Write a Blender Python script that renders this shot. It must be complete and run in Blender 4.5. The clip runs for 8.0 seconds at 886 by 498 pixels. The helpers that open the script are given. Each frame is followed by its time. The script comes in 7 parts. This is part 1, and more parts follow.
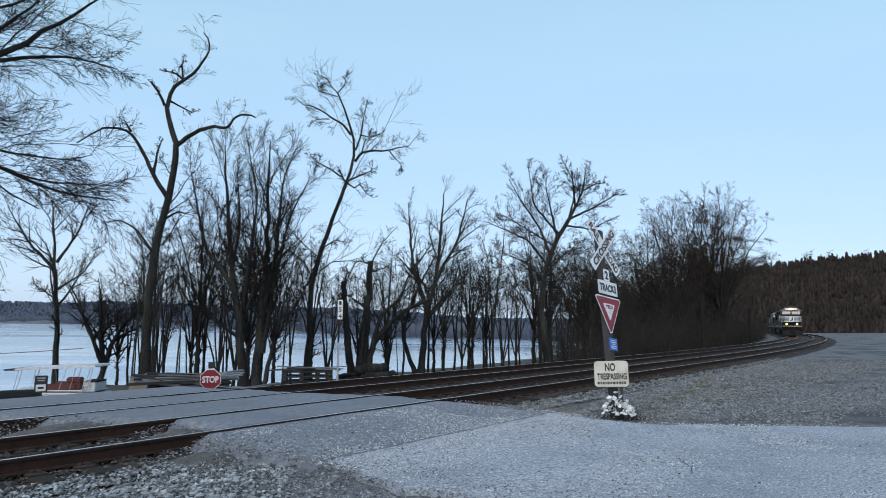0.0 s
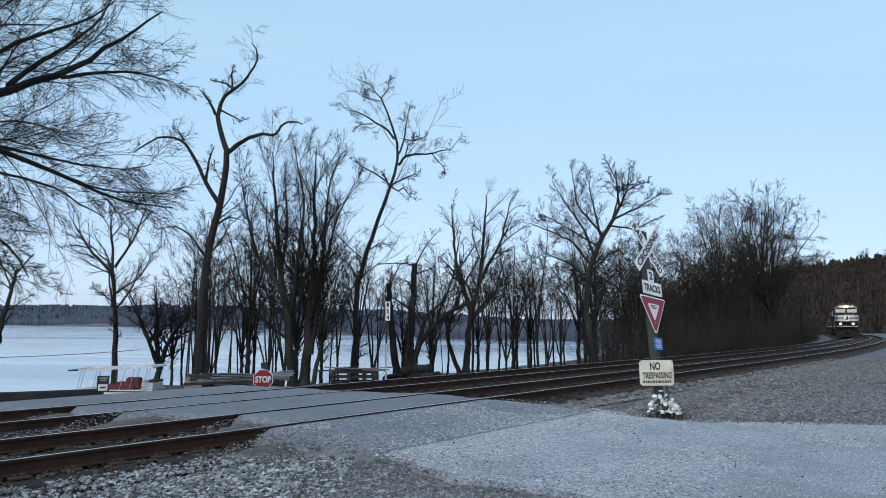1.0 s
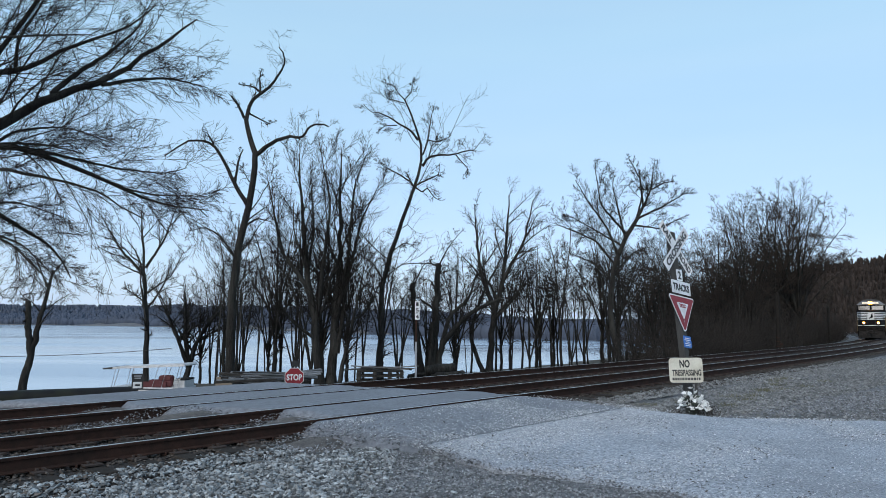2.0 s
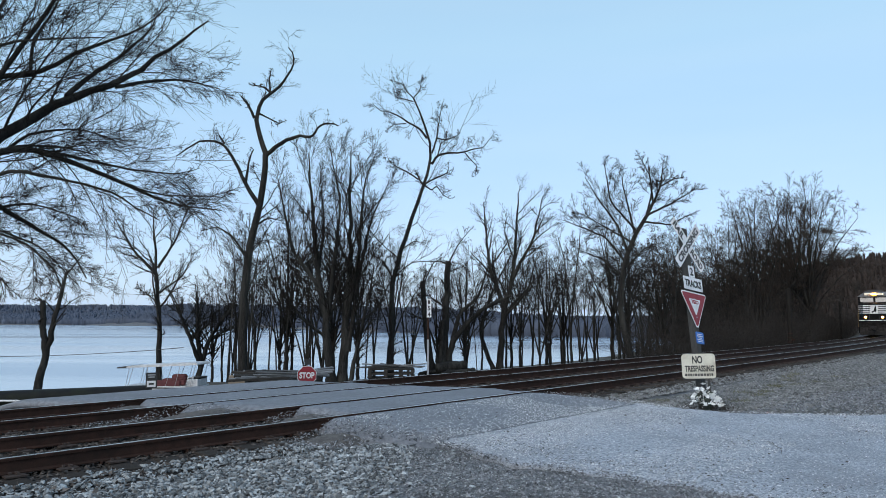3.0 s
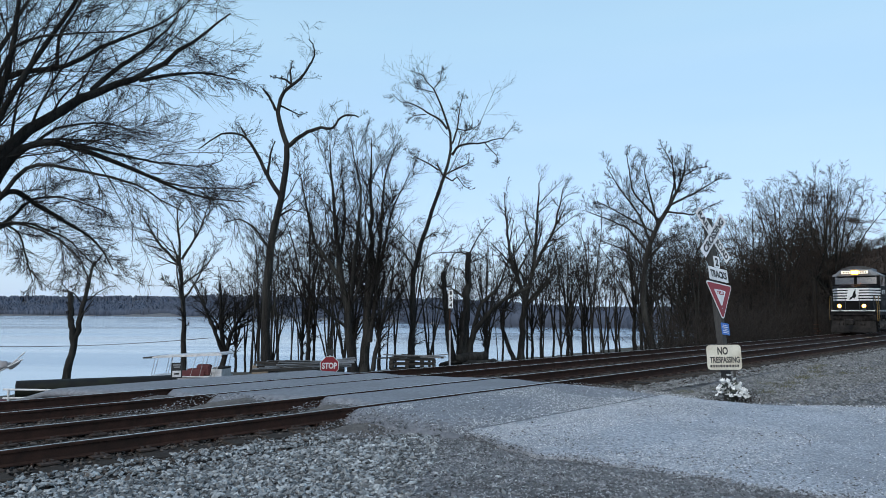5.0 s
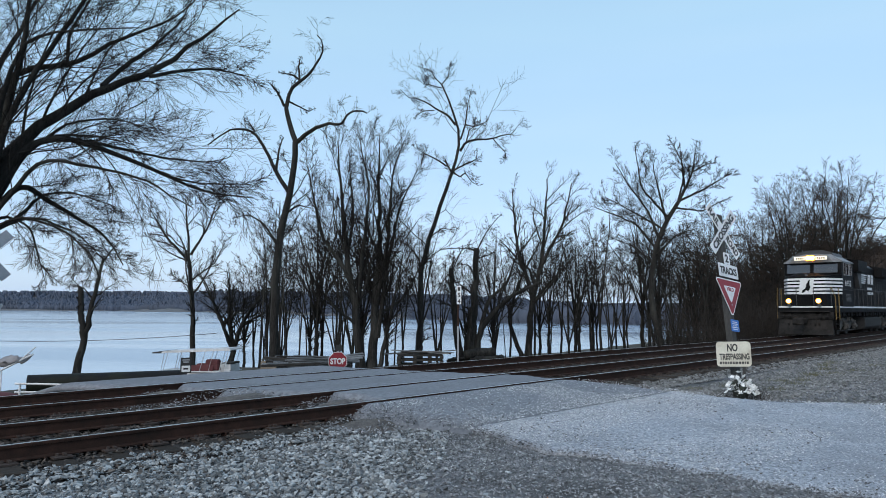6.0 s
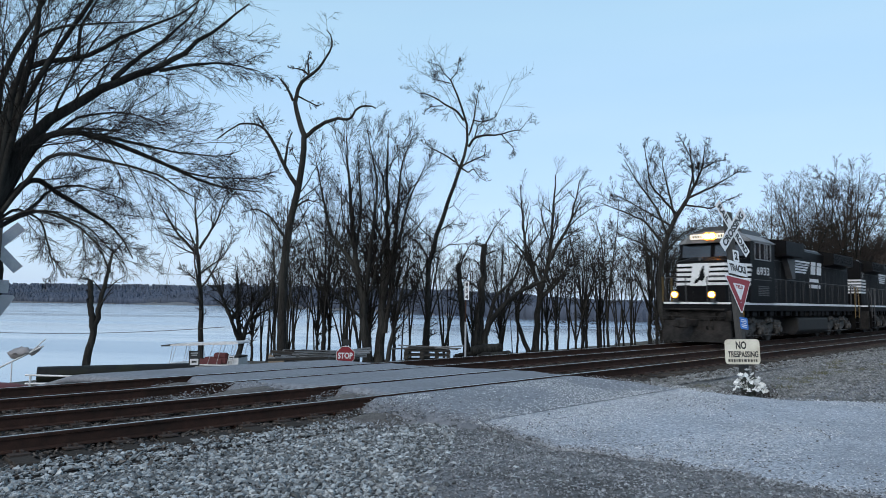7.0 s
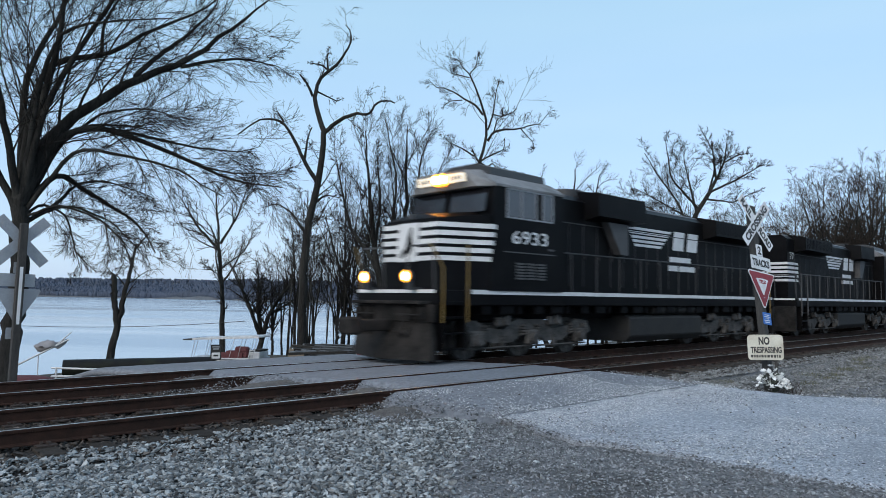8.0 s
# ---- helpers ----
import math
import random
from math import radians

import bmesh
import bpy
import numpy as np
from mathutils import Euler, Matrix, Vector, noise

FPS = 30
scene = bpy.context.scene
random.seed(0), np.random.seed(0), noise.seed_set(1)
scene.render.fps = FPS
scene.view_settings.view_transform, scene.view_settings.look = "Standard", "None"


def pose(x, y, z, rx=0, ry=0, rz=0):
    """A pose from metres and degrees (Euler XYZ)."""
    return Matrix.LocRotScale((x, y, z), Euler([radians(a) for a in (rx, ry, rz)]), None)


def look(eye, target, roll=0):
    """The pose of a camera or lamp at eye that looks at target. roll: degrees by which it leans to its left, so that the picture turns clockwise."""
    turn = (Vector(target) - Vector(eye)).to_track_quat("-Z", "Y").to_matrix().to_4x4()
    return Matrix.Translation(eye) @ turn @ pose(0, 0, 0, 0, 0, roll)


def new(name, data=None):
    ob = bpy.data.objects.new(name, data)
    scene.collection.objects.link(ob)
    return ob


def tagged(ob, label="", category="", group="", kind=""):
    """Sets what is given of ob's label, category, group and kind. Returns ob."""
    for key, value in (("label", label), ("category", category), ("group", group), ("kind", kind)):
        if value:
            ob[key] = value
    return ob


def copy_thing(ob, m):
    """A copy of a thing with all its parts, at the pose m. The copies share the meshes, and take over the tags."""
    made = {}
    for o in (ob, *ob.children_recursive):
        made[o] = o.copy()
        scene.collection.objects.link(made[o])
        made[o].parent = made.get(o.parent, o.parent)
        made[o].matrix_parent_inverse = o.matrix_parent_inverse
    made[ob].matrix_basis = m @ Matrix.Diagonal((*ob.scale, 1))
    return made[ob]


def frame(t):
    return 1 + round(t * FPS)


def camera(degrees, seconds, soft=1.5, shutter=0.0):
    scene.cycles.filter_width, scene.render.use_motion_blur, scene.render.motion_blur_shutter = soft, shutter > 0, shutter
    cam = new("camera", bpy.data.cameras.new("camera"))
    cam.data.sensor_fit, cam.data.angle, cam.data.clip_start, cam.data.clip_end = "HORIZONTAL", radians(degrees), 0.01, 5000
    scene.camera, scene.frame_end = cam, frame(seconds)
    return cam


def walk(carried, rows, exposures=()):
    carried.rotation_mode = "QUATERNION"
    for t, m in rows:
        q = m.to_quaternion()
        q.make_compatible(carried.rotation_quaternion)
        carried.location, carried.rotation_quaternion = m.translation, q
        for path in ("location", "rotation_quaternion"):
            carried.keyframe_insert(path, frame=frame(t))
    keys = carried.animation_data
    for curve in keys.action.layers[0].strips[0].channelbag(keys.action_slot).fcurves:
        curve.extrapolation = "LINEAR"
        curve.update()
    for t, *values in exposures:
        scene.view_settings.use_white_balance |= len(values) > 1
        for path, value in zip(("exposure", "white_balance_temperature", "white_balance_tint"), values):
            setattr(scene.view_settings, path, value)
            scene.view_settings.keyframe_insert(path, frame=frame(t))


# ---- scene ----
cam = camera(65.1, 8.0, 0.8, 0.35)
PATH = [
    (0, pose(0.000, -0.000, 1.500, 96.10, -0.57, -0.00)),
    (0.5, pose(0.041, -0.211, 1.493, 96.03, -0.43, 2.11)),
    (1, pose(-0.063, -0.413, 1.477, 96.20, -0.37, 3.56)),
    (1.5, pose(-0.214, -0.679, 1.460, 96.20, -0.43, 4.60)),
    (3, pose(-0.359, -0.978, 1.451, 95.97, -0.03, 6.02)),
    (3.5, pose(-0.418, -1.005, 1.449, 95.80, 0.04, 6.41)),
    (4, pose(-0.415, -1.014, 1.448, 95.61, 0.06, 6.77)),
    (4.5, pose(-0.408, -0.985, 1.449, 95.41, -0.00, 7.24)),
    (6, pose(-0.436, -0.996, 1.450, 94.89, -0.18, 8.29)),
    (6.5, pose(-0.455, -1.025, 1.441, 94.72, -0.39, 8.51)),
    (7, pose(-0.459, -1.011, 1.441, 94.53, -0.64, 8.86)),
    (7.5, pose(-0.470, -1.010, 1.439, 94.29, -0.76, 9.44)),
    (8, pose(-0.469, -1.008, 1.438, 94.08, -0.73, 10.42)),
]
walk(cam, PATH)

# ---- sky and sun: an even, thinly overcast dusk ----
world = bpy.data.worlds.new("dusk_sky")
scene.world = world
world.use_nodes = True
wn, wl = world.node_tree.nodes, world.node_tree.links
wn.clear()
sky = wn.new("ShaderNodeTexSky")
sky.sky_type = "NISHITA"
sky.sun_disc = False
sky.sun_elevation, sky.sun_rotation = radians(32), radians(200)
sky.air_density, sky.dust_density, sky.ozone_density = 1.0, 1.5, 2.0
sky_bg = wn.new("ShaderNodeBackground")
sky_bg.inputs["Strength"].default_value = 0.05
veil_bg = wn.new("ShaderNodeBackground")
veil_bg.inputs["Strength"].default_value = 0.75
# thin cloud veil: pale near the horizon, bluer above, softly mottled
wtc = wn.new("ShaderNodeTexCoord")
wsep = wn.new("ShaderNodeSeparateXYZ")
wramp = wn.new("ShaderNodeValToRGB")
wl.new(wtc.outputs["Generated"], wsep.inputs[0])
wl.new(wsep.outputs["Z"], wramp.inputs["Fac"])
cr = wramp.color_ramp
cr.elements[0].position, cr.elements[0].color = 0.0, (0.60, 0.785, 1.06, 1)
cr.elements[1].position, cr.elements[1].color = 0.75, (0.42, 0.62, 0.86, 1)
e = cr.elements.new(0.14)
e.color = (0.535, 0.75, 1.03, 1)
e = cr.elements.new(0.38)
e.color = (0.50, 0.78, 1.0, 1)
wmap = wn.new("ShaderNodeMapping")
wmap.inputs["Scale"].default_value = (1.2, 1.2, 7.0)
wnoise = wn.new("ShaderNodeTexNoise")
wnoise.inputs["Scale"].default_value, wnoise.inputs["Detail"].default_value = 1.6, 3.0
wl.new(wtc.outputs["Generated"], wmap.inputs[0])
wl.new(wmap.outputs[0], wnoise.inputs["Vector"])
wmix = wn.new("ShaderNodeMix")
wmix.data_type, wmix.blend_type = "RGBA", "SOFT_LIGHT"
wmix.inputs[0].default_value = 0.22
wl.new(wramp.outputs["Color"], wmix.inputs[6])
wl.new(wnoise.outputs["Fac"], wmix.inputs[7])
wl.new(wmix.outputs[2], veil_bg.inputs["Color"])
wl.new(sky.outputs[0], sky_bg.inputs["Color"])
wadd = wn.new("ShaderNodeAddShader")
wout = wn.new("ShaderNodeOutputWorld")
wl.new(sky_bg.outputs[0], wadd.inputs[0])
wl.new(veil_bg.outputs[0], wadd.inputs[1])
wl.new(wadd.outputs[0], wout.inputs[0])

sun = new("sun", bpy.data.lights.new("sun", "SUN"))
sun.data.energy, sun.data.angle, sun.data.color = 1.5, radians(40), (1.0, 0.93, 0.86)
sun.matrix_world = look((0, 0, 60), (60 * math.sin(radians(20)), 60 * math.cos(radians(20)), 22))
scene.view_settings.exposure = 0.0


# ---- materials ----
def nodes_of(name):
    m = bpy.data.materials.new(name)
    m.use_nodes = True
    return m, m.node_tree.nodes, m.node_tree.links, m.node_tree.nodes["Principled BSDF"]


def surface(name, dark, light, scale=8.0, rough=0.8, metal=0.0, bump=0.2, fine=60.0, stain=None, stain_scale=0.7, stain_amount=0.5,
            per_object=0.0, per_island=0.0, distance=0.01, stretch=(1, 1, 1), spec=0.5, floor=0.45):
    """Two-scale mottled surface: fine grain, broad stains, bump."""
    m, n, l, b = nodes_of(name)
    tc = n.new("ShaderNodeTexCoord")
    mp = n.new("ShaderNodeMapping")
    mp.inputs["Scale"].default_value = stretch
    l.new(tc.outputs["Object"], mp.inputs[0])
    a = n.new("ShaderNodeTexNoise")
    a.inputs["Scale"].default_value, a.inputs["Detail"].default_value, a.inputs["Roughness"].default_value = scale, 6, 0.65
    f = n.new("ShaderNodeTexNoise")
    f.inputs["Scale"].default_value, f.inputs["Detail"].default_value = fine, 3
    l.new(mp.outputs[0], a.inputs["Vector"])
    l.new(mp.outputs[0], f.inputs["Vector"])
    add = n.new("ShaderNodeMath")
    add.operation = "MULTIPLY_ADD"
    l.new(f.outputs["Fac"], add.inputs[0])
    add.inputs[1].default_value = 0.45
    l.new(a.outputs["Fac"], add.inputs[2])
    ramp = n.new("ShaderNodeValToRGB")
    ramp.color_ramp.elements[0].position, ramp.color_ramp.elements[0].color = floor, (*dark, 1)
    ramp.color_ramp.elements[1].position, ramp.color_ramp.elements[1].color = 1.0, (*light, 1)
    l.new(add.outputs[0], ramp.inputs["Fac"])
    col = ramp.outputs["Color"]
    if stain:
        s = n.new("ShaderNodeTexNoise")
        s.inputs["Scale"].default_value, s.inputs["Detail"].default_value, s.inputs["Roughness"].default_value = stain_scale, 5, 0.6
        l.new(mp.outputs[0], s.inputs["Vector"])
        sr = n.new("ShaderNodeMapRange")
        sr.inputs["From Min"].default_value, sr.inputs["From Max"].default_value = 0.48, 0.62
        sr.inputs["To Max"].default_value = stain_amount
        l.new(s.outputs["Fac"], sr.inputs["Value"])
        mx = n.new("ShaderNodeMix")
        mx.data_type = "RGBA"
        l.new(sr.outputs[0], mx.inputs[0])
        l.new(col, mx.inputs[6])
        mx.inputs[7].default_value = (*stain, 1)
        col = mx.outputs[2]
    for amount, src in ((per_object, "o"), (per_island, "i")):
        if amount:
            if src == "o":
                rnd = n.new("ShaderNodeObjectInfo").outputs["Random"]
            else:
                rnd = n.new("ShaderNodeNewGeometry").outputs["Random Per Island"]
            mr = n.new("ShaderNodeMapRange")
            mr.inputs["To Min"].default_value, mr.inputs["To Max"].default_value = 1 - amount, 1 + amount
            l.new(rnd, mr.inputs["Value"])
            hsv = n.new("ShaderNodeHueSaturation")
            l.new(mr.outputs[0], hsv.inputs["Value"])
            l.new(col, hsv.inputs["Color"])
            col = hsv.outputs[0]
    l.new(col, b.inputs["Base Color"])
    rr = n.new("ShaderNodeMapRange")
    rr.inputs["To Min"].default_value, rr.inputs["To Max"].default_value = max(0, rough - 0.12), min(1, rough + 0.12)
    l.new(a.outputs["Fac"], rr.inputs["Value"])
    l.new(rr.outputs[0], b.inputs["Roughness"])
    b.inputs["Metallic"].default_value = metal
    b.inputs["Specular IOR Level"].default_value = spec
    if bump:
        bp = n.new("ShaderNodeBump")
        bp.inputs["Strength"].default_value, bp.inputs["Distance"].default_value = bump, distance
        l.new(add.outputs[0], bp.inputs["Height"])
        l.new(bp.outputs[0], b.inputs["Normal"])
    return m


def glow(name, color, strength):
    m, n, l, b = nodes_of(name)
    b.inputs["Base Color"].default_value = (*color, 1)
    b.inputs["Emission Color"].default_value = (*color, 1)
    b.inputs["Emission Strength"].default_value = strength
    return m


M_GROUND = surface("gravel_ground", (0.058, 0.059, 0.062), (0.29, 0.292, 0.30), 14, 0.9, 0, 0.9, 60, (0.055, 0.053, 0.05), 0.35, 0.75, distance=0.03, spec=0.15)
M_BANK = surface("bank_soil", (0.035, 0.032, 0.028), (0.12, 0.11, 0.095), 2.5, 0.95, 0, 0.6, 20, (0.09, 0.085, 0.06), 0.2, 0.5, distance=0.05, spec=0.1)
M_ASPHALT = surface("worn_asphalt", (0.125, 0.136, 0.156), (0.77, 0.81, 0.87), 34, 0.85, 0, 1.0, 170, (0.20, 0.205, 0.22), 0.5, 0.45, distance=0.02, spec=0.4, floor=0.55)
M_APRON = surface("smooth_crossing_asphalt", (0.086, 0.092, 0.104), (0.265, 0.278, 0.302), 12, 0.8, 0, 0.8, 110, (0.14, 0.145, 0.155), 0.5, 0.6, distance=0.006)
M_CHIP = surface("pale_chip", (0.38, 0.39, 0.40), (0.72, 0.73, 0.74), 8, 0.7, 0, 0.2, 40, per_island=0.3)
M_DARKGRIT = surface("dark_grit", (0.055, 0.057, 0.062), (0.33, 0.337, 0.35), 6, 0.9, 0, 0.4, 40, per_island=0.6)
M_DIRT = surface("dark_dirt", (0.042, 0.038, 0.035), (0.16, 0.145, 0.132), 9, 0.95, 0, 0.9, 45, distance=0.03)
M_PLY = surface("weathered_plywood", (0.14, 0.11, 0.08), (0.26, 0.21, 0.16), 4, 0.9, 0, 0.2, 30, stretch=(1, 1, 5))
M_TARP = surface("grey_tarp", (0.16, 0.15, 0.15), (0.34, 0.32, 0.32), 5, 0.8, 0, 0.4, 20)
M_STONE = surface("ballast_stone", (0.045, 0.049, 0.05), (0.385, 0.405, 0.41), 6, 0.85, 0, 0.3, 40, per_island=0.75)
M_SHOULDER = surface("shoulder_stone", (0.05, 0.05, 0.048), (0.31, 0.31, 0.30), 6, 0.88, 0, 0.3, 40, per_island=0.5)
M_DARKSTONE = surface("dirty_ballast", (0.03, 0.026, 0.024), (0.14, 0.122, 0.108), 6, 0.9, 0, 0.5, 40, per_island=0.5, spec=0.1)
M_BALLAST = surface("ballast_bed", (0.02, 0.018, 0.017), (0.085, 0.076, 0.07), 14, 0.95, 0, 0.9, 40, distance=0.04, spec=0.1)
M_RUST = surface("rusted_rail_steel", (0.018, 0.0105, 0.0085), (0.062, 0.031, 0.022), 7, 0.8, 0.1, 0.25, 80, (0.02, 0.014, 0.011), 1.5, 0.5, spec=0.2)
M_PLATE = surface("dusty_rusted_plate", (0.032, 0.025, 0.022), (0.085, 0.066, 0.058), 9, 0.85, 0, 0.3, 60, spec=0.15)
M_POLISHED = surface("polished_railhead", (0.44, 0.43, 0.41), (0.74, 0.73, 0.71), 3, 0.34, 1.0, 0.05, 30)
M_TIE = surface("weathered_tie_timber", (0.022, 0.019, 0.017), (0.075, 0.065, 0.056), 5, 0.9, 0, 0.6, 30, per_object=0.35, stretch=(1, 6, 6), spec=0.12)
M_BARK = surface("bark", (0.010, 0.0096, 0.009), (0.042, 0.040, 0.037), 5, 0.95, 0, 0.8, 26, (0.085, 0.085, 0.075), 0.6, 0.35, distance=0.03, stretch=(3, 3, 0.6), spec=0.08)
M_TWIG = surface("twig_bark", (0.010, 0.0085, 0.008), (0.028, 0.024, 0.022), 4, 0.95, 0, 0, 20, spec=0.08)
M_REDTWIG = surface("reddish_twig_bark", (0.026, 0.0205, 0.0175), (0.074, 0.059, 0.049), 4, 0.95, 0, 0, 20, spec=0.08)
M_BRUSH = surface("grey_brush_bark", (0.018, 0.016, 0.0145), (0.062, 0.054, 0.048), 4, 0.95, 0, 0, 20, spec=0.08, per_island=0.3)
M_DRYGRASS = surface("dry_grass", (0.09, 0.085, 0.045), (0.20, 0.19, 0.11), 9, 0.9, 0, 0, 30, spec=0.1, per_island=0.3)
# far woods: the pale blue of distance haze is mixed into the base colour
M_HAZED_WOODS = surface("far_woods_haze_tint", (0.070, 0.087, 0.122), (0.108, 0.128, 0.168), 0.05, 0.95, 0, 0.5, 0.6, (0.07, 0.078, 0.095), 0.006, 0.6, per_island=0.08, distance=1.0, spec=0.0)
M_HILLWOODS = surface("near_hill_woods", (0.026, 0.0205, 0.018), (0.068, 0.054, 0.047), 0.12, 0.95, 0, 0.6, 1.5, (0.038, 0.031, 0.028), 0.03, 0.5, per_island=0.25, distance=0.6, spec=0.0)
M_BLACKPAINT = surface("black_locomotive_paint", (0.0022, 0.0022, 0.0027), (0.006, 0.006, 0.007), 1.2, 0.45, 0, 0.04, 25, (0.010, 0.0095, 0.0095), 0.8, 0.5, spec=0.09)
M_GRIME = surface("grimy_running_gear", (0.010, 0.0098, 0.0095), (0.15, 0.142, 0.136), 3.5, 0.85, 0.0, 0.3, 22, (0.06, 0.055, 0.05), 1.2, 0.3, spec=0.12)
M_TANK = surface("dusty_fuel_tank", (0.016, 0.0155, 0.016), (0.046, 0.045, 0.046), 2, 0.7, 0, 0.1, 18, (0.035, 0.033, 0.03), 0.9, 0.6, spec=0.25)
M_WHITE = surface("white_paint", (0.62, 0.62, 0.62), (0.80, 0.80, 0.80), 5, 0.5, 0, 0.05, 40, (0.45, 0.44, 0.42), 1.5, 0.3)
M_YELLOW = surface("yellow_handrail_paint", (0.12, 0.075, 0.02), (0.22, 0.14, 0.03), 6, 0.5, 0, 0.05, 40, (0.12, 0.09, 0.05), 2, 0.5)
M_GLASS_DARK = surface("dark_cab_glass", (0.02, 0.022, 0.025), (0.03, 0.033, 0.04), 2, 0.1, 0, 0, 10)
M_ROOF = surface("grey_cab_roof_paint", (0.13, 0.13, 0.132), (0.30, 0.30, 0.302), 3, 0.6, 0, 0.05, 30, (0.04, 0.04, 0.04), 1, 0.5, spec=0.3)


# ---- building blocks ----
def finish(bm, name, material, smooth=False):
    me = bpy.data.meshes.new(name)
    bm.normal_update()
    bm.to_mesh(me)
    bm.free()
    for m in material if isinstance(material, (list, tuple)) else (material,):
        me.materials.append(m)
    if smooth:
        me.polygons.foreach_set("use_smooth", [True] * len(me.polygons))
    return me


def part(name, bm, material, parent=None, label="", smooth=False):
    ob = new(name, finish(bm, name, material, smooth))
    ob.parent = parent
    return tagged(ob, label)


def shared(name, me, parent, m):
    ob = new(name, me)
    ob.parent = parent
    ob.matrix_basis = m
    return ob


def box(bm, x0, y0, z0, x1, y1, z1, bevel=0.0, m=None, mat=0):
    r = bmesh.ops.create_cube(bm, size=1, matrix=Matrix.Translation(((x0 + x1) / 2, (y0 + y1) / 2, (z0 + z1) / 2)) @ Matrix.Diagonal((abs(x1 - x0), abs(y1 - y0), abs(z1 - z0), 1)))
    vs = r["verts"]
    if bevel:
        es = list({e for v in vs for e in v.link_edges})
        g = bmesh.ops.bevel(bm, geom=es, offset=bevel, segments=1, affect="EDGES")
        vs = list({v for f in g["faces"] for v in f.verts} | {v for v in vs if v.is_valid})
    if mat:
        for f in {f for v in vs for f in v.link_faces}:
            f.material_index = mat
    if m is not None:
        bmesh.ops.transform(bm, matrix=m, verts=vs)
    return vs


def rod(bm, a, b, r, r2=None, sides=8, caps=True, mat=0):
    a, b = Vector(a), Vector(b)
    q = (b - a).to_track_quat("Z", "Y").to_matrix().to_4x4()
    g = bmesh.ops.create_cone(bm, cap_ends=caps, segments=sides, radius1=r, radius2=r if r2 is None else r2, depth=(b - a).length, matrix=Matrix.Translation((a + b) / 2) @ q)
    if mat:
        for f in {f for v in g["verts"] for f in v.link_faces}:
            f.material_index = mat
    return g["verts"]


def prism(bm, outline, axis, lo, hi, mat=0):
    """Extrude a 2D outline along an axis ('x', 'y' or 'z') from lo to hi."""
    def put(p, h):
        return {"x": (h, p[0], p[1]), "y": (p[0], h, p[1]), "z": (p[0], p[1], h)}[axis]
    a = [bm.verts.new(put(p, lo)) for p in outline]
    b = [bm.verts.new(put(p, hi)) for p in outline]
    k = len(outline)
    fs = [bm.faces.new(a[::-1]), bm.faces.new(b)]
    fs += [bm.faces.new((a[i], a[(i + 1) % k], b[(i + 1) % k], b[i])) for i in range(k)]
    for f in fs:
        f.material_index = mat
    bmesh.ops.recalc_face_normals(bm, faces=fs)
    return a + b


def grid_mesh(name, xs, ys, height, material):
    gx, gy = np.meshgrid(xs, ys, indexing="ij")
    gz = height(gx, gy)
    co = np.stack([gx, gy, gz], -1).reshape(-1, 3)
    nx, ny = len(xs), len(ys)
    i = np.arange(nx * ny).reshape(nx, ny)
    f = np.stack([i[:-1, :-1], i[1:, :-1], i[1:, 1:], i[:-1, 1:]], -1).reshape(-1, 4)
    return raw_mesh(name, co, f, material)


def raw_mesh(name, co, faces, material, smooth=True):
    """Mesh from arrays: faces all with the same number of corners."""
    me = bpy.data.meshes.new(name)
    k = faces.shape[1]
    me.vertices.add(len(co))
    me.vertices.foreach_set("co", np.asarray(co, np.float32).ravel())
    me.loops.add(faces.size)
    me.loops.foreach_set("vertex_index", faces.astype(np.int32).ravel())
    me.polygons.add(len(faces))
    me.polygons.foreach_set("loop_start", np.arange(0, faces.size, k, dtype=np.int32))
    me.polygons.foreach_set("use_smooth", np.full(len(faces), smooth))
    me.update(calc_edges=True)
    me.materials.append(material)
    return me


# ---- the plan: s runs along the track, o across it towards the river ----
BASE, HEAD, BEND, RADIUS = Vector((-1.872, 11.506)), radians(53.98), 20.0, 580.0


def on_track(s, o=0.0, z=0.0):
    """World place at s metres along the line, o metres across towards the river."""
    a = HEAD + max(0.0, s - BEND) / RADIUS
    d = Vector((math.cos(HEAD), math.sin(HEAD)))
    p = BASE + d * min(s, BEND)
    if s > BEND:
        c = p + Vector((-math.sin(HEAD), math.cos(HEAD))) * RADIUS
        p = c + Vector((math.sin(a), -math.cos(a))) * RADIUS
    return Vector((p.x - math.sin(a) * o, p.y + math.cos(a) * o, z))


def along(s):
    """Heading of the line at s, radians from +x."""
    return HEAD + max(0.0, s - BEND) / RADIUS


NEAR_MID, FAR_MID, FAR_Z, GAUGE = 0.75, 4.4, -0.06, 1.505
CROSS_A, CROSS_B = -2.4, 3.6
WATER = -5.0


def plan_coords(x, y):
    """Arrays of s and o for world places (curve included)."""
    c, sn = math.cos(HEAD), math.sin(HEAD)
    dx, dy = x - BASE.x, y - BASE.y
    s, o = dx * c + dy * sn, -dx * sn + dy * c
    ds, do = s - BEND, RADIUS - o
    r = np.hypot(ds, do)
    far = (ds > 0) & (o < RADIUS)
    return np.where(far, BEND + RADIUS * np.arctan2(ds, do), s), np.where(far, RADIUS - r, o)


def bumps(x, y, scale, amp):
    return amp * (np.sin(x * scale + 1.3 * np.sin(y * scale * 0.7)) * np.sin(y * scale * 1.1 + 0.8 * np.sin(x * scale * 0.6)))


SHORE_AZ = (-180, -80, -45, -33, -26, -15, -8, -3, 10, 60, 180)
SHORE_D = (1800, 1800, 1700, 1400, 1000, 560, 400, 330, 300, 300, 300)


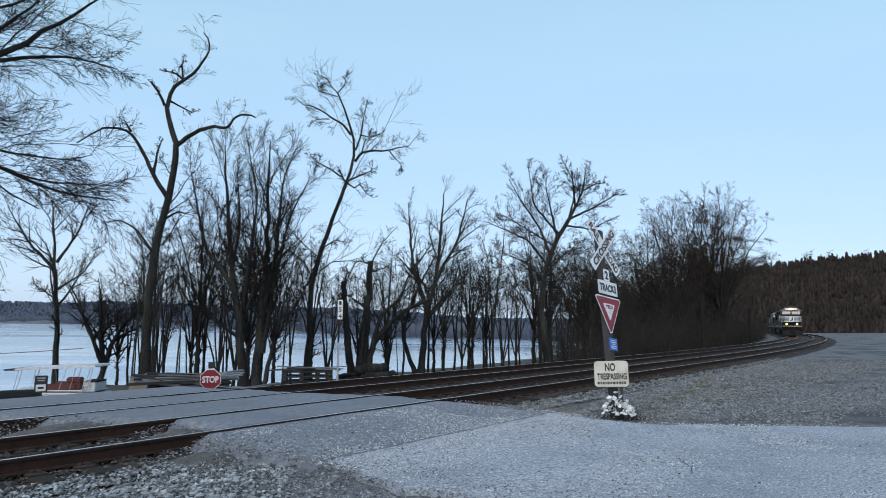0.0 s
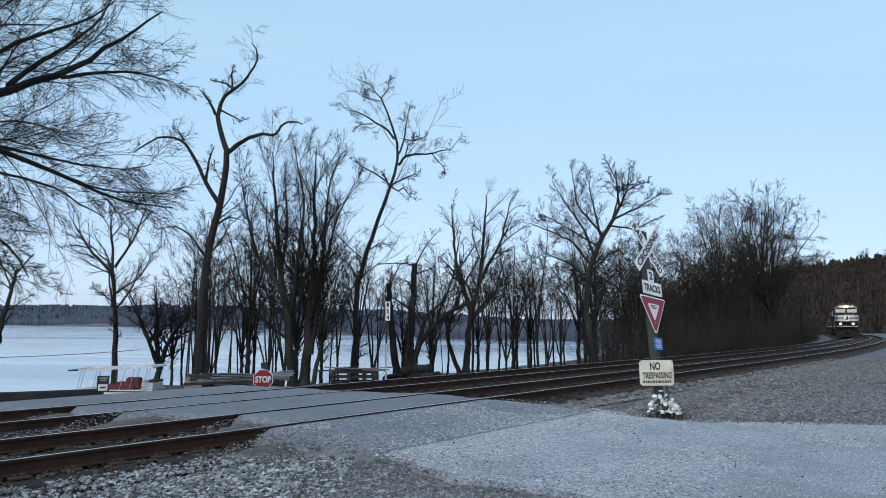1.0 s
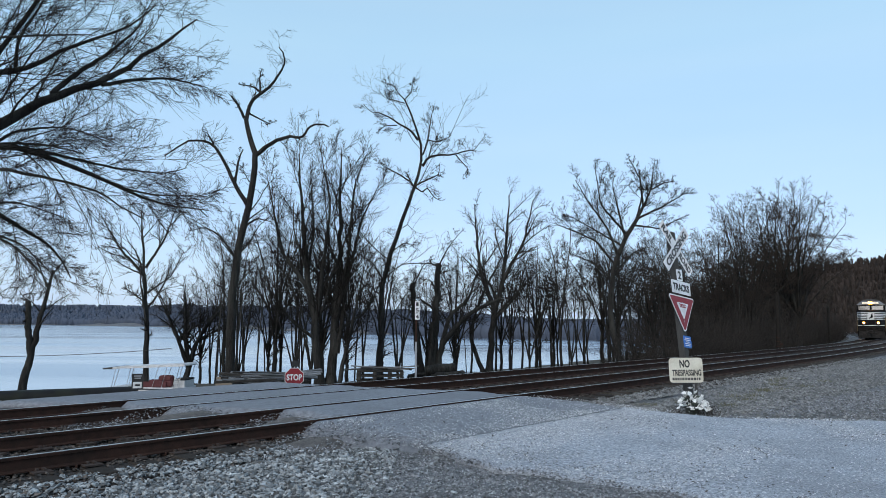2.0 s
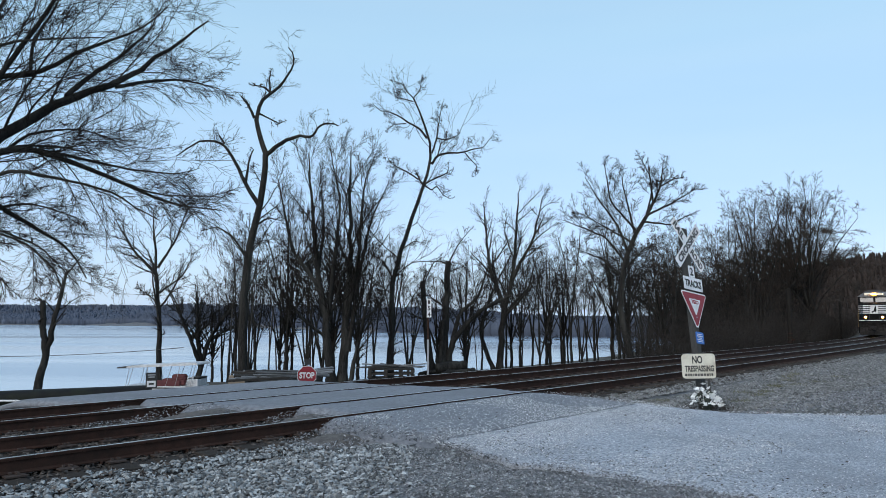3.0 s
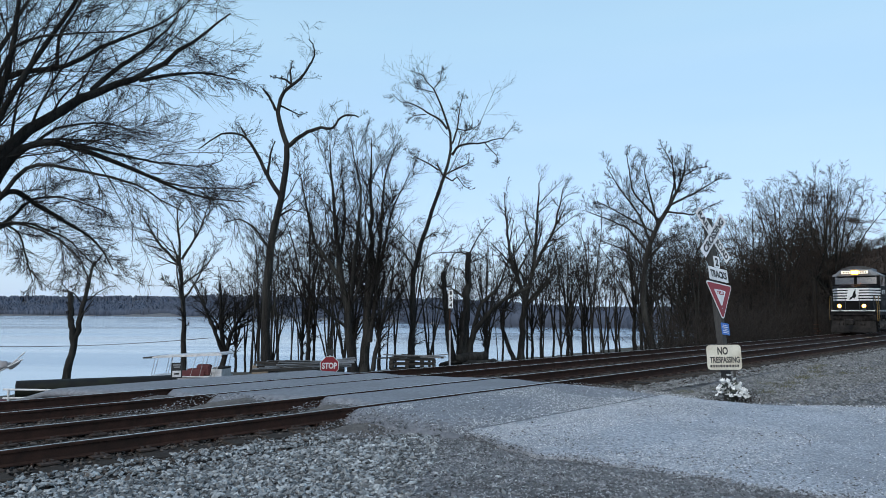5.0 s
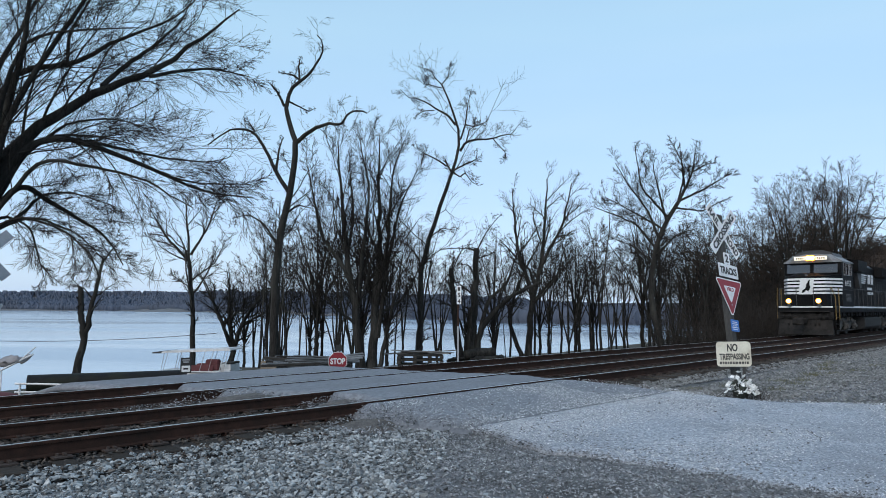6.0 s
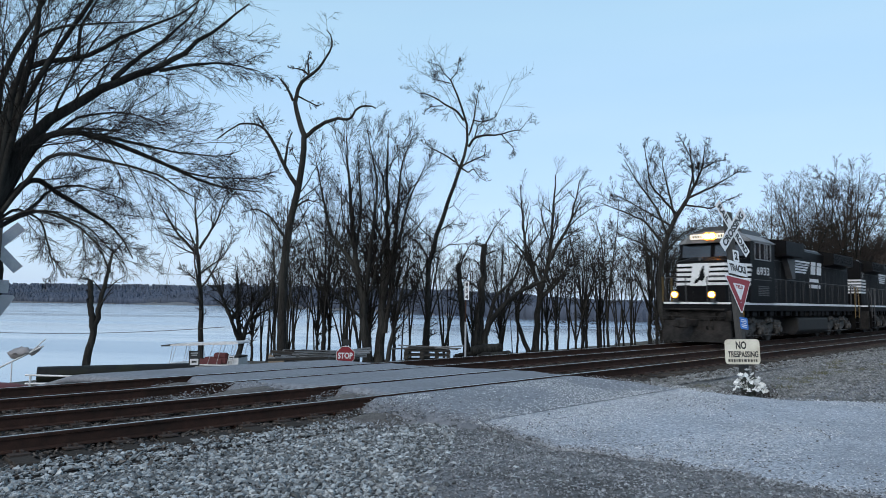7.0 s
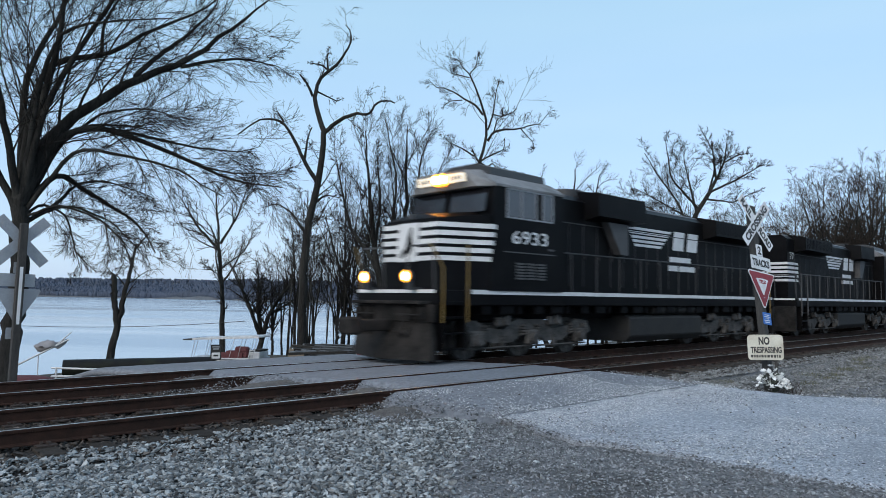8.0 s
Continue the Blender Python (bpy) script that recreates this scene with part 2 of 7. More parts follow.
def ground_height(x, y):
    s, o = plan_coords(x, y)
    prof = np.interp(o, [-400, -60, -14, -6, -1.6, -0.9, 6.6, 8.0, 15, 26, 44, 52, 56, 70],
                     [6.0, 1.2, -0.05, -0.16, -0.24, -0.27, -0.33, -0.6, -2.2, -2.6, -3.2, -4.3, -5.3, -8])
    low = np.interp(o, [15, 26, 34, 44, 56, 70], [-2.2, -2.75, -3.7, -4.6, -5.6, -8])
    far_k = np.clip((s - 18) / 12, 0, 1) * (o > 15)
    prof = prof * (1 - far_k) + np.minimum(prof, low) * far_k
    cove = np.interp(o, [24, 31, 34, 39, 43, 50], [-2.55, -2.72, -2.95, -4.2, -5.4, -7])
    k = np.clip((16 - s) / 9, 0, 1) * (o > 24)
    prof = prof * (1 - k) + np.minimum(prof, cove) * k
    z = prof + np.where(np.abs(o - 2.6) > 4, bumps(x, y, 0.9, 0.02) + bumps(x, y, 0.23, 0.05), 0)
    z = z + np.where(o > 9, bumps(x, y, 0.5, 0.08), 0)
    d, az = np.hypot(x, y), np.degrees(np.arctan2(x, y))
    sh = np.interp(az, SHORE_AZ, SHORE_D)
    hill = np.clip((d - sh) / 500, 0, 1) * np.interp(az, [-60, -33, -10, 0, 30], [38, 34, 10, 4, 4])
    far = np.where((o > 60) & (d > sh - 30), np.clip((d - sh + 30) / 40, 0, 1) * 6 - 8 + hill + bumps(x, y, 0.011, 4) * (d > sh), -99)
    return np.maximum(z, far)


def spaced(c, fine, n, grow, limit):
    out, step, p = [0.0], fine, 0.0
    while p < limit:
        if len(out) > n:
            step *= grow
        p += step
        out.append(p)
    out = np.array(out)
    return np.concatenate([c - out[:0:-1], c + out])


ground = new("ground", grid_mesh("ground", spaced(0, 0.7, 48, 1.10, 4200), spaced(24, 0.7, 56, 1.10, 4200), ground_height, M_GROUND))
tagged(ground, "grey gravel and bare soil ground falling to the river", "ground", kind="structure")


# wooded soil bank laid over the river side
def strip_mesh(name, ss, os_, height, material, lift=0.0):
    co = []
    for s in ss:
        for o in os_:
            p = on_track(s, o)
            co.append((p.x, p.y, height(s, o)))
    co = np.array(co)
    nx, ny = len(ss), len(os_)
    i = np.arange(nx * ny).reshape(nx, ny)
    f = np.stack([i[:-1, :-1], i[1:, :-1], i[1:, 1:], i[:-1, 1:]], -1).reshape(-1, 4)
    return raw_mesh(name, co, f, material)


def gz(x, y):
    return float(ground_height(np.array([x]), np.array([y]))[0])


def bank_z(s, o):
    p = on_track(s, o)
    return gz(p.x, p.y) + 0.02


bank = new("river_bank", strip_mesh("river_bank", np.arange(-60, 330, 1.5), np.arange(8.2, 56, 1.2), bank_z, M_BANK))
tagged(bank, "dark leaf-littered soil bank under bare trees", "river bank", kind="structure")

# river
mw, nw, lw, bw = nodes_of("river_water")
bw.inputs["Base Color"].default_value = (0.25, 0.31, 0.39, 1)
bw.inputs["Roughness"].default_value, bw.inputs["IOR"].default_value = 0.06, 2.4
tcw, mpw = nw.new("ShaderNodeTexCoord"), nw.new("ShaderNodeMapping")
mpw.inputs["Rotation"].default_value, mpw.inputs["Scale"].default_value = (0, 0, radians(-35)), (0.12, 0.5, 1)
n1 = nw.new("ShaderNodeTexNoise")
n1.inputs["Scale"].default_value, n1.inputs["Detail"].default_value = 0.6, 4
lw.new(tcw.outputs["Object"], mpw.inputs[0])
lw.new(mpw.outputs[0], n1.inputs["Vector"])
bpw = nw.new("ShaderNodeBump")
bpw.inputs["Strength"].default_value, bpw.inputs["Distance"].default_value = 0.12, 0.10
lw.new(n1.outputs["Fac"], bpw.inputs["Height"])
lw.new(bpw.outputs[0], bw.inputs["Normal"])
# streaks of ruffled water
n2, mp2 = nw.new("ShaderNodeTexNoise"), nw.new("ShaderNodeMapping")
mp2.inputs["Rotation"].default_value, mp2.inputs["Scale"].default_value = (0, 0, radians(-32)), (0.003, 0.03, 1)
n2.inputs["Scale"].default_value, n2.inputs["Detail"].default_value = 1.0, 4
lw.new(tcw.outputs["Object"], mp2.inputs[0])
lw.new(mp2.outputs[0], n2.inputs["Vector"])
mrw = nw.new("ShaderNodeMapRange")
mrw.inputs["From Min"].default_value, mrw.inputs["From Max"].default_value = 0.45, 0.6
mrw.inputs["To Min"].default_value, mrw.inputs["To Max"].default_value = 0.10, 0.22
lw.new(n2.outputs["Fac"], mrw.inputs["Value"])
lw.new(mrw.outputs[0], bw.inputs["Roughness"])
wx = np.array([-4200, -1500, -600, -200, -60, 0, 60, 200, 600, 1500], float)
water = new("river", grid_mesh("river", wx, np.array([30, 60, 90, 150, 300, 600, 1200, 2600, 4200], float), lambda x, y: x * 0 + WATER, mw))
tagged(water, "wide calm river reflecting the pale sky", "water", kind="structure")


# ---- the two tracks ----
def rail_mesh(name, mid, z, side, s0, s1):
    prof = [(-0.07, -0.172), (0.07, -0.172), (0.07, -0.160), (0.012, -0.145), (0.010, -0.040), (0.034, -0.034), (0.036, -0.008), (0.026, 0.0),
            (-0.026, 0.0), (-0.036, -0.008), (-0.034, -0.034), (-0.010, -0.040), (-0.012, -0.145), (-0.07, -0.160)]
    ss = list(np.arange(s0, BEND, 4.0)) + list(np.arange(BEND, s1, 2.0)) + [s1]
    bm = bmesh.new()
    rings = []
    for s in ss:
        rings.append([bm.verts.new(on_track(s, mid + side * GAUGE / 2 + p[0], z + p[1])) for p in prof])
    k = len(prof)
    for a, b in zip(rings, rings[1:]):
        for j in range(k):
            f = bm.faces.new((a[j], b[j], b[(j + 1) % k], a[(j + 1) % k]))
            f.material_index = 1 if j == 7 else 0
    bm.faces.new(rings[0])
    bm.faces.new(rings[-1][::-1])
    bmesh.ops.recalc_face_normals(bm, faces=bm.faces)
    return bm


def tie_mesh():
    bm = bmesh.new()
    box(bm, -0.115, -1.3, -0.18, 0.115, 1.3, 0, 0.012)
    return finish(bm, "tie", M_TIE)


def plate_mesh():
    bm = bmesh.new()
    box(bm, -0.1, -0.2, 0, 0.1, 0.2, 0.018)
    for y in (-0.135, -0.09, 0.09, 0.135):
        box(bm, -0.045, y - 0.014, 0.014, -0.015, y + 0.014, 0.045)
    for y in (-0.09, 0.09):
        box(bm, 0.02, y - 0.014, 0.014, 0.05, y + 0.014, 0.045)
    return finish(bm, "tie_plate", M_PLATE)


def anchor_mesh():
    bm = bmesh.new()
    box(bm, -0.012, -0.10, -0.045, 0.012, 0.10, -0.012, 0.004)
    box(bm, -0.012, 0.07, -0.045, 0.012, 0.10, 0.015, 0.004)
    return finish(bm, "rail_anchor", M_RUST)


TIE, PLATE, ANCHOR = tie_mesh(), plate_mesh(), anchor_mesh()


def railway_track(mid, z, label):
    root = new("railway_track")
    tagged(root, label, "railway track", kind="structure")
    for side in (-1, 1):
        part("rail", rail_mesh("rail", mid, z, side, -26, 300), [M_RUST, M_POLISHED], root)
    rng = random.Random(int(mid * 10))
    s, rest = -22.0, bmesh.new()
    while s < 300:
        p = on_track(s, mid + rng.uniform(-0.03, 0.03), z - 0.188)
        m = Matrix.Translation((p.x, p.y, p.z)) @ Matrix.Rotation(along(s) + rng.uniform(-0.02, 0.02), 4, "Z")
        if not CROSS_A + 0.3 < s < CROSS_B - 0.3:
            if s < 62:
                shared("tie", TIE, root, m @ Matrix.Translation((0, 0, rng.uniform(-0.012, 0))))
                if s < 30:
                    for side in (-1, 1):
                        q = on_track(s, mid + side * GAUGE / 2, z - 0.187)
                        w = Matrix.Translation(q) @ Matrix.Rotation(along(s) + (math.pi if side < 0 else 0), 4, "Z")
                        shared("tie_plate", PLATE, root, w)
                        if s < 6 and rng.random() < 0.8:
                            shared("rail_anchor", ANCHOR, root, w @ Matrix.Translation((0.15, 0, 0.01)))
            else:
                box(rest, -0.115, -1.3, -0.18, 0.115, 1.3, 0, m=m)
        s += 0.53
    tagged(part("distant_ties", rest, M_TIE, root), kind="stuff")
    return root


railway_track(NEAR_MID, 0.0, "rusty rails on weathered timber ties, nearer track")
railway_track(FAR_MID, FAR_Z, "rusty rails on weathered timber ties, river-side track")


# ballast bed, one sheet under both tracks
def bed_z(s, o):
    t = min(1.0, max(0.0, (o - 1.5) / 2.2))
    z = -0.215 - 0.05 * t
    if o < -0.3:
        z -= 0.02
    if o < -1.0:
        z -= 0.5 * (-1.0 - o)
    if o > 6.2:
        z -= 0.4 * (o - 6.2)
    return z + 0.02 * math.sin(s * 7.1 + 3 * math.sin(o * 5.3)) * math.sin(o * 6.7)


bed_os = np.arange(-1.35, 7.6, 0.3)
bed = new("ballast_bed", strip_mesh("ballast_bed", np.concatenate([np.arange(-26, 30, 0.35), np.arange(30, 300, 2.0)]), bed_os, bed_z, M_BALLAST))
tagged(bed, "dark oily ballast bed under both tracks", "ballast", kind="structure")
# ---- bare winter trees: branches grown level by level as arrays ----
def unit(v):
    return v / np.maximum(np.linalg.norm(v, axis=-1, keepdims=True), 1e-9)


def resample(points, k):
    p = np.array(points, float)
    d = np.concatenate([[0], np.cumsum(np.linalg.norm(np.diff(p, axis=0), axis=1))])
    q = np.linspace(0, d[-1], k + 1)
    out = np.stack([np.interp(q, d, p[:, i]) for i in range(3)], 1)
    sm = out.copy()
    sm[1:-1] = 0.5 * out[1:-1] + 0.25 * (out[:-2] + out[2:])
    return sm


def tubes(P, R, sides):
    """Tapered tubes round N polylines of K points."""
    n, k = P.shape[:2]
    T = unit(np.gradient(P, axis=1))
    chord = P[:, -1] - P[:, 0]
    ref = np.eye(3)[np.argmin(np.abs(chord), axis=1)][:, None, :]
    U = unit(np.cross(T, ref))
    V = np.cross(T, U)
    a = np.arange(sides) * 2 * math.pi / sides
    ring = U[:, :, None, :] * np.cos(a)[:, None] + V[:, :, None, :] * np.sin(a)[:, None]
    co = P[:, :, None, :] + ring * R[:, :, None, None]
    i = np.arange(n * k * sides).reshape(n, k, sides)
    j = np.roll(i, -1, axis=2)
    f = np.stack([i[:, :-1], j[:, :-1], j[:, 1:], i[:, 1:]], -1).reshape(-1, 4)
    return co.reshape(-1, 3), f


def joined(name, sets, material):
    co, fs, base = [], [], 0
    for P, R, sides in sets:
        c, f = tubes(P, R, sides)
        co.append(c)
        fs.append(f + base)
        base += len(c)
    return raw_mesh(name, np.concatenate(co), np.concatenate(fs), material)


def sprout(rng, P, R, per, lo, hi, angle, length, thin, k, wiggle, up, tip=0.25, least=0.006):
    """Children along parent polylines: (points, radii)."""
    n, m = P.shape[:2]
    L = np.linalg.norm(np.diff(P, axis=1), axis=2).sum(1)
    t = (lo + (hi - lo) * (np.arange(per)[None, :] + rng.random((n, per))) / per)
    x = t * (m - 1)
    i = np.minimum(x.astype(int), m - 2)
    w = (x - i)[..., None]
    r = np.arange(n)[:, None]
    start = P[r, i] * (1 - w) + P[r, i + 1] * w
    tan = unit(P[r, i + 1] - P[r, i])
    rad = R[r, i] * (1 - w[..., 0]) + R[r, i + 1] * w[..., 0]
    side = unit(np.cross(tan, rng.normal(size=tan.shape)))
    an = np.radians(angle) * rng.uniform(0.65, 1.3, t.shape)[..., None]
    d = unit(np.cos(an) * tan + np.sin(an) * side + np.array([0, 0, up]))
    ln = L[:, None] * length * (1.15 - 0.6 * t) * rng.uniform(0.55, 1.25, t.shape)
    start, d, ln, rad = start.reshape(-1, 3), d.reshape(-1, 3), ln.ravel(), rad.ravel()
    Q = [start]
    for _ in range(k):
        d = unit(d + rng.normal(size=d.shape) * wiggle + np.array([0, 0, up * 0.35]))
        Q.append(Q[-1] + d * (ln / k)[:, None])
    Q = np.stack(Q, 1)
    r0 = np.maximum(rad * thin, least)
    RR = r0[:, None] * np.linspace(1, tip, k + 1)[None, :]
    return Q, np.maximum(RR, least * 0.7)


def tree_meshes(rng, limbs, levels, twig=M_TWIG, bare=0):
    """limbs: (points, radius at foot, radius at tip). levels: rows for sprout(), the first kept with the trunk; the first bare limbs sprout nothing."""
    K = 18
    P = np.stack([resample(p, K) for p, _, _ in limbs])
    P[:, 1:-1] += rng.normal(size=P[:, 1:-1].shape) * np.array([r for _, r, _ in limbs])[:, None, None] * 0.12
    R = np.stack([np.linspace(a, b, K + 1) for _, a, b in limbs])
    foot = P[:, 0, 2] < 0.05
    R[foot, 0] *= 1.45
    wood, fine = [(P, R, 7)], []
    for n, lv in enumerate(levels):
        P, R = sprout(rng, P[bare:] if n == 0 else P, R[bare:] if n == 0 else R, *lv)
        (wood if n == 0 else fine).append((P, R, 4 if n == 0 else 3))
    return joined("trunk", wood, M_BARK), joined("crown", fine, twig)


def plant(meshes, x, y, label, turn=0.0, size=1.0, sink=0.08, group="bare trees on the bank", stretch=1.0):
    root = new("tree")
    root.empty_display_size = 0.3
    foot = gz(x, y) - sink
    root.matrix_basis = Matrix.Translation((x, y, foot)) @ Matrix.Rotation(turn, 4, "Z")
    for nm, me in zip(("trunk", "crown"), meshes):
        ob = new(nm, me)
        ob.parent = root
        ob.scale = (size, size, size * stretch)
    return tagged(root, label, "tree", group)


def stems(rng, count, height, spread, r, lean=0.0, fork=0.0, bow=0.12):
    """Stems from one foot: (points, r0, r1) rows; spread = how far the tops stand out."""
    out = []
    for i in range(count):
        a = 2 * math.pi * (i + rng.random()) / count
        top = spread * (0.5 + 0.6 * rng.random()) if count > 1 else 0
        h = height * (0.78 + 0.22 * rng.random()) if count > 1 else height
        ex, ey = math.cos(a) * top + lean * h, math.sin(a) * top
        zf = fork * height
        pts = [(0, 0, 0)]
        if i and zf > 0.2:
            first = np.array(out[0][0])
            z0 = zf * rng.uniform(0.7, 1.0)
            pts = [(float(np.interp(z0, first[:, 2], first[:, 0])), float(np.interp(z0, first[:, 2], first[:, 1])), z0)]
        for q in (0.3, 0.55, 0.8, 1.0):
            b = q ** 1.25
            pts.append((ex * b + rng.normal() * bow * 0.6, ey * b + rng.normal() * bow * 0.6, zf + (h - zf) * q))
        out.append((pts, r * (1.0 if i == 0 else 0.72), 0.025))
    return out


def dome(rng, count, fork, middle, wide, high, r, lean=0.0):
    """Trunk that forks into limbs ending on a rounded crown."""
    out = [([(0, 0, 0), (0.1, 0, fork * 0.5), (lean * 0.3, 0, fork), (lean * 0.5, 0.1, fork * 1.5)], r * 1.25, r * 0.7)]
    for i in range(count):
        a, u = i * 2.39996, 1.0 - 1.3 * ((i + 0.3) / count) ** 1.3
        c = math.sqrt(max(0.0, 1 - u * u))
        k = 0.84 + 0.1 * rng.random()
        ex, ey, ez = lean + wide * c * k * math.cos(a), wide * c * k * math.sin(a), middle + high * u * k
        z0 = fork * (0.8 + 0.5 * rng.random())
        x0 = lean * 0.3
        out.append(([(x0, 0, z0), (x0 + 0.25 * (ex - x0), 0.22 * ey, z0 + 0.38 * (ez - z0)), (x0 + 0.6 * (ex - x0), 0.6 * ey, z0 + 0.74 * (ez - z0)), (ex, ey, ez)], r * 0.55, 0.02))
    return out


def bough(limbs, foot, tip, depth, *xz):
    """Adds one limb, drawn as x, z pairs; it starts at the depth of the limb that it leaves and goes off by depth metres."""
    xz = np.array(xz, float).reshape(-1, 2)
    y0 = 0.0
    if limbs:
        near = np.concatenate([resample(pts, 24) for pts, _, _ in limbs])
        y0 = float(near[np.argmin(np.hypot(near[:, 0] - xz[0, 0], near[:, 2] - xz[0, 1])), 1])
    d = np.concatenate([[0], np.cumsum(np.hypot(*np.diff(xz, axis=0).T))])
    limbs.append(([(x, y0 + depth * q, z) for (x, z), q in zip(xz, d / d[-1])], foot, tip))


def view_turn(x, y):
    """Turns a tree so that its local x runs to the right as seen from the road."""
    return -math.atan2(x, y)


# per-level rows: per, lo, hi, angle, length, thin, k, wiggle, up, tip, least
def lush(a=9, b=7, c=6, up=0.12, l1=0.42):
    return [(a, 0.25, 0.99, 46, l1, 0.55, 6, 0.12, up, 0.3, 0.012), (b, 0.2, 1.0, 40, 0.5, 0.6, 5, 0.13, up, 0.35, 0.009), (c, 0.15, 1.0, 40, 0.55, 0.6, 2, 0.14, up * 0.6, 0.5, 0.009)]


RNG = np.random.default_rng(7)

# tall, wind-broken tree with a snaking leader
limbs = []
bough(limbs, 0.30, 0.17, 0, 0, 0, -0.1, 4.1, 0, 7.1, 0.4, 9.8, 0.9, 12.2, 1, 13.8, 0.9, 14.2)
bough(limbs, 0.17, 0.03, 0.2, 1, 14.1, 0.6, 15.1, 0.3, 16.2, 0.4, 16.9, 0.5, 17.4, 1.1, 18.1, 1.6, 18.4, 2, 19, 2.1, 19.4, 2.5, 19.8, 2.4, 20.3, 2.6, 20.7, 2.5, 20.9, 2.1, 21.1)
bough(limbs, 0.09, 0.05, -0.3, 0.2, 16.4, -0.1, 17, -0.6, 17.6)
bough(limbs, 0.14, 0.04, -0.4, 1, 14.2, 2, 15.1, 3, 15.5, 3.6, 15.3, 3.9, 15.9, 4.1, 16.2, 4.8, 16.4, 5.2, 16.2)
bough(limbs, 0.07, 0.02, 0.4, 1.1, 18.1, 0.8, 18.4, 0.5, 18.5, -0.1, 18.6)
bough(limbs, 0.07, 0.02, -0.2, 1.1, 18.1, 1, 18.9, 1.1, 19.5)
bough(limbs, 0.14, 0.03, 0.8, 0.6, 11.1, 0, 12, -0.4, 12.8, -0.7, 13.5, -1.1, 14.1, -1.3, 14.6, -1.7, 14.8, -2.4, 15, -3.1, 14.8, -3.7, 14.3, -4.2, 13.9)
bough(limbs, 0.08, 0.02, 0.6, -1.5, 14.8, -1.7, 15.2, -1.9, 15.6)
bough(limbs, 0.09, 0.03, -0.4, -0.2, 12.4, -0.1, 13.2, 0, 13.9, 0.2, 14.4)
bough(limbs, 0.06, 0.02, 0.5, 0.5, 16.7, 1.1, 16.5, 1.7, 16.3, 2, 16.5)
bough(limbs, 0.08, 0.02, -0.8, 0.1, 7.8, -0.9, 9.2, -1.7, 9.6, -2.6, 9.3)
bough(limbs, 0.08, 0.02, 0.8, 0.4, 9.8, 1.2, 10.4, 2.1, 10.3)
mesh = tree_meshes(RNG, limbs, [(8, 0.3, 1.0, 52, 0.30, 0.20, 6, 0.22, 0.08, 0.3, 0.011), (7, 0.25, 1, 46, 0.5, 0.6, 4, 0.2, 0.05, 0.4, 0.008), (5, 0.2, 1, 44, 0.5, 0.6, 3, 0.18, 0.02, 0.5, 0.007)])
plant(mesh, -16.15, 38.36, "tall leafless tree with a snaking broken leader", view_turn(-16.15, 38.36))

# tall leaning tree with a contorted open top
limbs = []
bough(limbs, 0.27, 0.06, 0, 0, 0, 0.2, 4.2, 0.2, 7.7, 0.7, 9.9, 1.5, 12.2, 2.1, 14, 2.6, 15.6, 3.3, 17.3, 3.2, 18.6, 2.8, 20.2, 2.3, 21.7, 1.8, 22.7)
bough(limbs, 0.05, 0.02, 0.3, 1.8, 22.7, 1.3, 23.2, 0.9, 23.9, 0.1, 24.2)
bough(limbs, 0.05, 0.02, -0.3, 1.8, 22.7, 2.3, 23.3, 2.5, 24.4)
bough(limbs, 0.05, 0.02, 0.4, 1.8, 22.4, 1.2, 22.6, 0.4, 22.8, 0.2, 23.6)
bough(limbs, 0.10, 0.02, -0.7, 2.9, 19.4, 2.3, 20.2, 1.3, 20.6, 0.8, 21, -0.3, 21.4, -0.8, 21.3, -1.5, 22)
bough(limbs, 0.05, 0.02, 0.5, 1.2, 20.5, 0.3, 20.5, -0.3, 20.1)
bough(limbs, 0.11, 0.02, 0.8, 3.3, 17.3, 3.8, 18.1, 4.6, 18.3, 5.9, 18.4, 6.7, 18.8, 7.6, 18.9, 8, 19.6)
bough(limbs, 0.05, 0.02, 0.7, 6, 18.4, 6.4, 18, 7, 17.5, 7.1, 16.8)
bough(limbs, 0.08, 0.02, -0.6, 3.3, 18.2, 3.5, 18.8, 3.7, 19.5, 3.8, 20.5, 3.9, 21.2, 4.1, 22.1)
bough(limbs, 0.06, 0.02, 0.6, 3.7, 19.4, 4.4, 19.3, 5.1, 19.6, 5.5, 19.9)
bough(limbs, 0.06, 0.02, -0.5, 3.8, 18.1, 4, 19, 4.7, 19.5)
bough(limbs, 0.09, 0.05, 0.3, 2.6, 15.6, 2.3, 16.1, 2.1, 16.7)
bough(limbs, 0.07, 0.02, 0.8, 2.2, 16.1, 1.4, 16.7, 0.5, 17.2, 0, 17.5, -0.3, 18.2)
bough(limbs, 0.08, 0.03, -0.6, 2.7, 15.7, 3.5, 16.1, 4.5, 16.5, 4.6, 17)
bough(limbs, 0.07, 0.02, 0.4, 2.7, 15.6, 3.3, 15.2, 3.7, 15.6, 4.2, 14.9, 4.8, 14.6)
bough(limbs, 0.07, 0.02, 0.3, 0.3, 8.2, -0.5, 9.5, -1.6, 10.2, -2.8, 11.5)
bough(limbs, 0.06, 0.02, -0.3, 0.9, 10.4, 1.9, 11.1, 3, 10.9)
mesh = tree_meshes(RNG, limbs, [(10, 0.25, 1.0, 55, 0.36, 0.26, 6, 0.22, 0.07, 0.3, 0.012), (8, 0.2, 1, 48, 0.52, 0.6, 4, 0.2, 0.05, 0.4, 0.009), (6, 0.2, 1, 46, 0.5, 0.6, 3, 0.18, 0.03, 0.5, 0.008)])
plant(mesh, -10.19, 52.4, "tall leaning leafless tree with a contorted open top", view_turn(-10.19, 52.4))

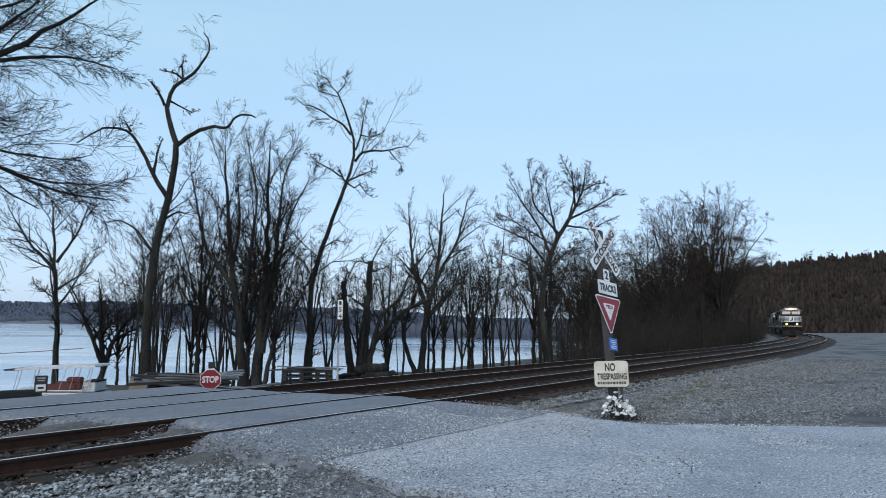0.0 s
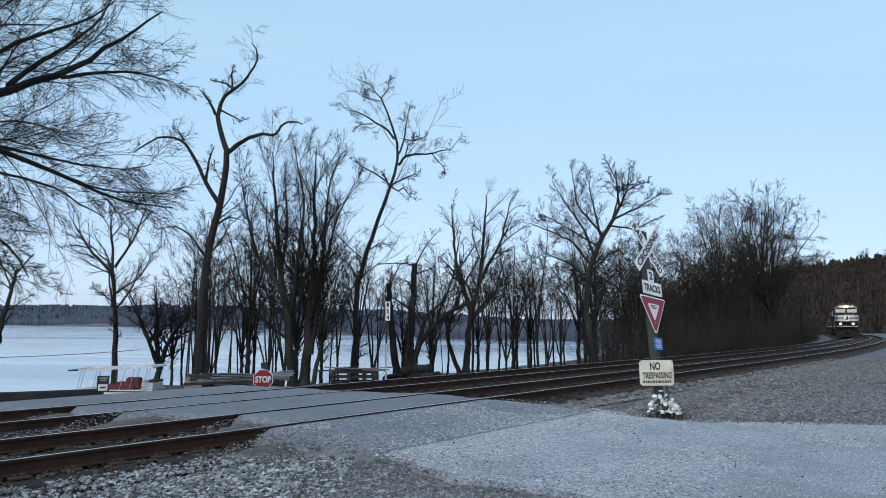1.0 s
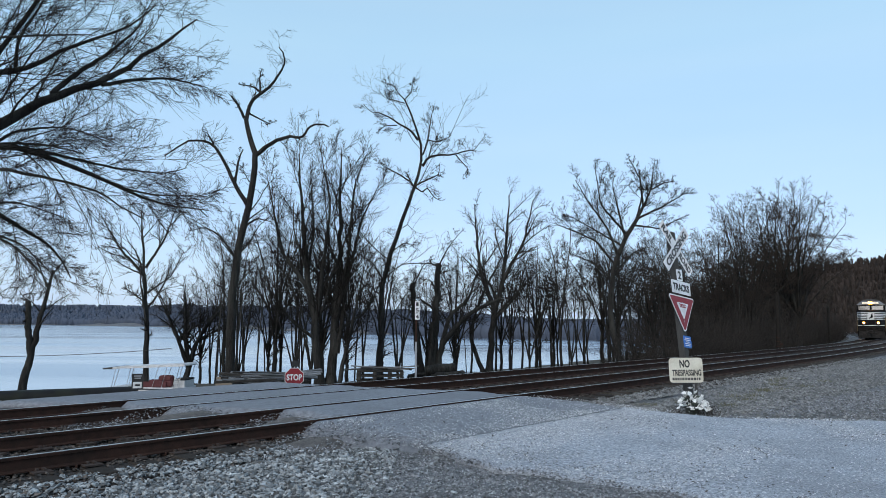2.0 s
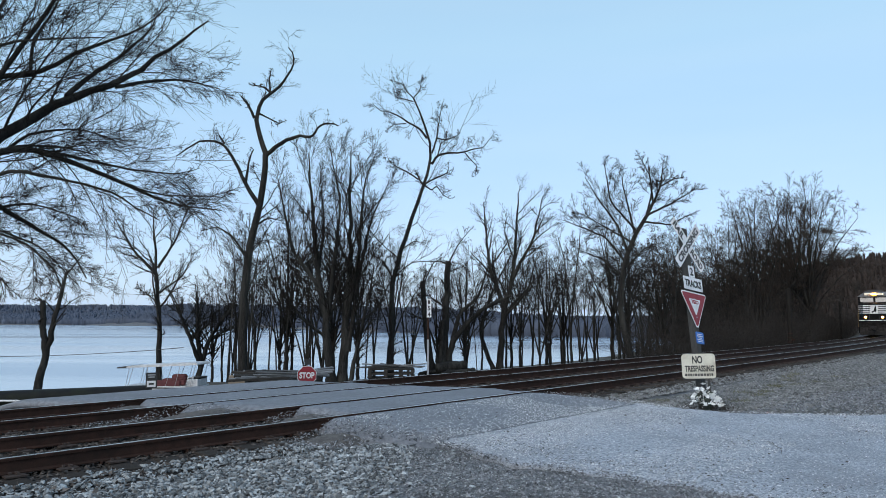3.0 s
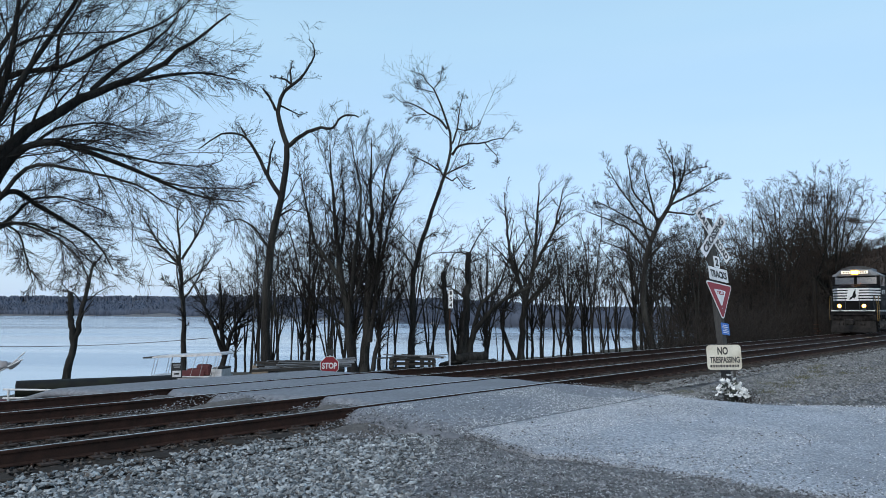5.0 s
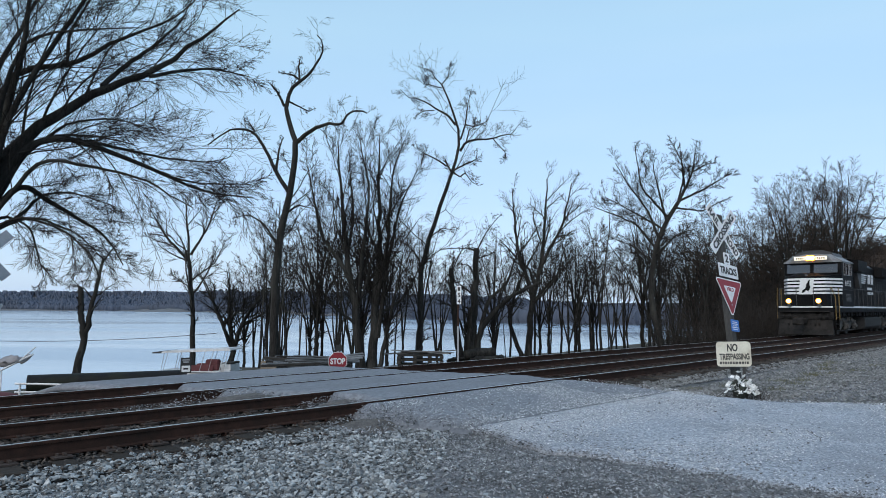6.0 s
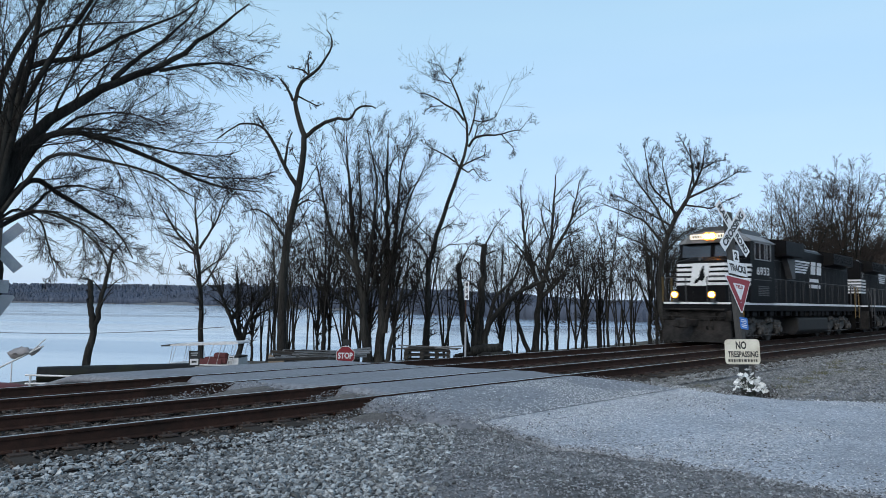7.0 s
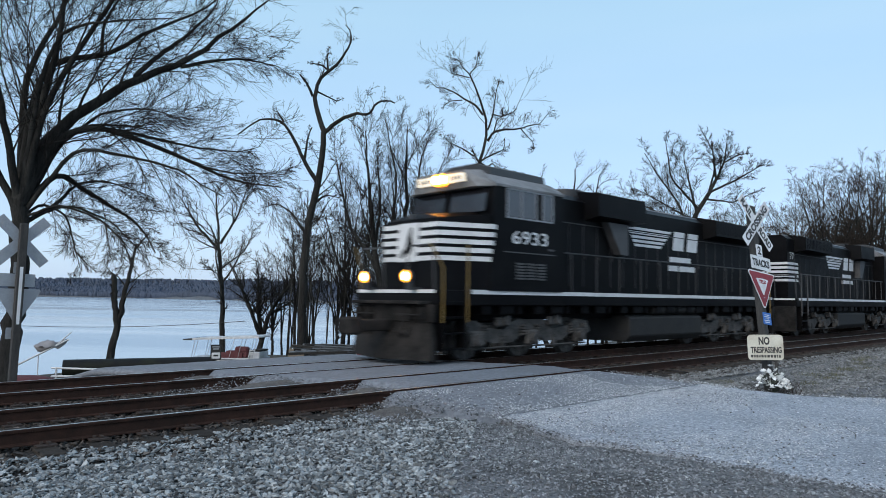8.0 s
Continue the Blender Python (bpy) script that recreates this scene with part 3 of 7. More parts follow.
# broad clump of upright stems
limbs = [([(-0.5, 0, 0), (-0.9, 0, 4.1), (-1.6, 0.3, 7.7), (-1.9, 0.5, 10.7), (-2.4, 0.5, 16.3)], 0.344, 0.033), ([(0.2, 0.2, 0), (0.4, 0.2, 4.1), (0.6, 0.3, 7.1), (0.6, 0.2, 16.8)], 0.369, 0.028),
         ([(0.4, 0.2, 4.1), (1.2, -0.3, 8.7), (1.5, -0.5, 14), (2.3, -0.7, 16.2)], 0.197, 0.022), ([(0.7, -0.2, 0.1), (1.1, -0.2, 1.9), (1.6, -0.4, 4.5), (2.4, -0.8, 8.5)], 0.180, 0.022),
         ([(0.6, 0, 2.3), (1.3, 0.4, 8.0), (2.1, 0.8, 11.6), (3.5, 1.2, 14.8)], 0.197, 0.022), ([(-1.3, 0.2, 6.5), (-3.4, 0.4, 9.4), (-4.6, 0.6, 14.9)], 0.156, 0.017),
         ([(-0.9, 0, 4.1), (-0.5, -0.8, 8), (-0.1, -1.2, 12.5), (-0.9, -1.5, 16.3)], 0.180, 0.022), ([(-0.8, 0, 3.2), (-2.4, -0.8, 4.4), (-4.6, -1.0, 7.4)], 0.123, 0.017),
         ([(0.4, 0, 3.8), (2.6, 0.8, 5.2), (4.2, 1.2, 8.6)], 0.115, 0.017), ([(-1.6, 0.3, 7.7), (-1.2, 1.2, 11), (-1.6, 1.8, 15.3)], 0.131, 0.017)]
mesh = tree_meshes(RNG, limbs, [(15, 0.15, 0.99, 32, 0.30, 0.38, 6, 0.10, 0.12, 0.3, 0.016), (10, 0.12, 1, 38, 0.5, 0.6, 4, 0.13, 0.07, 0.4, 0.0115), (8, 0.15, 1, 40, 0.5, 0.6, 3, 0.14, 0.04, 0.5, 0.0095)])
plant(mesh, -12.55, 46.46, "broad leafless tree with a clump of upright stems", view_turn(-12.55, 46.46))

# broken stump with bowed limbs
limbs = [([(0.2, 0, 0), (0.5, 0, 4.9), (0.7, 0, 9.3)], 0.38, 0.22), ([(-0.5, 0.2, 0), (-1.1, 0.2, 4.9), (-1.3, 0.2, 7.7)], 0.33, 0.2),
         ([(0.4, -0.1, 0.2), (1.1, -0.3, 3.2), (3.1, -0.5, 5.4), (5.6, -0.6, 6.6)], 0.3, 0.1), ([(0, -0.2, 0.1), (0.3, -0.4, 4.7)], 0.28, 0.2),
         ([(1.0, -0.3, 2.9), (1.6, 0.3, 5.2), (3.1, 0.6, 6.5), (3.9, 0.8, 8.9)], 0.2, 0.05), ([(0.6, 0, 8.8), (1.4, 0.3, 10.5), (2.4, 0.5, 11.8)], 0.07, 0.02), ([(-1.3, 0.2, 7.4), (-0.5, 0, 9.1), (0.2, 0, 9.6)], 0.07, 0.02)]
mesh = tree_meshes(RNG, limbs, [(6, 0.5, 1, 50, 0.3, 0.3, 5, 0.22, 0.14, 0.3, 0.012), (6, 0.1, 1, 42, 0.55, 0.6, 4, 0.2, 0.12, 0.4, 0.009), (5, 0.2, 1, 40, 0.5, 0.6, 3, 0.2, 0.08, 0.5, 0.012)])
plant(mesh, -7.08, 59.62, "broken topped tree stump with bowed limbs", view_turn(-7.08, 59.62), 1.12)

# great spreading tree over the crossing
limbs = []
bough(limbs, 0.30, 0.24, 0, 0, 0, 0.3, 3.7, 0.2, 6.3)
bough(limbs, 0.23, 0.025, -0.6, 0.2, 6.5, 0.8, 8.3, 1.4, 9.2, 2.3, 9.8, 3.2, 10.8, 4.6, 11.4, 5.5, 12.4, 6.4, 13.2, 7.5, 14.4)
bough(limbs, 0.07, 0.015, 0.9, 4.6, 11.4, 5.7, 11.9, 6.8, 12.3, 8.4, 12.4)
bough(limbs, 0.09, 0.015, 0.8, 3.2, 10.8, 4, 11.8, 4.9, 12.7, 5.8, 13.9, 6.2, 14.9)
bough(limbs, 0.15, 0.02, 1.2, 0.2, 6.3, 0.4, 9.7, 0.8, 11.1, 1.8, 11.4, 2.7, 11.7, 3.5, 12.6, 4.5, 13.3, 5.8, 14.2, 6.6, 15.3)
bough(limbs, 0.14, 0.018, -1.4, 0.3, 6.4, 0.8, 8, 1.5, 8.9, 2.5, 8.9, 3.8, 8.5, 4.9, 8.1, 6.2, 7.6, 7.9, 7.5)
bough(limbs, 0.06, 0.012, 1.2, 2.5, 8.9, 3.3, 8.9, 5.2, 8.8, 6.9, 8.9, 7.8, 9.3)
bough(limbs, 0.12, 0.02, 1.8, 0.2, 6.1, 1.2, 7.6, 2, 7.1, 2.8, 6.7, 3.8, 6.2, 4.2, 5.7, 4.5, 5.2)
bough(limbs, 0.05, 0.012, -1.0, 3.8, 8.5, 5.1, 8, 6, 7.8, 7.7, 7.9)
bough(limbs, 0.08, 0.015, 2.2, 0.5, 8, 1.6, 9, 2.5, 9.4, 3.5, 9.6, 4.7, 9.6)
bough(limbs, 0.10, 0.015, -2.4, 0.2, 6.5, 0.5, 10, 0.9, 11.5, 2.2, 11.9, 3.8, 12.2)
bough(limbs, 0.06, 0.012, -0.8, 2.3, 11.6, 2.3, 12.6, 2.8, 13.7, 3.2, 15.1)
bough(limbs, 0.15, 0.02, -1.8, 0.2, 6.3, 0.5, 8.8, 0.9, 11, 1, 12.8, 1.3, 15.2)
bough(limbs, 0.07, 0.012, 1.5, 0.3, 5.8, 1.1, 6.4, 1.8, 7.3, 2.7, 7.5, 4.1, 7.2)
bough(limbs, 0.05, 0.012, -2.2, 0.3, 6.0, 1.2, 6.4, 2.2, 6.0, 3.1, 4.9)
bough(limbs, 0.05, 0.012, 2.6, 0.3, 5.9, 1.6, 6.6, 3.0, 6.2, 4.4, 5.0)
bough(limbs, 0.05, 0.012, 0.8, 0.2, 5.9, 0.8, 6.5, 1.5, 6.2, 2.0, 4.6)
bough(limbs, 0.14, 0.02, 2.5, 0.2, 6.3, 0.2, 10.5, 1.4, 13.8, 2.6, 16.7)
bough(limbs, 0.12, 0.02, -3.0, 0.2, 6.3, 0.7, 9.4, 2.2, 12.6, 3.9, 15.9)
bough(limbs, 0.08, 0.015, 3.2, 0.3, 6.3, 1.3, 8.6, 2.6, 10, 4.3, 10.6, 5.9, 10.4)
bough(limbs, 0.08, 0.015, -3.4, 0.3, 6.1, 1.5, 8.1, 2.7, 7.9, 4, 7.6, 5.3, 6.7)
bough(limbs, 0.13, 0.02, 1.0, 0.2, 6.1, -1, 8.6, -2.2, 10.5)
bough(limbs, 0.13, 0.02, -2.0, 0.2, 6.3, -0.7, 10.3, -1, 13.6)
mesh = tree_meshes(RNG, limbs, [(11, 0.16, 0.99, 38, 0.46, 0.24, 8, 0.12, 0.0, 0.25, 0.010), (10, 0.12, 1, 38, 0.48, 0.55, 5, 0.13, -0.01, 0.4, 0.0075), (8, 0.12, 1, 38, 0.52, 0.6, 3, 0.13, -0.02, 0.5, 0.006)], bare=1)
plant(mesh, -16.9, 16.9, "great spreading leafless tree with fine drooping twigs", view_turn(-16.9, 16.9))

# slim tree by the boat
limbs = [([(0, 0, 0), (-0.1, 0, 4), (-0.5, 0, 9.0), (-0.9, 0, 13)], 0.24, 0.04), ([(-0.4, 0, 8.2), (-2.2, 0.4, 10.2), (-3.6, 0.6, 12.6)], 0.13, 0.02), ([(-0.4, 0, 8.8), (0.8, -0.3, 11), (1.6, -0.4, 13.8)], 0.11, 0.02),
         ([(-0.3, 0, 6.9), (1.4, 0.4, 8.3), (2.2, 0.5, 10.2)], 0.08, 0.02), ([(-0.2, 0, 6.2), (-1.8, -0.3, 7.4)], 0.06, 0.02)]
mesh = tree_meshes(RNG, limbs, lush(11, 7, 6, 0.12, 0.36))
plant(mesh, -26.5, 48.2, "slim forked leafless tree at the water's edge", view_turn(-26.5, 48.2))

# squat dark tree
limbs = stems(RNG, 6, 8.2, 3.4, 0.26, 0, 0.2)
mesh = tree_meshes(RNG, limbs, lush(11, 7, 6, 0.1, 0.4))
plant(mesh, -26.3, 53.9, "squat dark leafless tree with a low crown", 0.4)

# topped tree with two stubs
limbs = [([(0, 0, 0), (0.5, 0, 3.2), (0.9, 0, 5.6), (1.4, 0, 8.4)], 0.28, 0.07), ([(0.5, 0, 3.4), (0.3, 0.1, 5.0), (0.2, 0.1, 6.5)], 0.2, 0.16), ([(1.4, 0, 8.2), (2.2, 0.2, 9.4)], 0.06, 0.02), ([(1.2, 0, 7.2), (0.4, 0.3, 9.2)], 0.06, 0.02)]
mesh = tree_meshes(RNG, limbs, [(5, 0.5, 1, 55, 0.3, 0.35, 5, 0.22, 0.06, 0.3, 0.011), (6, 0.15, 1, 48, 0.5, 0.6, 4, 0.22, 0.04, 0.4, 0.008), (4, 0.2, 1, 45, 0.5, 0.6, 3, 0.2, 0.02, 0.5, 0.01)])
plant(mesh, -28.7, 37.8, "topped leafless tree with two broken stubs", view_turn(-28.7, 37.8))

# round-crowned tree beyond the crossing sign
limbs = []
bough(limbs, 0.26, 0.14, 0, 0, 0, -0.7, 4.2, -0.5, 6.9, 0.3, 9.5, 1.2, 10.8)
bough(limbs, 0.13, 0.02, 0.8, 1.2, 10.8, 1.9, 12.2, 2.3, 13.2, 2.5, 14.8)
bough(limbs, 0.10, 0.02, -1.5, -0.1, 8.4, -0.8, 10.3, -2, 12, -2.9, 13.6)
bough(limbs, 0.09, 0.02, 1.8, 0.4, 9.6, 0, 11.7, -0.4, 13.7, -0.2, 14.5)
bough(limbs, 0.09, 0.02, -0.8, 1.2, 10.9, 2.8, 11.6, 4.1, 12.3, 4.7, 12.6)
bough(limbs, 0.10, 0.02, 1.2, -0.3, 7.7, -1.6, 9.5, -3.2, 10.3, -4.8, 11)
bough(limbs, 0.08, 0.02, -2.2, 1.7, 11.9, 1.5, 13.6, 0.8, 14.8)
bough(limbs, 0.08, 0.02, 2.2, -0.5, 6.7, -2.1, 8.1, -3.6, 8.8)
bough(limbs, 0.07, 0.02, 1.5, 2.2, 13, 3.2, 13.7, 4, 13.9)
bough(limbs, 0.09, 0.02, -2.6, 0.5, 9.9, -1.2, 11.8, -1.5, 14.2)
bough(limbs, 0.08, 0.02, 2.8, 1.2, 10.8, 1.7, 12.8, 1.6, 15)
bough(limbs, 0.08, 0.02, -2.5, 0.9, 10.5, 2.7, 10, 3.9, 10.5)
bough(limbs, 0.08, 0.02, 3.0, 0.1, 9.1, -2.8, 11.2, -3.9, 11.9)
bough(limbs, 0.08, 0.02, -1.8, -0.4, 7.1, 1, 8.5, 2.3, 8.8)
mesh = tree_meshes(RNG, limbs, [(13, 0.2, 0.99, 40, 0.34, 0.30, 6, 0.12, 0.03, 0.3, 0.011), (10, 0.15, 1, 40, 0.46, 0.6, 4, 0.13, 0.04, 0.4, 0.008), (8, 0.15, 1, 36, 0.5, 0.6, 3, 0.12, 0.02, 0.5, 0.007)], bare=1)
plant(mesh, 7.6, 48.8, "round-crowned leafless tree with fine twigs", view_turn(7.6, 48.8))

# bent double-stemmed trees
limbs = [([(0, 0, 0), (0.2, 0, 4), (1.2, 0, 8), (1.6, 0.2, 14.5)], 0.3, 0.04), ([(-0.4, 0.2, 0), (-1.6, 0.3, 3.2), (-0.6, 0.5, 6.4), (1.2, 0.7, 9.8)], 0.2, 0.04), ([(0.4, 0, 5.2), (-0.8, -0.3, 8.5), (-1.2, -0.4, 13.6)], 0.2, 0.03),
         ([(1.0, 0, 7.4), (2.8, 0.3, 10.6), (3.6, 0.4, 14.2)], 0.17, 0.03), ([(0.2, 0, 4.2), (2.2, -0.3, 6.3), (3.1, -0.5, 9.4)], 0.13, 0.03)]
mesh = tree_meshes(RNG, limbs, lush(11, 7, 6, 0.14, 0.34))
plant(mesh, -2.0, 66.0, "bent double-stemmed leafless tree", view_turn(-2, 66), 1.2)

# ---- woodland trees: a few grown kinds, planted again and again ----
KINDS = [tree_meshes(RNG, stems(RNG, 2, 14, 1.6, 0.132, 0.03, 0.25), [(9, 0.45, 1, 40, 0.28, 0.45, 5, 0.16, 0.07, 0.3, 0.012), (7, 0.2, 1, 36, 0.5, 0.6, 3, 0.12, 0.08, 0.4, 0.011), (6, 0.2, 1, 36, 0.5, 0.6, 1, 0.12, 0.05, 0.5, 0.0115)]),
         tree_meshes(RNG, stems(RNG, 4, 13, 3.0, 0.145, -0.02, 0.12), [(8, 0.45, 1, 38, 0.32, 0.45, 5, 0.16, 0.07, 0.3, 0.012), (7, 0.2, 1, 36, 0.5, 0.6, 3, 0.12, 0.08, 0.4, 0.011), (6, 0.2, 1, 36, 0.5, 0.6, 1, 0.12, 0.05, 0.5, 0.0115)]),
         tree_meshes(RNG, dome(RNG, 9, 3.6, 9.4, 4.4, 5.4, 0.17), [(8, 0.38, 1, 44, 0.34, 0.40, 4, 0.15, 0.02, 0.3, 0.012), (7, 0.2, 1, 44, 0.46, 0.6, 3, 0.15, 0.03, 0.4, 0.010), (6, 0.2, 1, 42, 0.5, 0.6, 2, 0.15, 0.03, 0.5, 0.010)]),
         tree_meshes(RNG, dome(RNG, 11, 2.6, 8.2, 5.6, 6.2, 0.2), [(9, 0.25, 1, 46, 0.34, 0.40, 4, 0.15, 0.02, 0.3, 0.013), (8, 0.2, 1, 46, 0.46, 0.6, 3, 0.16, 0.03, 0.4, 0.011), (7, 0.2, 1, 44, 0.5, 0.6, 2, 0.16, 0.03, 0.5, 0.011)], M_REDTWIG),
         tree_meshes(RNG, stems(RNG, 1, 13, 0, 0.086, 0.08, 0), [(13, 0.48, 1, 48, 0.18, 0.4, 4, 0.18, 0.12, 0.3, 0.011), (6, 0.2, 1, 36, 0.5, 0.6, 3, 0.12, 0.08, 0.4, 0.011), (6, 0.2, 1, 36, 0.5, 0.6, 1, 0.12, 0.05, 0.5, 0.0115)]),
         tree_meshes(RNG, stems(RNG, 3, 11, 2.6, 0.132, 0, 0.25), [(7, 0.25, 1, 44, 0.4, 0.5, 2, 0.16, 0.03, 0.3, 0.04), (6, 0.2, 1, 42, 0.6, 0.6, 1, 0.2, 0.08, 0.4, 0.035)], M_REDTWIG)]
NAMES = ["slender leafless tree with a narrow crown", "leafless tree with several leaning stems", "spreading leafless woodland tree", "dense twiggy leafless tree with reddish twigs", "thin straight leafless sapling", ""]
RT = random.Random(5)


def woods(kind, x, y, size=1.0, stretch=1.0):
    plant(KINDS[kind], x, y, NAMES[kind], RT.uniform(0, 6.28), size, 0.1, "woodland trees by the river", stretch)


for kind, x, y, size in ((4, -19.8, 54.5, 0.8), (0, -19.4, 56.7, 0.95), (4, -17.0, 54.4, 0.9), (4, -17.9, 47.2, 0.75), (0, -15.2, 58.6, 0.9), (4, -13.8, 60.5, 0.9), (0, -9.8, 62.2, 0.75), (4, -3.8, 59.9, 0.55),
                         (4, 0.1, 70, 0.95), (0, 1.2, 72, 0.95), (4, 2.9, 74.9, 0.8), (0, 5.3, 77.8, 0.8), (4, 5.9, 70.2, 0.8), (0, 8.1, 73.6, 0.75), (4, 4.0, 66.0, 0.7), (4, 6.8, 64, 0.6), (1, 9.8, 68, 0.8),
                         (1, -23.5, 58, 0.7), (4, -22.2, 50.6, 0.7), (1, 9.6, 56, 0.72), (2, -21.5, 60, 0.8), (1, -16.2, 50.5, 0.72), (2, -13.0, 54, 0.8), (4, -19.0, 46, 0.8), (2, -8.0, 66, 0.75), (1, -5.5, 70, 0.85), (2, -1.0, 74, 0.85), (2, 4.5, 73, 0.8), (0, -24.5, 62, 0.85), (0, -11.0, 51.0, 0.75), (2, -17.5, 63, 0.85), (1, -14.6, 49, 0.85), (0, -20.4, 51.5, 0.8), (2, -15.6, 56, 0.9), (1, -9.2, 56.5, 0.8), (2, -11.6, 62, 0.95), (4, -21.0, 47.5, 0.75), (2, -5.2, 63.5, 0.7), (1, 1.8, 66, 0.8), (2, -27.8, 60, 0.7), (4, 8.6, 52.6, 0.62), (0, 11.8, 54.5, 0.75), (2, 3.0, 70, 0.8), (1, 7.4, 71, 0.78), (2, 10.6, 76, 0.85), (3, 12.5, 62, 0.8), (2, 13.5, 70, 0.85), (1, 5.4, 62, 0.7), (3, 15.2, 66, 0.82)):
    woods(kind, x, y, size)
for i in range(9):
    az, d = radians(-17 - 7.5 * ((i * 0.618) % 1.0)), 54 + 10 * RT.random()
    woods((0, 4, 0)[i % 3], d * math.sin(az), d * math.cos(az), RT.uniform(0.75, 0.95))
for kind, x, y, size in ((0, -21.5, 52, 1.0), (2, -19.2, 55, 1.08), (0, -23.5, 55, 1.05)):
    woods(kind, x, y, size)
for i in range(10):
    az, d = radians(-4.5 + 14 * ((i * 0.618) % 1.0)), 64 + 20 * RT.random()
    woods((2, 0, 0, 2)[i % 4], d * math.sin(az), d * math.cos(az), RT.uniform(0.85, 1.08))
for x, y, size in ((29.5, 80.5, 1.15), (31.8, 79.5, 1.12), (26.0, 78.0, 1.05), (34.5, 88, 1.2), (28.5, 87, 1.2), (23.5, 80, 1.0), (32.2, 83.5, 1.15)):
    woods(3, x, y, size * 1.04, 1.08)
for i in range(42):
    s = 46 + 118 * ((i * 0.618) % 1.0) ** 1.1
    o = 10.2 + (7 if s < 70 else 26) * RT.random() + (5 if s < 62 else 0)
    p = on_track(s, o)
    if math.degrees(math.atan2(p.x, p.y)) < 10:
        woods((0, 4)[i % 2], p.x, p.y, RT.uniform(0.6, 0.85))
        continue
    woods((3, 2, 3, 1, 0, 3)[i % 6], p.x, p.y, RT.uniform(0.6, 0.8) * (1.0 if s < 66 else 1.22), RT.uniform(0.9, 1.1))

# thin brush along the foot of the woods
def brush(name, count, spots, low, high, material, label):
    st = np.array([spots() for _ in range(count)])
    rng = np.random.default_rng(3)
    d = unit(np.stack([rng.normal(size=count) * 0.4, rng.normal(size=count) * 0.4, np.ones(count)], 1))
    ln = rng.uniform(low, high, count)
    P = [st]
    for _ in range(3):
        d = unit(d + rng.normal(size=d.shape) * 0.12)
        P.append(P[-1] + d * (ln / 3)[:, None])
    P = np.stack(P, 1)
    R = rng.uniform(0.010, 0.024, count)[:, None] * np.array([1, 0.8, 0.55, 0.3])
    P2, R2 = sprout(rng, P, R, 5, 0.2, 1, 48, 0.5, 0.7, 2, 0.2, 0.15, 0.5, 0.012)
    return tagged(new(name, joined(name, [(P, R, 3), (P2, R2, 3)], material)), label, "brush", kind="stuff")


def brush_spot():
    p = Vector((0, 1))
    while math.degrees(math.atan2(p.x, p.y)) < 6.8 + 3.5 * RT.random():
        s = 34 + 150 * RT.random() ** 1.2
        p = on_track(s, 9.0 + 20 * RT.random() ** 1.6)
    return (p.x, p.y, gz(p.x, p.y) - 0.05)


brush("brush", 4200, brush_spot, 0.8, 4.6, M_BRUSH, "tangle of bare brush along the track")

# ---- wooded hills in the distance ----
def tufts(name, count, spots, w, h, material, label):
    rng = np.random.default_rng(11)
    st = np.array([spots() for _ in range(count)])
    size = st[:, 3]
    st = st[:, :3]
    hh = (h[0] + (h[1] - h[0]) * rng.random(count) ** 1.6) * size
    lean = rng.normal(size=(count, 2)) * 0.06
    q = np.array([0, 0.35, 0.75, 1.0])
    P = st[:, None, :] + np.stack([lean[:, :1] * hh[:, None] * q, lean[:, 1:] * hh[:, None] * q, hh[:, None] * q], -1)
    R = (rng.uniform(*w, count) * size)[:, None] * np.array([0.7, 1.0, 0.92, 0.4])
    return tagged(new(name, joined(name, [(P, R, 3)], material)), label, "woods", kind="stuff")


def far_spot():
    az = RT.uniform(-62, 20)
    d = float(np.interp(az, SHORE_AZ, SHORE_D)) + 900 * RT.random() ** 3.4 - 9
    x, y = d * math.sin(radians(az)), d * math.cos(radians(az))
    return (x, y, max(gz(x, y), WATER) - 1.2, float(np.interp(az, (-62, -30, -14, -4, 4, 20), (1.0, 1.0, 0.9, 0.72, 0.58, 0.5))) * RT.uniform(0.93, 1.03))


# their haze is only a bluish base colour
tufts("far_woods", 17000, far_spot, (2.2, 5.5), (11.4, 12.6), M_HAZED_WOODS, "bare far-shore woods with haze tinted into their colour")


def hill_height(x, y):
    d, az = np.hypot(x, y), np.degrees(np.arctan2(x, y))
    rise = np.clip((d - 215) / 120, 0, 1)
    w = np.interp(az, [16, 24, 34, 60, 100, 140], [0.55, 0.8, 1, 1.1, 1.15, 0])
    return ground_height(x, y) - 0.6 + rise * w * (31 + bumps(x, y, 0.03, 2.5))


AZ, DD = np.arange(12, 141, 1.5), np.array([205, 215, 230, 250, 270, 290, 310, 335, 380, 450])
ga, gd = np.meshgrid(np.radians(AZ), DD, indexing="ij")
hx, hy = gd * np.sin(ga), gd * np.cos(ga)
co = np.stack([hx, hy, hill_height(hx, hy)], -1).reshape(-1, 3)
ii = np.arange(len(AZ) * len(DD)).reshape(len(AZ), len(DD))
hill = new("hillside", raw_mesh("hillside", co, np.stack([ii[:-1, :-1], ii[:-1, 1:], ii[1:, 1:], ii[1:, :-1]], -1).reshape(-1, 4), M_HILLWOODS))
tagged(hill, "leaf-covered hillside beyond the curve", "hill", kind="structure")


def hill_spot():
    az, d = radians(RT.uniform(13, 62)), RT.uniform(207, 345)
    x, y = d * math.sin(az), d * math.cos(az)
    return (x, y, float(hill_height(np.array([x]), np.array([y]))[0]) - 0.5, RT.uniform(0.8, 1.2))


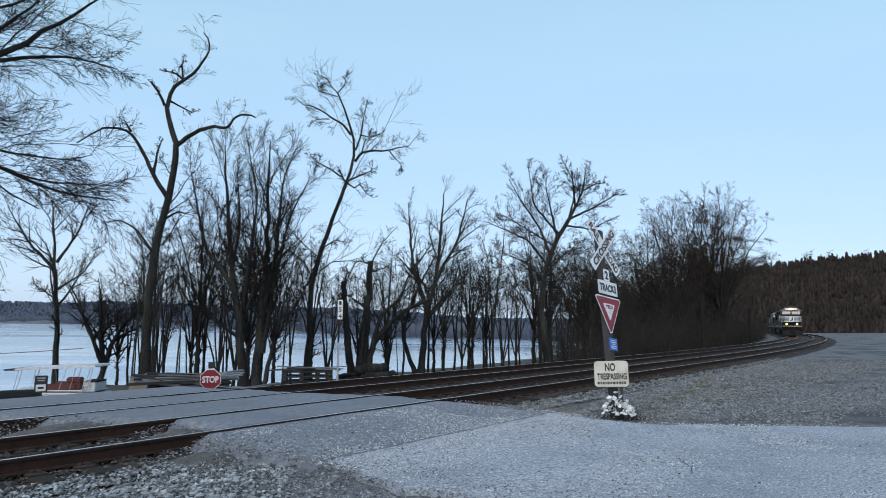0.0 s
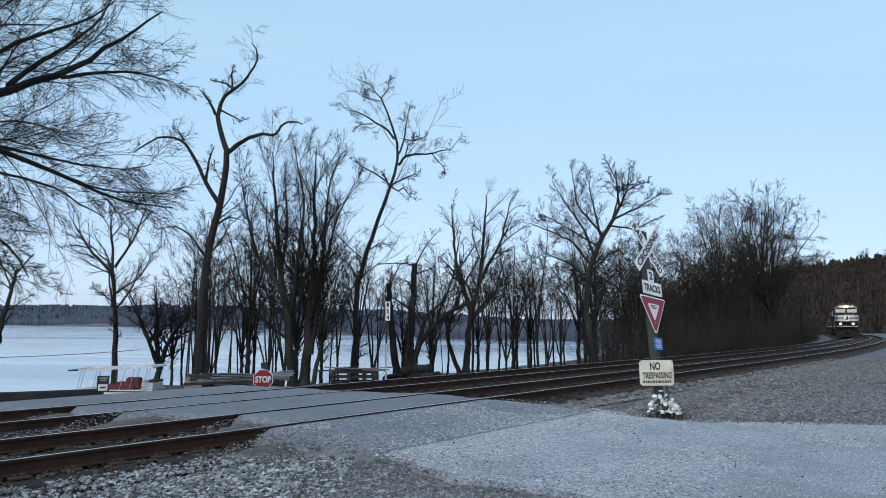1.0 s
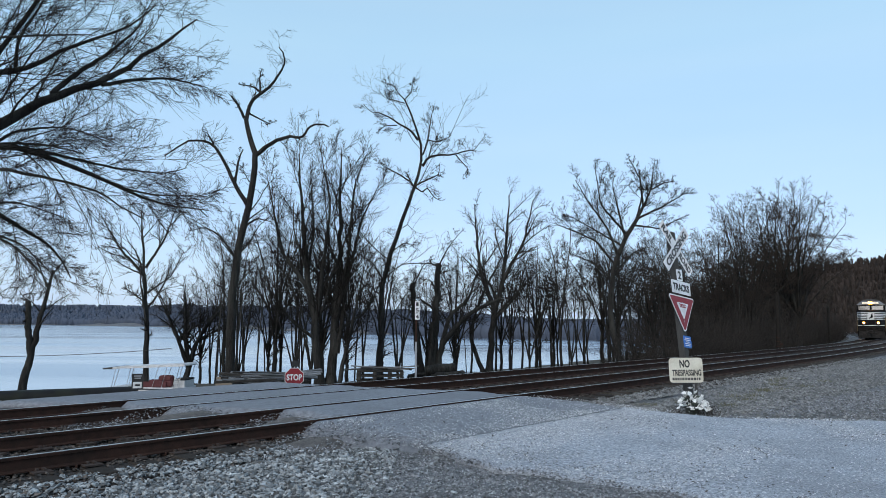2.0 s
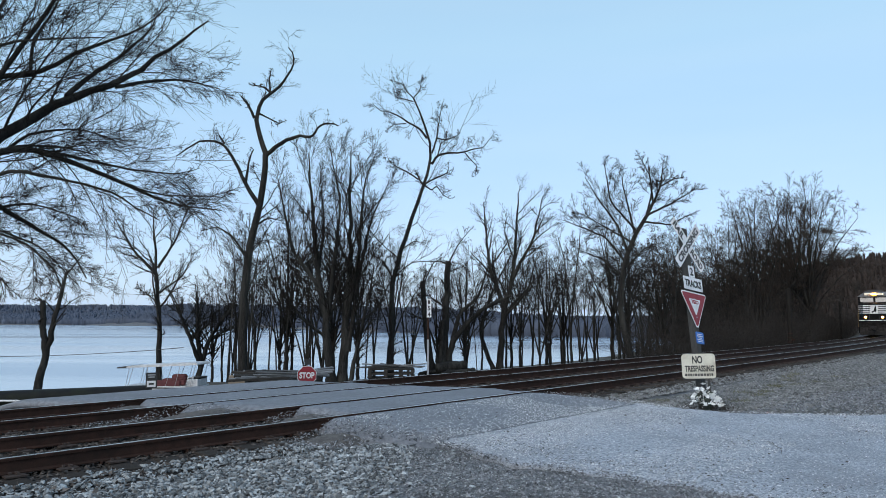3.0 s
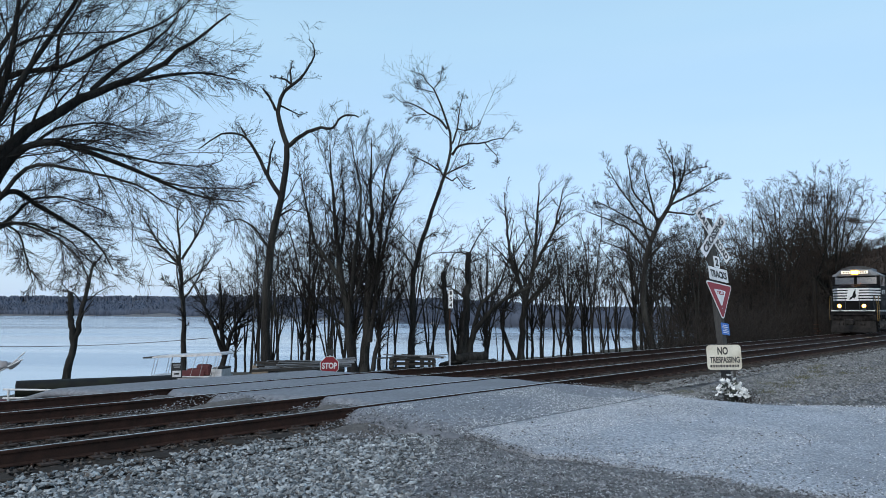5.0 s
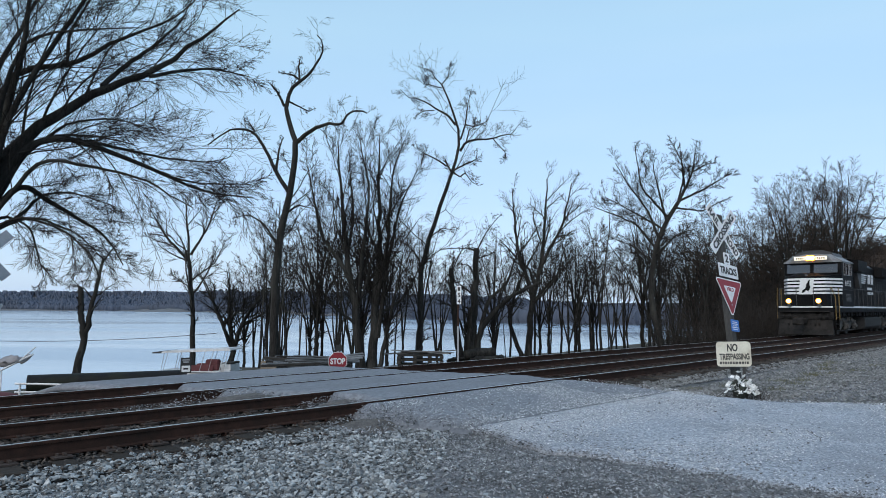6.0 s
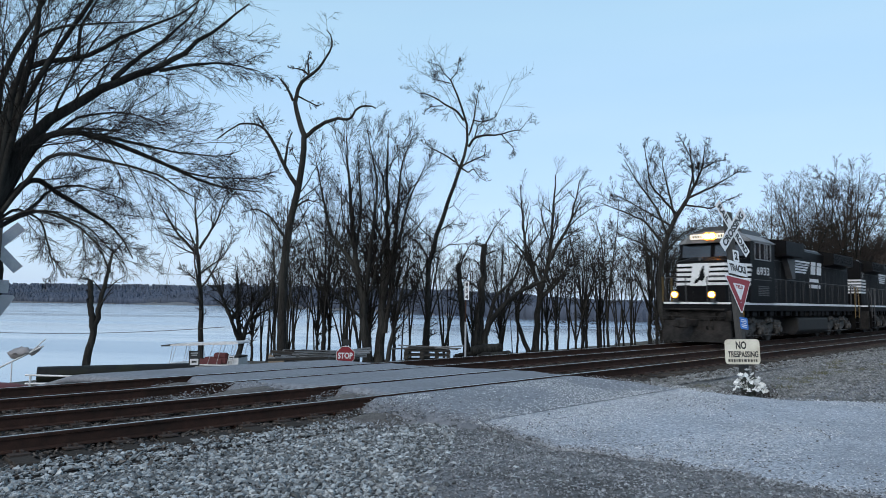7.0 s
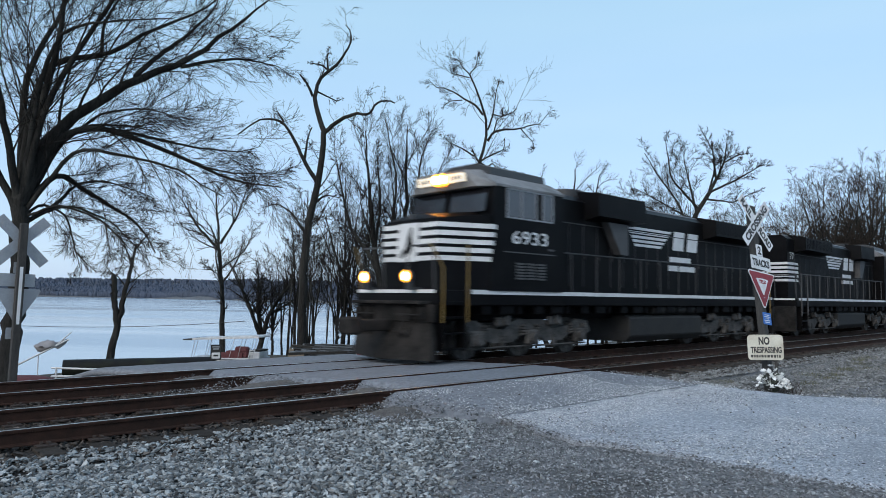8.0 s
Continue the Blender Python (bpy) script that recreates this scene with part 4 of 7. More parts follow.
tufts("hill_woods", 11000, hill_spot, (0.25, 0.7), (1.4, 3.6), M_HILLWOODS, "brown bare woods covering the hillside")
for i in range(200):
    x, y, z = hill_spot()[:3]
    t = plant(KINDS[5], x, y, "leafless tree on the wooded hillside", RT.uniform(0, 6), RT.uniform(0.4, 0.62), 0, "hillside trees")
    t.location.z = z

# ---- asphalt road and crossing ----
def slab(name, o0, o1, left, right, top, label, step=0.16, cols=70, edge=0.05, ragged=0.12, seed=1, material=None, reach=0.22):
    """Asphalt sheet with ragged ends between two edges given as functions of o."""
    os_ = np.linspace(o0, o1, max(2, int((o1 - o0) / step) + 1))
    co = []
    for o in os_:
        w = [noise.noise((o * 1.7, e * 9.1, seed)) * ragged + noise.noise((o * 6.0, e * 4.3, seed + 5)) * ragged * 0.4 for e in (0, 1)]
        a, b = left(o) + w[0], right(o) + w[1]
        for i in range(cols + 1):
            q = i / cols
            s = a + (b - a) * q
            p = on_track(s, o)
            d = min(s - a, b - s)
            fall = edge * max(0.0, 1 - d / reach) ** 1.5
            z = top(s, o) - fall + 0.007 * noise.noise((s * 1.3, o * 1.3, seed)) + 0.004 * noise.noise((s * 6, o * 6, seed))
            co.append((p.x, p.y, z))
    co = np.array(co)
    n, m = len(os_), cols + 1
    i = np.arange(n * m).reshape(n, m)
    f = np.stack([i[:-1, :-1], i[:-1, 1:], i[1:, 1:], i[1:, :-1]], -1).reshape(-1, 4)
    ob = new(name, raw_mesh(name, co, f, material or M_ASPHALT))
    so = ob.modifiers.new("thickness", "SOLIDIFY")
    so.thickness, so.offset = 0.09, -1.0
    return tagged(ob, label, "road", kind="structure")


def apron_left(o):
    return float(np.interp(o, [-40, -12, -7, -5.7, -3.9, -2.4, -1.2, 0], [-6, -3.4, -2.7, -2.66, -2.75, -2.4, -2.6, -2.6]))


def apron_right(o):
    return float(np.interp(o, [-40, -12, -7.4, -5.9, -4.7, -3.6, -2.6, -1.8, -1.0, 0], [14, 7.0, 5.2, 4.2, 3.35, 3.1, 3.3, 3.45, 3.5, 3.3]))


def apron_top(s, o):
    return float(np.interp(o, [-40, -14, -6, -2.5, -0.6, 0.3], [0.02, 0.02, -0.07, -0.085, -0.03, -0.026]))


slab("road", -40, -2.35, apron_left, apron_right, apron_top, "worn pale chip-sealed asphalt road with loose grit", 0.25, 90, 0.05, 0.28, 2)
slab("road_apron", -2.40, -0.05, apron_left, apron_right, lambda s, o: apron_top(s, o) + 0.006, "smooth grey asphalt apron beside the rail", 0.12, 70, 0.2, 0.2, 3, M_APRON, 0.35)
slab("crossing_panel", 0.085, 1.41, lambda o: -1.9, lambda o: 3.25, lambda s, o: -0.012, "grey asphalt between the rails of the crossing", 0.13, 60, 0.19, 0.2, 4, M_APRON, 0.2)
slab("crossing_panel", 1.545, 3.60, lambda o: -1.9 - 0.5 * (o - 1.5), lambda o: 3.4 - 0.3 * (o - 1.5), lambda s, o: -0.012 - 0.028 * (o - 1.5), "grey asphalt filling between the two tracks", 0.15, 60, 0.19, 0.25, 5, M_APRON, 0.3)
slab("crossing_panel", 3.735, 5.06, lambda o: -3.1, lambda o: 2.7, lambda s, o: -0.074, "grey asphalt between the river-side rails", 0.13, 60, 0.19, 0.2, 6, M_APRON, 0.2)
slab("road_ramp", 5.19, 17.0, lambda o: -3.6 - 0.5 * max(0, o - 5.4), lambda o: 2.4 - 0.05 * (o - 5), lambda s, o: float(np.interp(o, [5, 7.2, 8.6, 15, 17], [-0.076, -0.10, -0.5, -2.1, -2.2])), "grey asphalt road dropping towards the river", 0.4, 40, 0.08, 0.15, 7, M_APRON)

# chips, cracks and crumbs lying on the asphalt
RS = random.Random(21)


def stones(name, spots, size, material, label, coarse=True, flat=0.6, category="gravel"):
    """Many loose stones as one mesh of small uneven solids."""
    rng = np.random.default_rng(len(spots))
    t = (1 + 5 ** 0.5) / 2
    if coarse:
        v = unit(np.array([(-1, t, 0), (1, t, 0), (-1, -t, 0), (1, -t, 0), (0, -1, t), (0, 1, t), (0, -1, -t), (0, 1, -t), (t, 0, -1), (t, 0, 1), (-t, 0, -1), (-t, 0, 1)], float))
        f = np.array([(0, 11, 5), (0, 5, 1), (0, 1, 7), (0, 7, 10), (0, 10, 11), (1, 5, 9), (5, 11, 4), (11, 10, 2), (10, 7, 6), (7, 1, 8), (3, 9, 4), (3, 4, 2), (3, 2, 6), (3, 6, 8), (3, 8, 9), (4, 9, 5), (2, 4, 11), (6, 2, 10), (8, 6, 7), (9, 8, 1)])
    else:
        v = np.array([(1, 0, 0), (-1, 0, 0), (0, 1, 0), (0, -1, 0), (0, 0, 1), (0, 0, -1)], float)
        f = np.array([(0, 2, 4), (2, 1, 4), (1, 3, 4), (3, 0, 4), (2, 0, 5), (1, 2, 5), (3, 1, 5), (0, 3, 5)])
    P = np.array(spots)
    n = len(P)
    r = rng.uniform(size[0], size[1], n) * np.where(rng.random(n) < 0.08, 1.5, 1.0)
    V = v[None] * (1 + 0.34 * rng.normal(size=(n, len(v), 1)).clip(-1.6, 1.6)) * np.stack([np.ones(n), rng.uniform(0.45, 0.95, n), rng.uniform(flat * 0.55, flat, n)], 1)[:, None, :]
    a, b = rng.uniform(0, 6.28, n), rng.normal(size=n) * 0.45
    ca, sa, cb, sb = np.cos(a)[:, None], np.sin(a)[:, None], np.cos(b)[:, None], np.sin(b)[:, None]
    x, y, z = V[..., 0], V[..., 1], V[..., 2]
    x, z = x * cb - z * sb, x * sb + z * cb
    V = np.stack([x * ca - y * sa, x * sa + y * ca, z], -1) * r[:, None, None] + P[:, None, :]
    F = (f[None] + np.arange(n)[:, None, None] * len(v)).reshape(-1, 3)
    return tagged(new(name, raw_mesh(name, V.reshape(-1, 3), F, material, False)), label, category, kind="stuff")


def scatter(count, s0, s1, o0, o1, keep, lift=0.006):
    out = []
    while len(out) < count:
        s, o = RS.uniform(s0, s1), RS.uniform(o0, o1)
        if RS.random() < keep(s, o):
            p = on_track(s, o)
            z = bed_z(s, o) if o > -0.4 else max(bed_z(s, o), gz(p.x, p.y))
            out.append((p.x, p.y, z + lift))
    return out


def left_gravel(s, o):
    d = apron_left(o) - s - (0.15 + 0.22 * max(0.0, -o - 1.0) ** 2) + 0.5 * noise.noise((s * 0.8, o * 0.8, 2.0))
    if d < 0:
        return 0.05 if d > -1.2 else 0.0
    return 0.95 if d > 0.5 else 0.5


stones("gravel", scatter(15000, -10.5, -2.0, -6.8, -0.38, left_gravel, 0.016), (0.016, 0.036), M_STONE, "loose pale grey crushed stone beside the rails")
stones("gravel", scatter(17000, -10.8, -2.0, -6.8, -0.38, left_gravel, 0.008), (0.012, 0.027), M_STONE, "small grey crushed stone packed beside the rails", False)
stones("gravel", scatter(6500, -9, -1.8, -7.4, -0.9, lambda s, o: 1.0 if -0.5 < apron_left(o) - s < 1.6 else 0.12, 0.006), (0.008, 0.018), M_STONE, "fine grey grit at the road's edge", False)


def edge_grit(count):
    out = []
    while len(out) < count:
        s, o = RS.uniform(-9, 0.5), RS.uniform(-7.2, -0.25)
        d = apron_left(o) - s
        w = 0.3 + 0.22 * max(0.0, -o - 1.0) ** 2
        k = 1.0 if 0 <= d < w else math.exp(-(d - w) / 0.4) if d >= w else math.exp(d / 0.42)
        if RS.random() < k:
            p = on_track(s, o)
            z = gz(p.x, p.y) + 0.008
            if d < 0.1:
                z = max(z, apron_top(s, o) + (0.012 if o > -2.4 else 0.0) - 0.03 * max(0, 1 + d / 0.3))
            out.append((p.x, p.y, z))
    return out


stones("dark_grit", edge_grit(19000), (0.007, 0.02), M_DARKGRIT, "dark crumbled grit along the broken asphalt edge", False)
stones("gravel", scatter(26000, 3.0, 34, -6.6, -0.6, lambda s, o: 0 if s < apron_right(o) - 0.15 else math.exp(-max(0, s - 6) / 16) * (1.0 if o > -3.4 - 0.1 * s else 0.25), 0.012), (0.018, 0.042), M_SHOULDER, "loose grey crushed stone along the track shoulder", False)
stones("ballast", scatter(9000, -10, -2.4, -0.7, 5.4, lambda s, o: 1.0 if s < -2.7 - 0.4 * max(0, o - 1.5) else 0.15, 0.012), (0.018, 0.04), M_DARKSTONE, "dark rusty ballast packed between the ties", False, category="ballast")
stones("ballast", scatter(9000, -14, 26, -1.3, 6.6, lambda s, o: 0 if CROSS_A - 1.2 < s < CROSS_B else math.exp(-abs(s) / 16), 0.012), (0.02, 0.045), M_DARKSTONE, "dark oily ballast stones between the ties", False, category="ballast")


def road_spots(count):
    out = []
    while len(out) < count:
        o, s = RS.uniform(-9, -0.2), RS.uniform(-5, 5)
        if apron_left(o) < s < apron_right(o) and RS.random() < (1.0 if noise.noise((s * 0.5, o * 0.5, 3)) > 0.05 else 0.25):
            p = on_track(s, o)
            out.append((p.x, p.y, apron_top(s, o) + (0.016 if o > -2.4 else 0.004)))
    return out


stones("road_grit", road_spots(24000), (0.004, 0.012), M_CHIP, "scattered pale grit on the asphalt", False)
def seam_spots(count):
    out = []
    while len(out) < count:
        o, s = RS.gauss(-2.55, 0.4), RS.uniform(-2.6, 3.4)
        if RS.random() < 0.35 + 0.65 * (noise.noise((s * 1.1, o * 1.1, 8)) > -0.1):
            p = on_track(s, o)
            out.append((p.x, p.y, apron_top(s, o) + (0.017 if o > -2.4 else 0.005)))
    return out


stones("road_grit", seam_spots(3200), (0.005, 0.013), M_CHIP, "pale chips strewn over the joint in the asphalt", False)
stones("road_grit", road_spots(700), (0.006, 0.017), M_DARKSTONE, "scattered dark pebbles on the asphalt", False)


# dirt heaped against the ends of the crossing
def heap(s, o, w, d, h, label):
    bm = bmesh.new()
    n = 14
    rows = []
    for i in range(n + 1):
        row = []
        for j in range(n + 1):
            a, b = (i / n - 0.5) * 2, (j / n - 0.5) * 2
            r = min(1.0, math.hypot(a, b))
            p = on_track(s + a * w, o + b * d)
            z = bed_z(s, o) - 0.03 + h * (math.cos(r * math.pi) * 0.5 + 0.5) * (1 + 0.3 * noise.noise((a * 3, b * 3, s)))
            row.append(bm.verts.new((p.x, p.y, z)))
        rows.append(row)
    for i in range(n):
        for j in range(n):
            bm.faces.new((rows[i][j], rows[i + 1][j], rows[i + 1][j + 1], rows[i][j + 1]))
    ob = new("dirt_mound", finish(bm, "dirt_mound", M_DIRT, True))
    return tagged(ob, label, "dirt mound", "dirt mounds at the crossing")


heap(-2.15, 0.75, 0.95, 0.66, 0.225, "low mound of dark dirt between the rails")
heap(-2.85, 2.6, 1.5, 1.0, 0.235, "low mound of dark gravel between the tracks")
heap(-3.4, 4.4, 1.05, 0.66, 0.165, "low mound of dark dirt between the rails")


def end_grit(s0, s1, o0, o1, n):
    return [(*on_track(RS.uniform(s0, s1), RS.uniform(o0, o1)).xy, 0) for _ in range(n)]


def lay(spots, height):
    out = []
    for x, y, _ in spots:
        s, o = (float(v[0]) for v in plan_coords(np.array([x]), np.array([y])))
        out.append((x, y, height(s, o)))
    return out


stones("dark_grit", lay(end_grit(-3.1, -1.9, 0.12, 1.38, 420) + end_grit(-4.6, -2.4, 1.65, 3.5, 1000) + end_grit(-4.6, -3.3, 3.8, 5.0, 360),
                        lambda s, o: -0.05 - 0.15 * max(0.0, min(1.0, (-2.1 - 0.5 * max(0, min(o, 3.7) - 1.5) - s) / 0.9)) - (0.05 if o > 3.6 else 0)), (0.008, 0.024), M_DARKGRIT, "dark gravel spilling off the crossing's end", False)


def crack(s, o, turn, length, seed):
    """A ragged open crack: a thin dark sliver following the asphalt."""
    rng = random.Random(seed)
    bm = bmesh.new()
    n = int(length / 0.09)
    left, right = [], []
    for i in range(n + 1):
        w = 0.006 * math.sin(math.pi * min(1, max(0.05, i / n))) * rng.uniform(0.4, 1.3) + 0.001
        z = apron_top(s, o) + (0.027 if o > -2.38 else 0.013)
        for side, row in ((-1, left), (1, right)):
            p = on_track(s - math.sin(turn) * w * side, o + math.cos(turn) * w * side)
            row.append(bm.verts.new((p.x, p.y, z)))
        turn += rng.gauss(0, 0.10)
        s, o = s + math.cos(turn) * 0.09, o + math.sin(turn) * 0.09
    for i in range(n):
        bm.faces.new((left[i], left[i + 1], right[i + 1], right[i]))
    bmesh.ops.recalc_face_normals(bm, faces=bm.faces)
    ob = new("road_crack", finish(bm, "road_crack", M_DIRT))
    tagged(ob, "ragged dark crack in the asphalt", "crack", "cracks in the road", "structure")


for k, (s, o, a, L) in enumerate(((-2.2, -3.0, 0.35, 1.5), (-1.2, -1.4, 0.2, 1.2), (0.4, -2.45, 0.05, 2.0), (-0.6, -6.0, 0.4, 1.2))):
    crack(s, o, a, L, k)

heap(-2.75, -0.72, 0.8, 0.62, 0.11, "low mound of dark gravel beside the rail")
stones("dark_grit", lay(end_grit(-3.4, -2.2, -1.5, -0.12, 700), lambda s, o: -0.07 - 0.13 * max(0.0, min(1.0, (-2.2 - s) / 0.9))), (0.008, 0.024), M_DARKGRIT, "dark gravel against the rail at the crossing", False)


# darker fines washed over the shoulder
def shoulder_fines(s, o):
    if s < apron_right(o) - 0.1:
        return 0.0
    d = math.hypot((s - 9.0) / 5.0, (o + 5.6 + 0.16 * (s - 8)) / 1.7) + 0.5 * noise.noise((s * 0.7, o * 0.7, 4.0))
    rim = math.exp(-max(0.0, s - apron_right(o)) / 0.5) * 0.8
    near_rail = 0.5 * math.exp(-abs(o + 1.2) / 0.6)
    return max(1.0 if d < 0.75 else max(0.0, 1 - (d - 0.75) / 0.35), rim, near_rail)


stones("dark_grit", scatter(11000, 2.6, 17, -8.2, -0.9, shoulder_fines, 0.014), (0.011, 0.026), M_DARKGRIT, "dark fines washed over the gravel shoulder", False)
# ---- lettering: built-in font turned to meshes ----
def lettering(name, words, height, material, m, parent, width=None, thick=0.002, bold=0.05):
    cu = bpy.data.curves.new(name, "FONT")
    cu.body, cu.size, cu.extrude, cu.align_x, cu.align_y = words, height * 1.42, thick, "CENTER", "CENTER"
    cu.offset = height * bold
    tmp = new(name, cu)
    bpy.context.view_layer.update()
    me = bpy.data.meshes.new_from_object(tmp.evaluated_get(bpy.context.evaluated_depsgraph_get()))
    bpy.data.objects.remove(tmp)
    me.materials.clear()
    me.materials.append(material)
    co = np.empty(len(me.vertices) * 3)
    me.vertices.foreach_get("co", co)
    co = co.reshape(-1, 3)
    lo, hi = co.min(0), co.max(0)
    co -= (lo + hi) / 2
    sx = width / (hi[0] - lo[0]) if width else height / (hi[1] - lo[1])
    co[:, 0] *= sx
    co[:, 1] *= height / (hi[1] - lo[1])
    me.vertices.foreach_set("co", co.ravel())
    ob = new(name, me)
    ob.parent = parent
    ob.matrix_basis = m
    return ob


def facing(p, right, up):
    """Pose of lettering at p: text runs along right, its top along up."""
    r, q = Vector(right).normalized(), Vector(up).normalized()
    k = r.cross(q)
    return Matrix.Translation(p) @ Matrix((r, q, k)).transposed().to_4x4()


# ---- locomotives: x runs back from the front coupler, y towards the river, z up from the railhead ----
M_HEADLIGHT = glow("headlight_lens", (1.0, 0.43, 0.07), 90)
M_DITCH = glow("ditch_light_lens", (1.0, 0.45, 0.08), 60)
# orange halo of the lamps, built as glowing discs behind the lenses
M_HALO = glow("orange_halo_glow", (1.0, 0.42, 0.05), 1.1)
M_NUMBERBOARD = glow("lit_number_board", (1.0, 0.90, 0.72), 0.45)
M_SILVER = surface("window_frame_metal", (0.25, 0.25, 0.26), (0.42, 0.42, 0.43), 6, 0.45, 0.6, 0.05, 40)
M_CABGLASS = surface("reflective_cab_glass", (0.016, 0.016, 0.02), (0.03, 0.03, 0.038), 2, 0.08, 0, 0, 10, spec=1.0)
M_LOUVRE = surface("louvre_metal", (0.03, 0.03, 0.032), (0.06, 0.06, 0.062), 4, 0.5, 0.2, 0.05, 30)
M_DUCT = surface("faded_grey_duct_paint", (0.05, 0.05, 0.053), (0.10, 0.10, 0.104), 3, 0.6, 0, 0.05, 30, (0.06, 0.06, 0.06), 1.2, 0.5)
M_PLOW = surface("scuffed_plow_steel", (0.006, 0.006, 0.006), (0.036, 0.033, 0.031), 2.2, 0.78, 0, 0.4, 18, (0.055, 0.05, 0.047), 1.6, 0.4, spec=0.1)
HALF = 10.85


def wedge(bm, plan_lo, plan_hi, z0, z1):
    """Solid between two plan outlines with the same count at two heights (z1 may be a list)."""
    zs = z1 if isinstance(z1, (list, tuple)) else [z1] * len(plan_hi)
    a = [bm.verts.new((p[0] - HALF, p[1], z0)) for p in plan_lo]
    b = [bm.verts.new((p[0] - HALF, p[1], z)) for p, z in zip(plan_hi, zs)]
    k = len(a)
    bm.faces.new(a)
    bm.faces.new(b[::-1])
    for i in range(k):
        bm.faces.new((a[i], b[i], b[(i + 1) % k], a[(i + 1) % k]))
    bmesh.ops.recalc_face_normals(bm, faces=bm.faces)


def lbox(bm, b0, y0, z0, b1, y1, z1, bevel=0.0, mat=0):
    return box(bm, b0 - HALF, y0, z0, b1 - HALF, y1, z1, bevel, mat=mat)


def lrod(bm, a, b, r, sides=8, mat=0):
    return rod(bm, (a[0] - HALF, a[1], a[2]), (b[0] - HALF, b[1], b[2]), r, sides=sides, mat=mat)


def along_wall(bm, a, b, z0, z1, proud):
    """Thin band on an upright wall from plan point a to b."""
    a, b = Vector(a), Vector(b)
    d = (b - a).normalized()
    n = Vector((d.y, -d.x)) * proud
    q = [a, b, b + n, a + n]
    prism(bm, [(p.x - HALF, p.y) for p in q], "z", z0, z1)


def sideframe(bm, mid, side):
    """Cast side frame of a three-axle truck."""
    y0, y1 = (1.02, 1.16) if side > 0 else (-1.16, -1.02)
    out = [(-2.75, 0.62), (-2.6, 0.92), (-2.1, 0.98), (-1.55, 0.78), (-1.0, 0.74), (-0.55, 0.98), (0.55, 0.98), (1.0, 0.74), (1.55, 0.78), (2.1, 0.98), (2.6, 0.92), (2.75, 0.62),
           (2.45, 0.50), (1.75, 0.56), (1.45, 0.40), (0.65, 0.40), (0.4, 0.56), (-0.4, 0.56), (-0.65, 0.40), (-1.45, 0.40), (-1.75, 0.56), (-2.45, 0.50)]
    prism(bm, [(p[0] + mid - HALF, p[1]) for p in out], "y", y0, y1)
    ys = side * 1.16
    for dx in (-2.07, 0, 2.07):
        lbox(bm, mid + dx - 0.2, ys, 0.34, mid + dx + 0.2, ys + side * 0.16, 0.72, 0.03)
        lrod(bm, (mid + dx, ys + side * 0.1, 0.52), (mid + dx, ys + side * 0.24, 0.52), 0.14, 12)
        for ex in (-0.3, 0.3):
            for k in range(4):
                lrod(bm, (mid + dx + ex, ys + side * 0.05, 0.60 + k * 0.07), (mid + dx + ex, ys + side * 0.05, 0.64 + k * 0.07), 0.085, 8)
    for dx in (-1.05, 1.05):
        lrod(bm, (mid + dx, ys, 0.95), (mid + dx, ys + side * 0.18, 0.98), 0.13, 10)
        lbox(bm, mid + dx - 0.34, ys, 0.82, mid + dx + 0.1, ys + side * 0.12, 1.06, 0.03)
        lbox(bm, mid + dx - 0.08, ys - side * 0.05, 0.22, mid + dx + 0.08, ys + side * 0.03, 0.6, 0.02)
    lrod(bm, (mid - 2.4, ys + side * 0.06, 0.30), (mid + 2.4, ys + side * 0.06, 0.30), 0.025, 6)


def wheelset_mesh():
    bm = bmesh.new()
    rod(bm, (0, -1.0, 0), (0, 1.0, 0), 0.09, sides=12)
    for sd in (-1, 1):
        rod(bm, (0, sd * 0.68, 0), (0, sd * 0.815, 0), 0.508, sides=28)
        rod(bm, (0, sd * 0.665, 0), (0, sd * 0.695, 0), 0.535, sides=28)
        rod(bm, (0, sd * 0.80, 0), (0, sd * 0.83, 0), 0.42, 0.38, sides=24)
        rod(bm, (0, sd * 0.82, 0), (0, sd * 0.88, 0), 0.17, sides=14)
        for k in range(6):
            a = k * math.pi / 3
            rod(bm, (0.3 * math.cos(a), sd * 0.81, 0.3 * math.sin(a)), (0.3 * math.cos(a), sd * 0.845, 0.3 * math.sin(a)), 0.045, sides=8)
    return finish(bm, "wheelset", M_GRIME)


WHEELSET = wheelset_mesh()
NOSE = [(1.9, -1.05), (1.9, 1.05), (3.2, 1.53), (3.2, -1.53)]
AXLES = (3.08, 5.15, 7.22, 14.48, 16.55, 18.62)


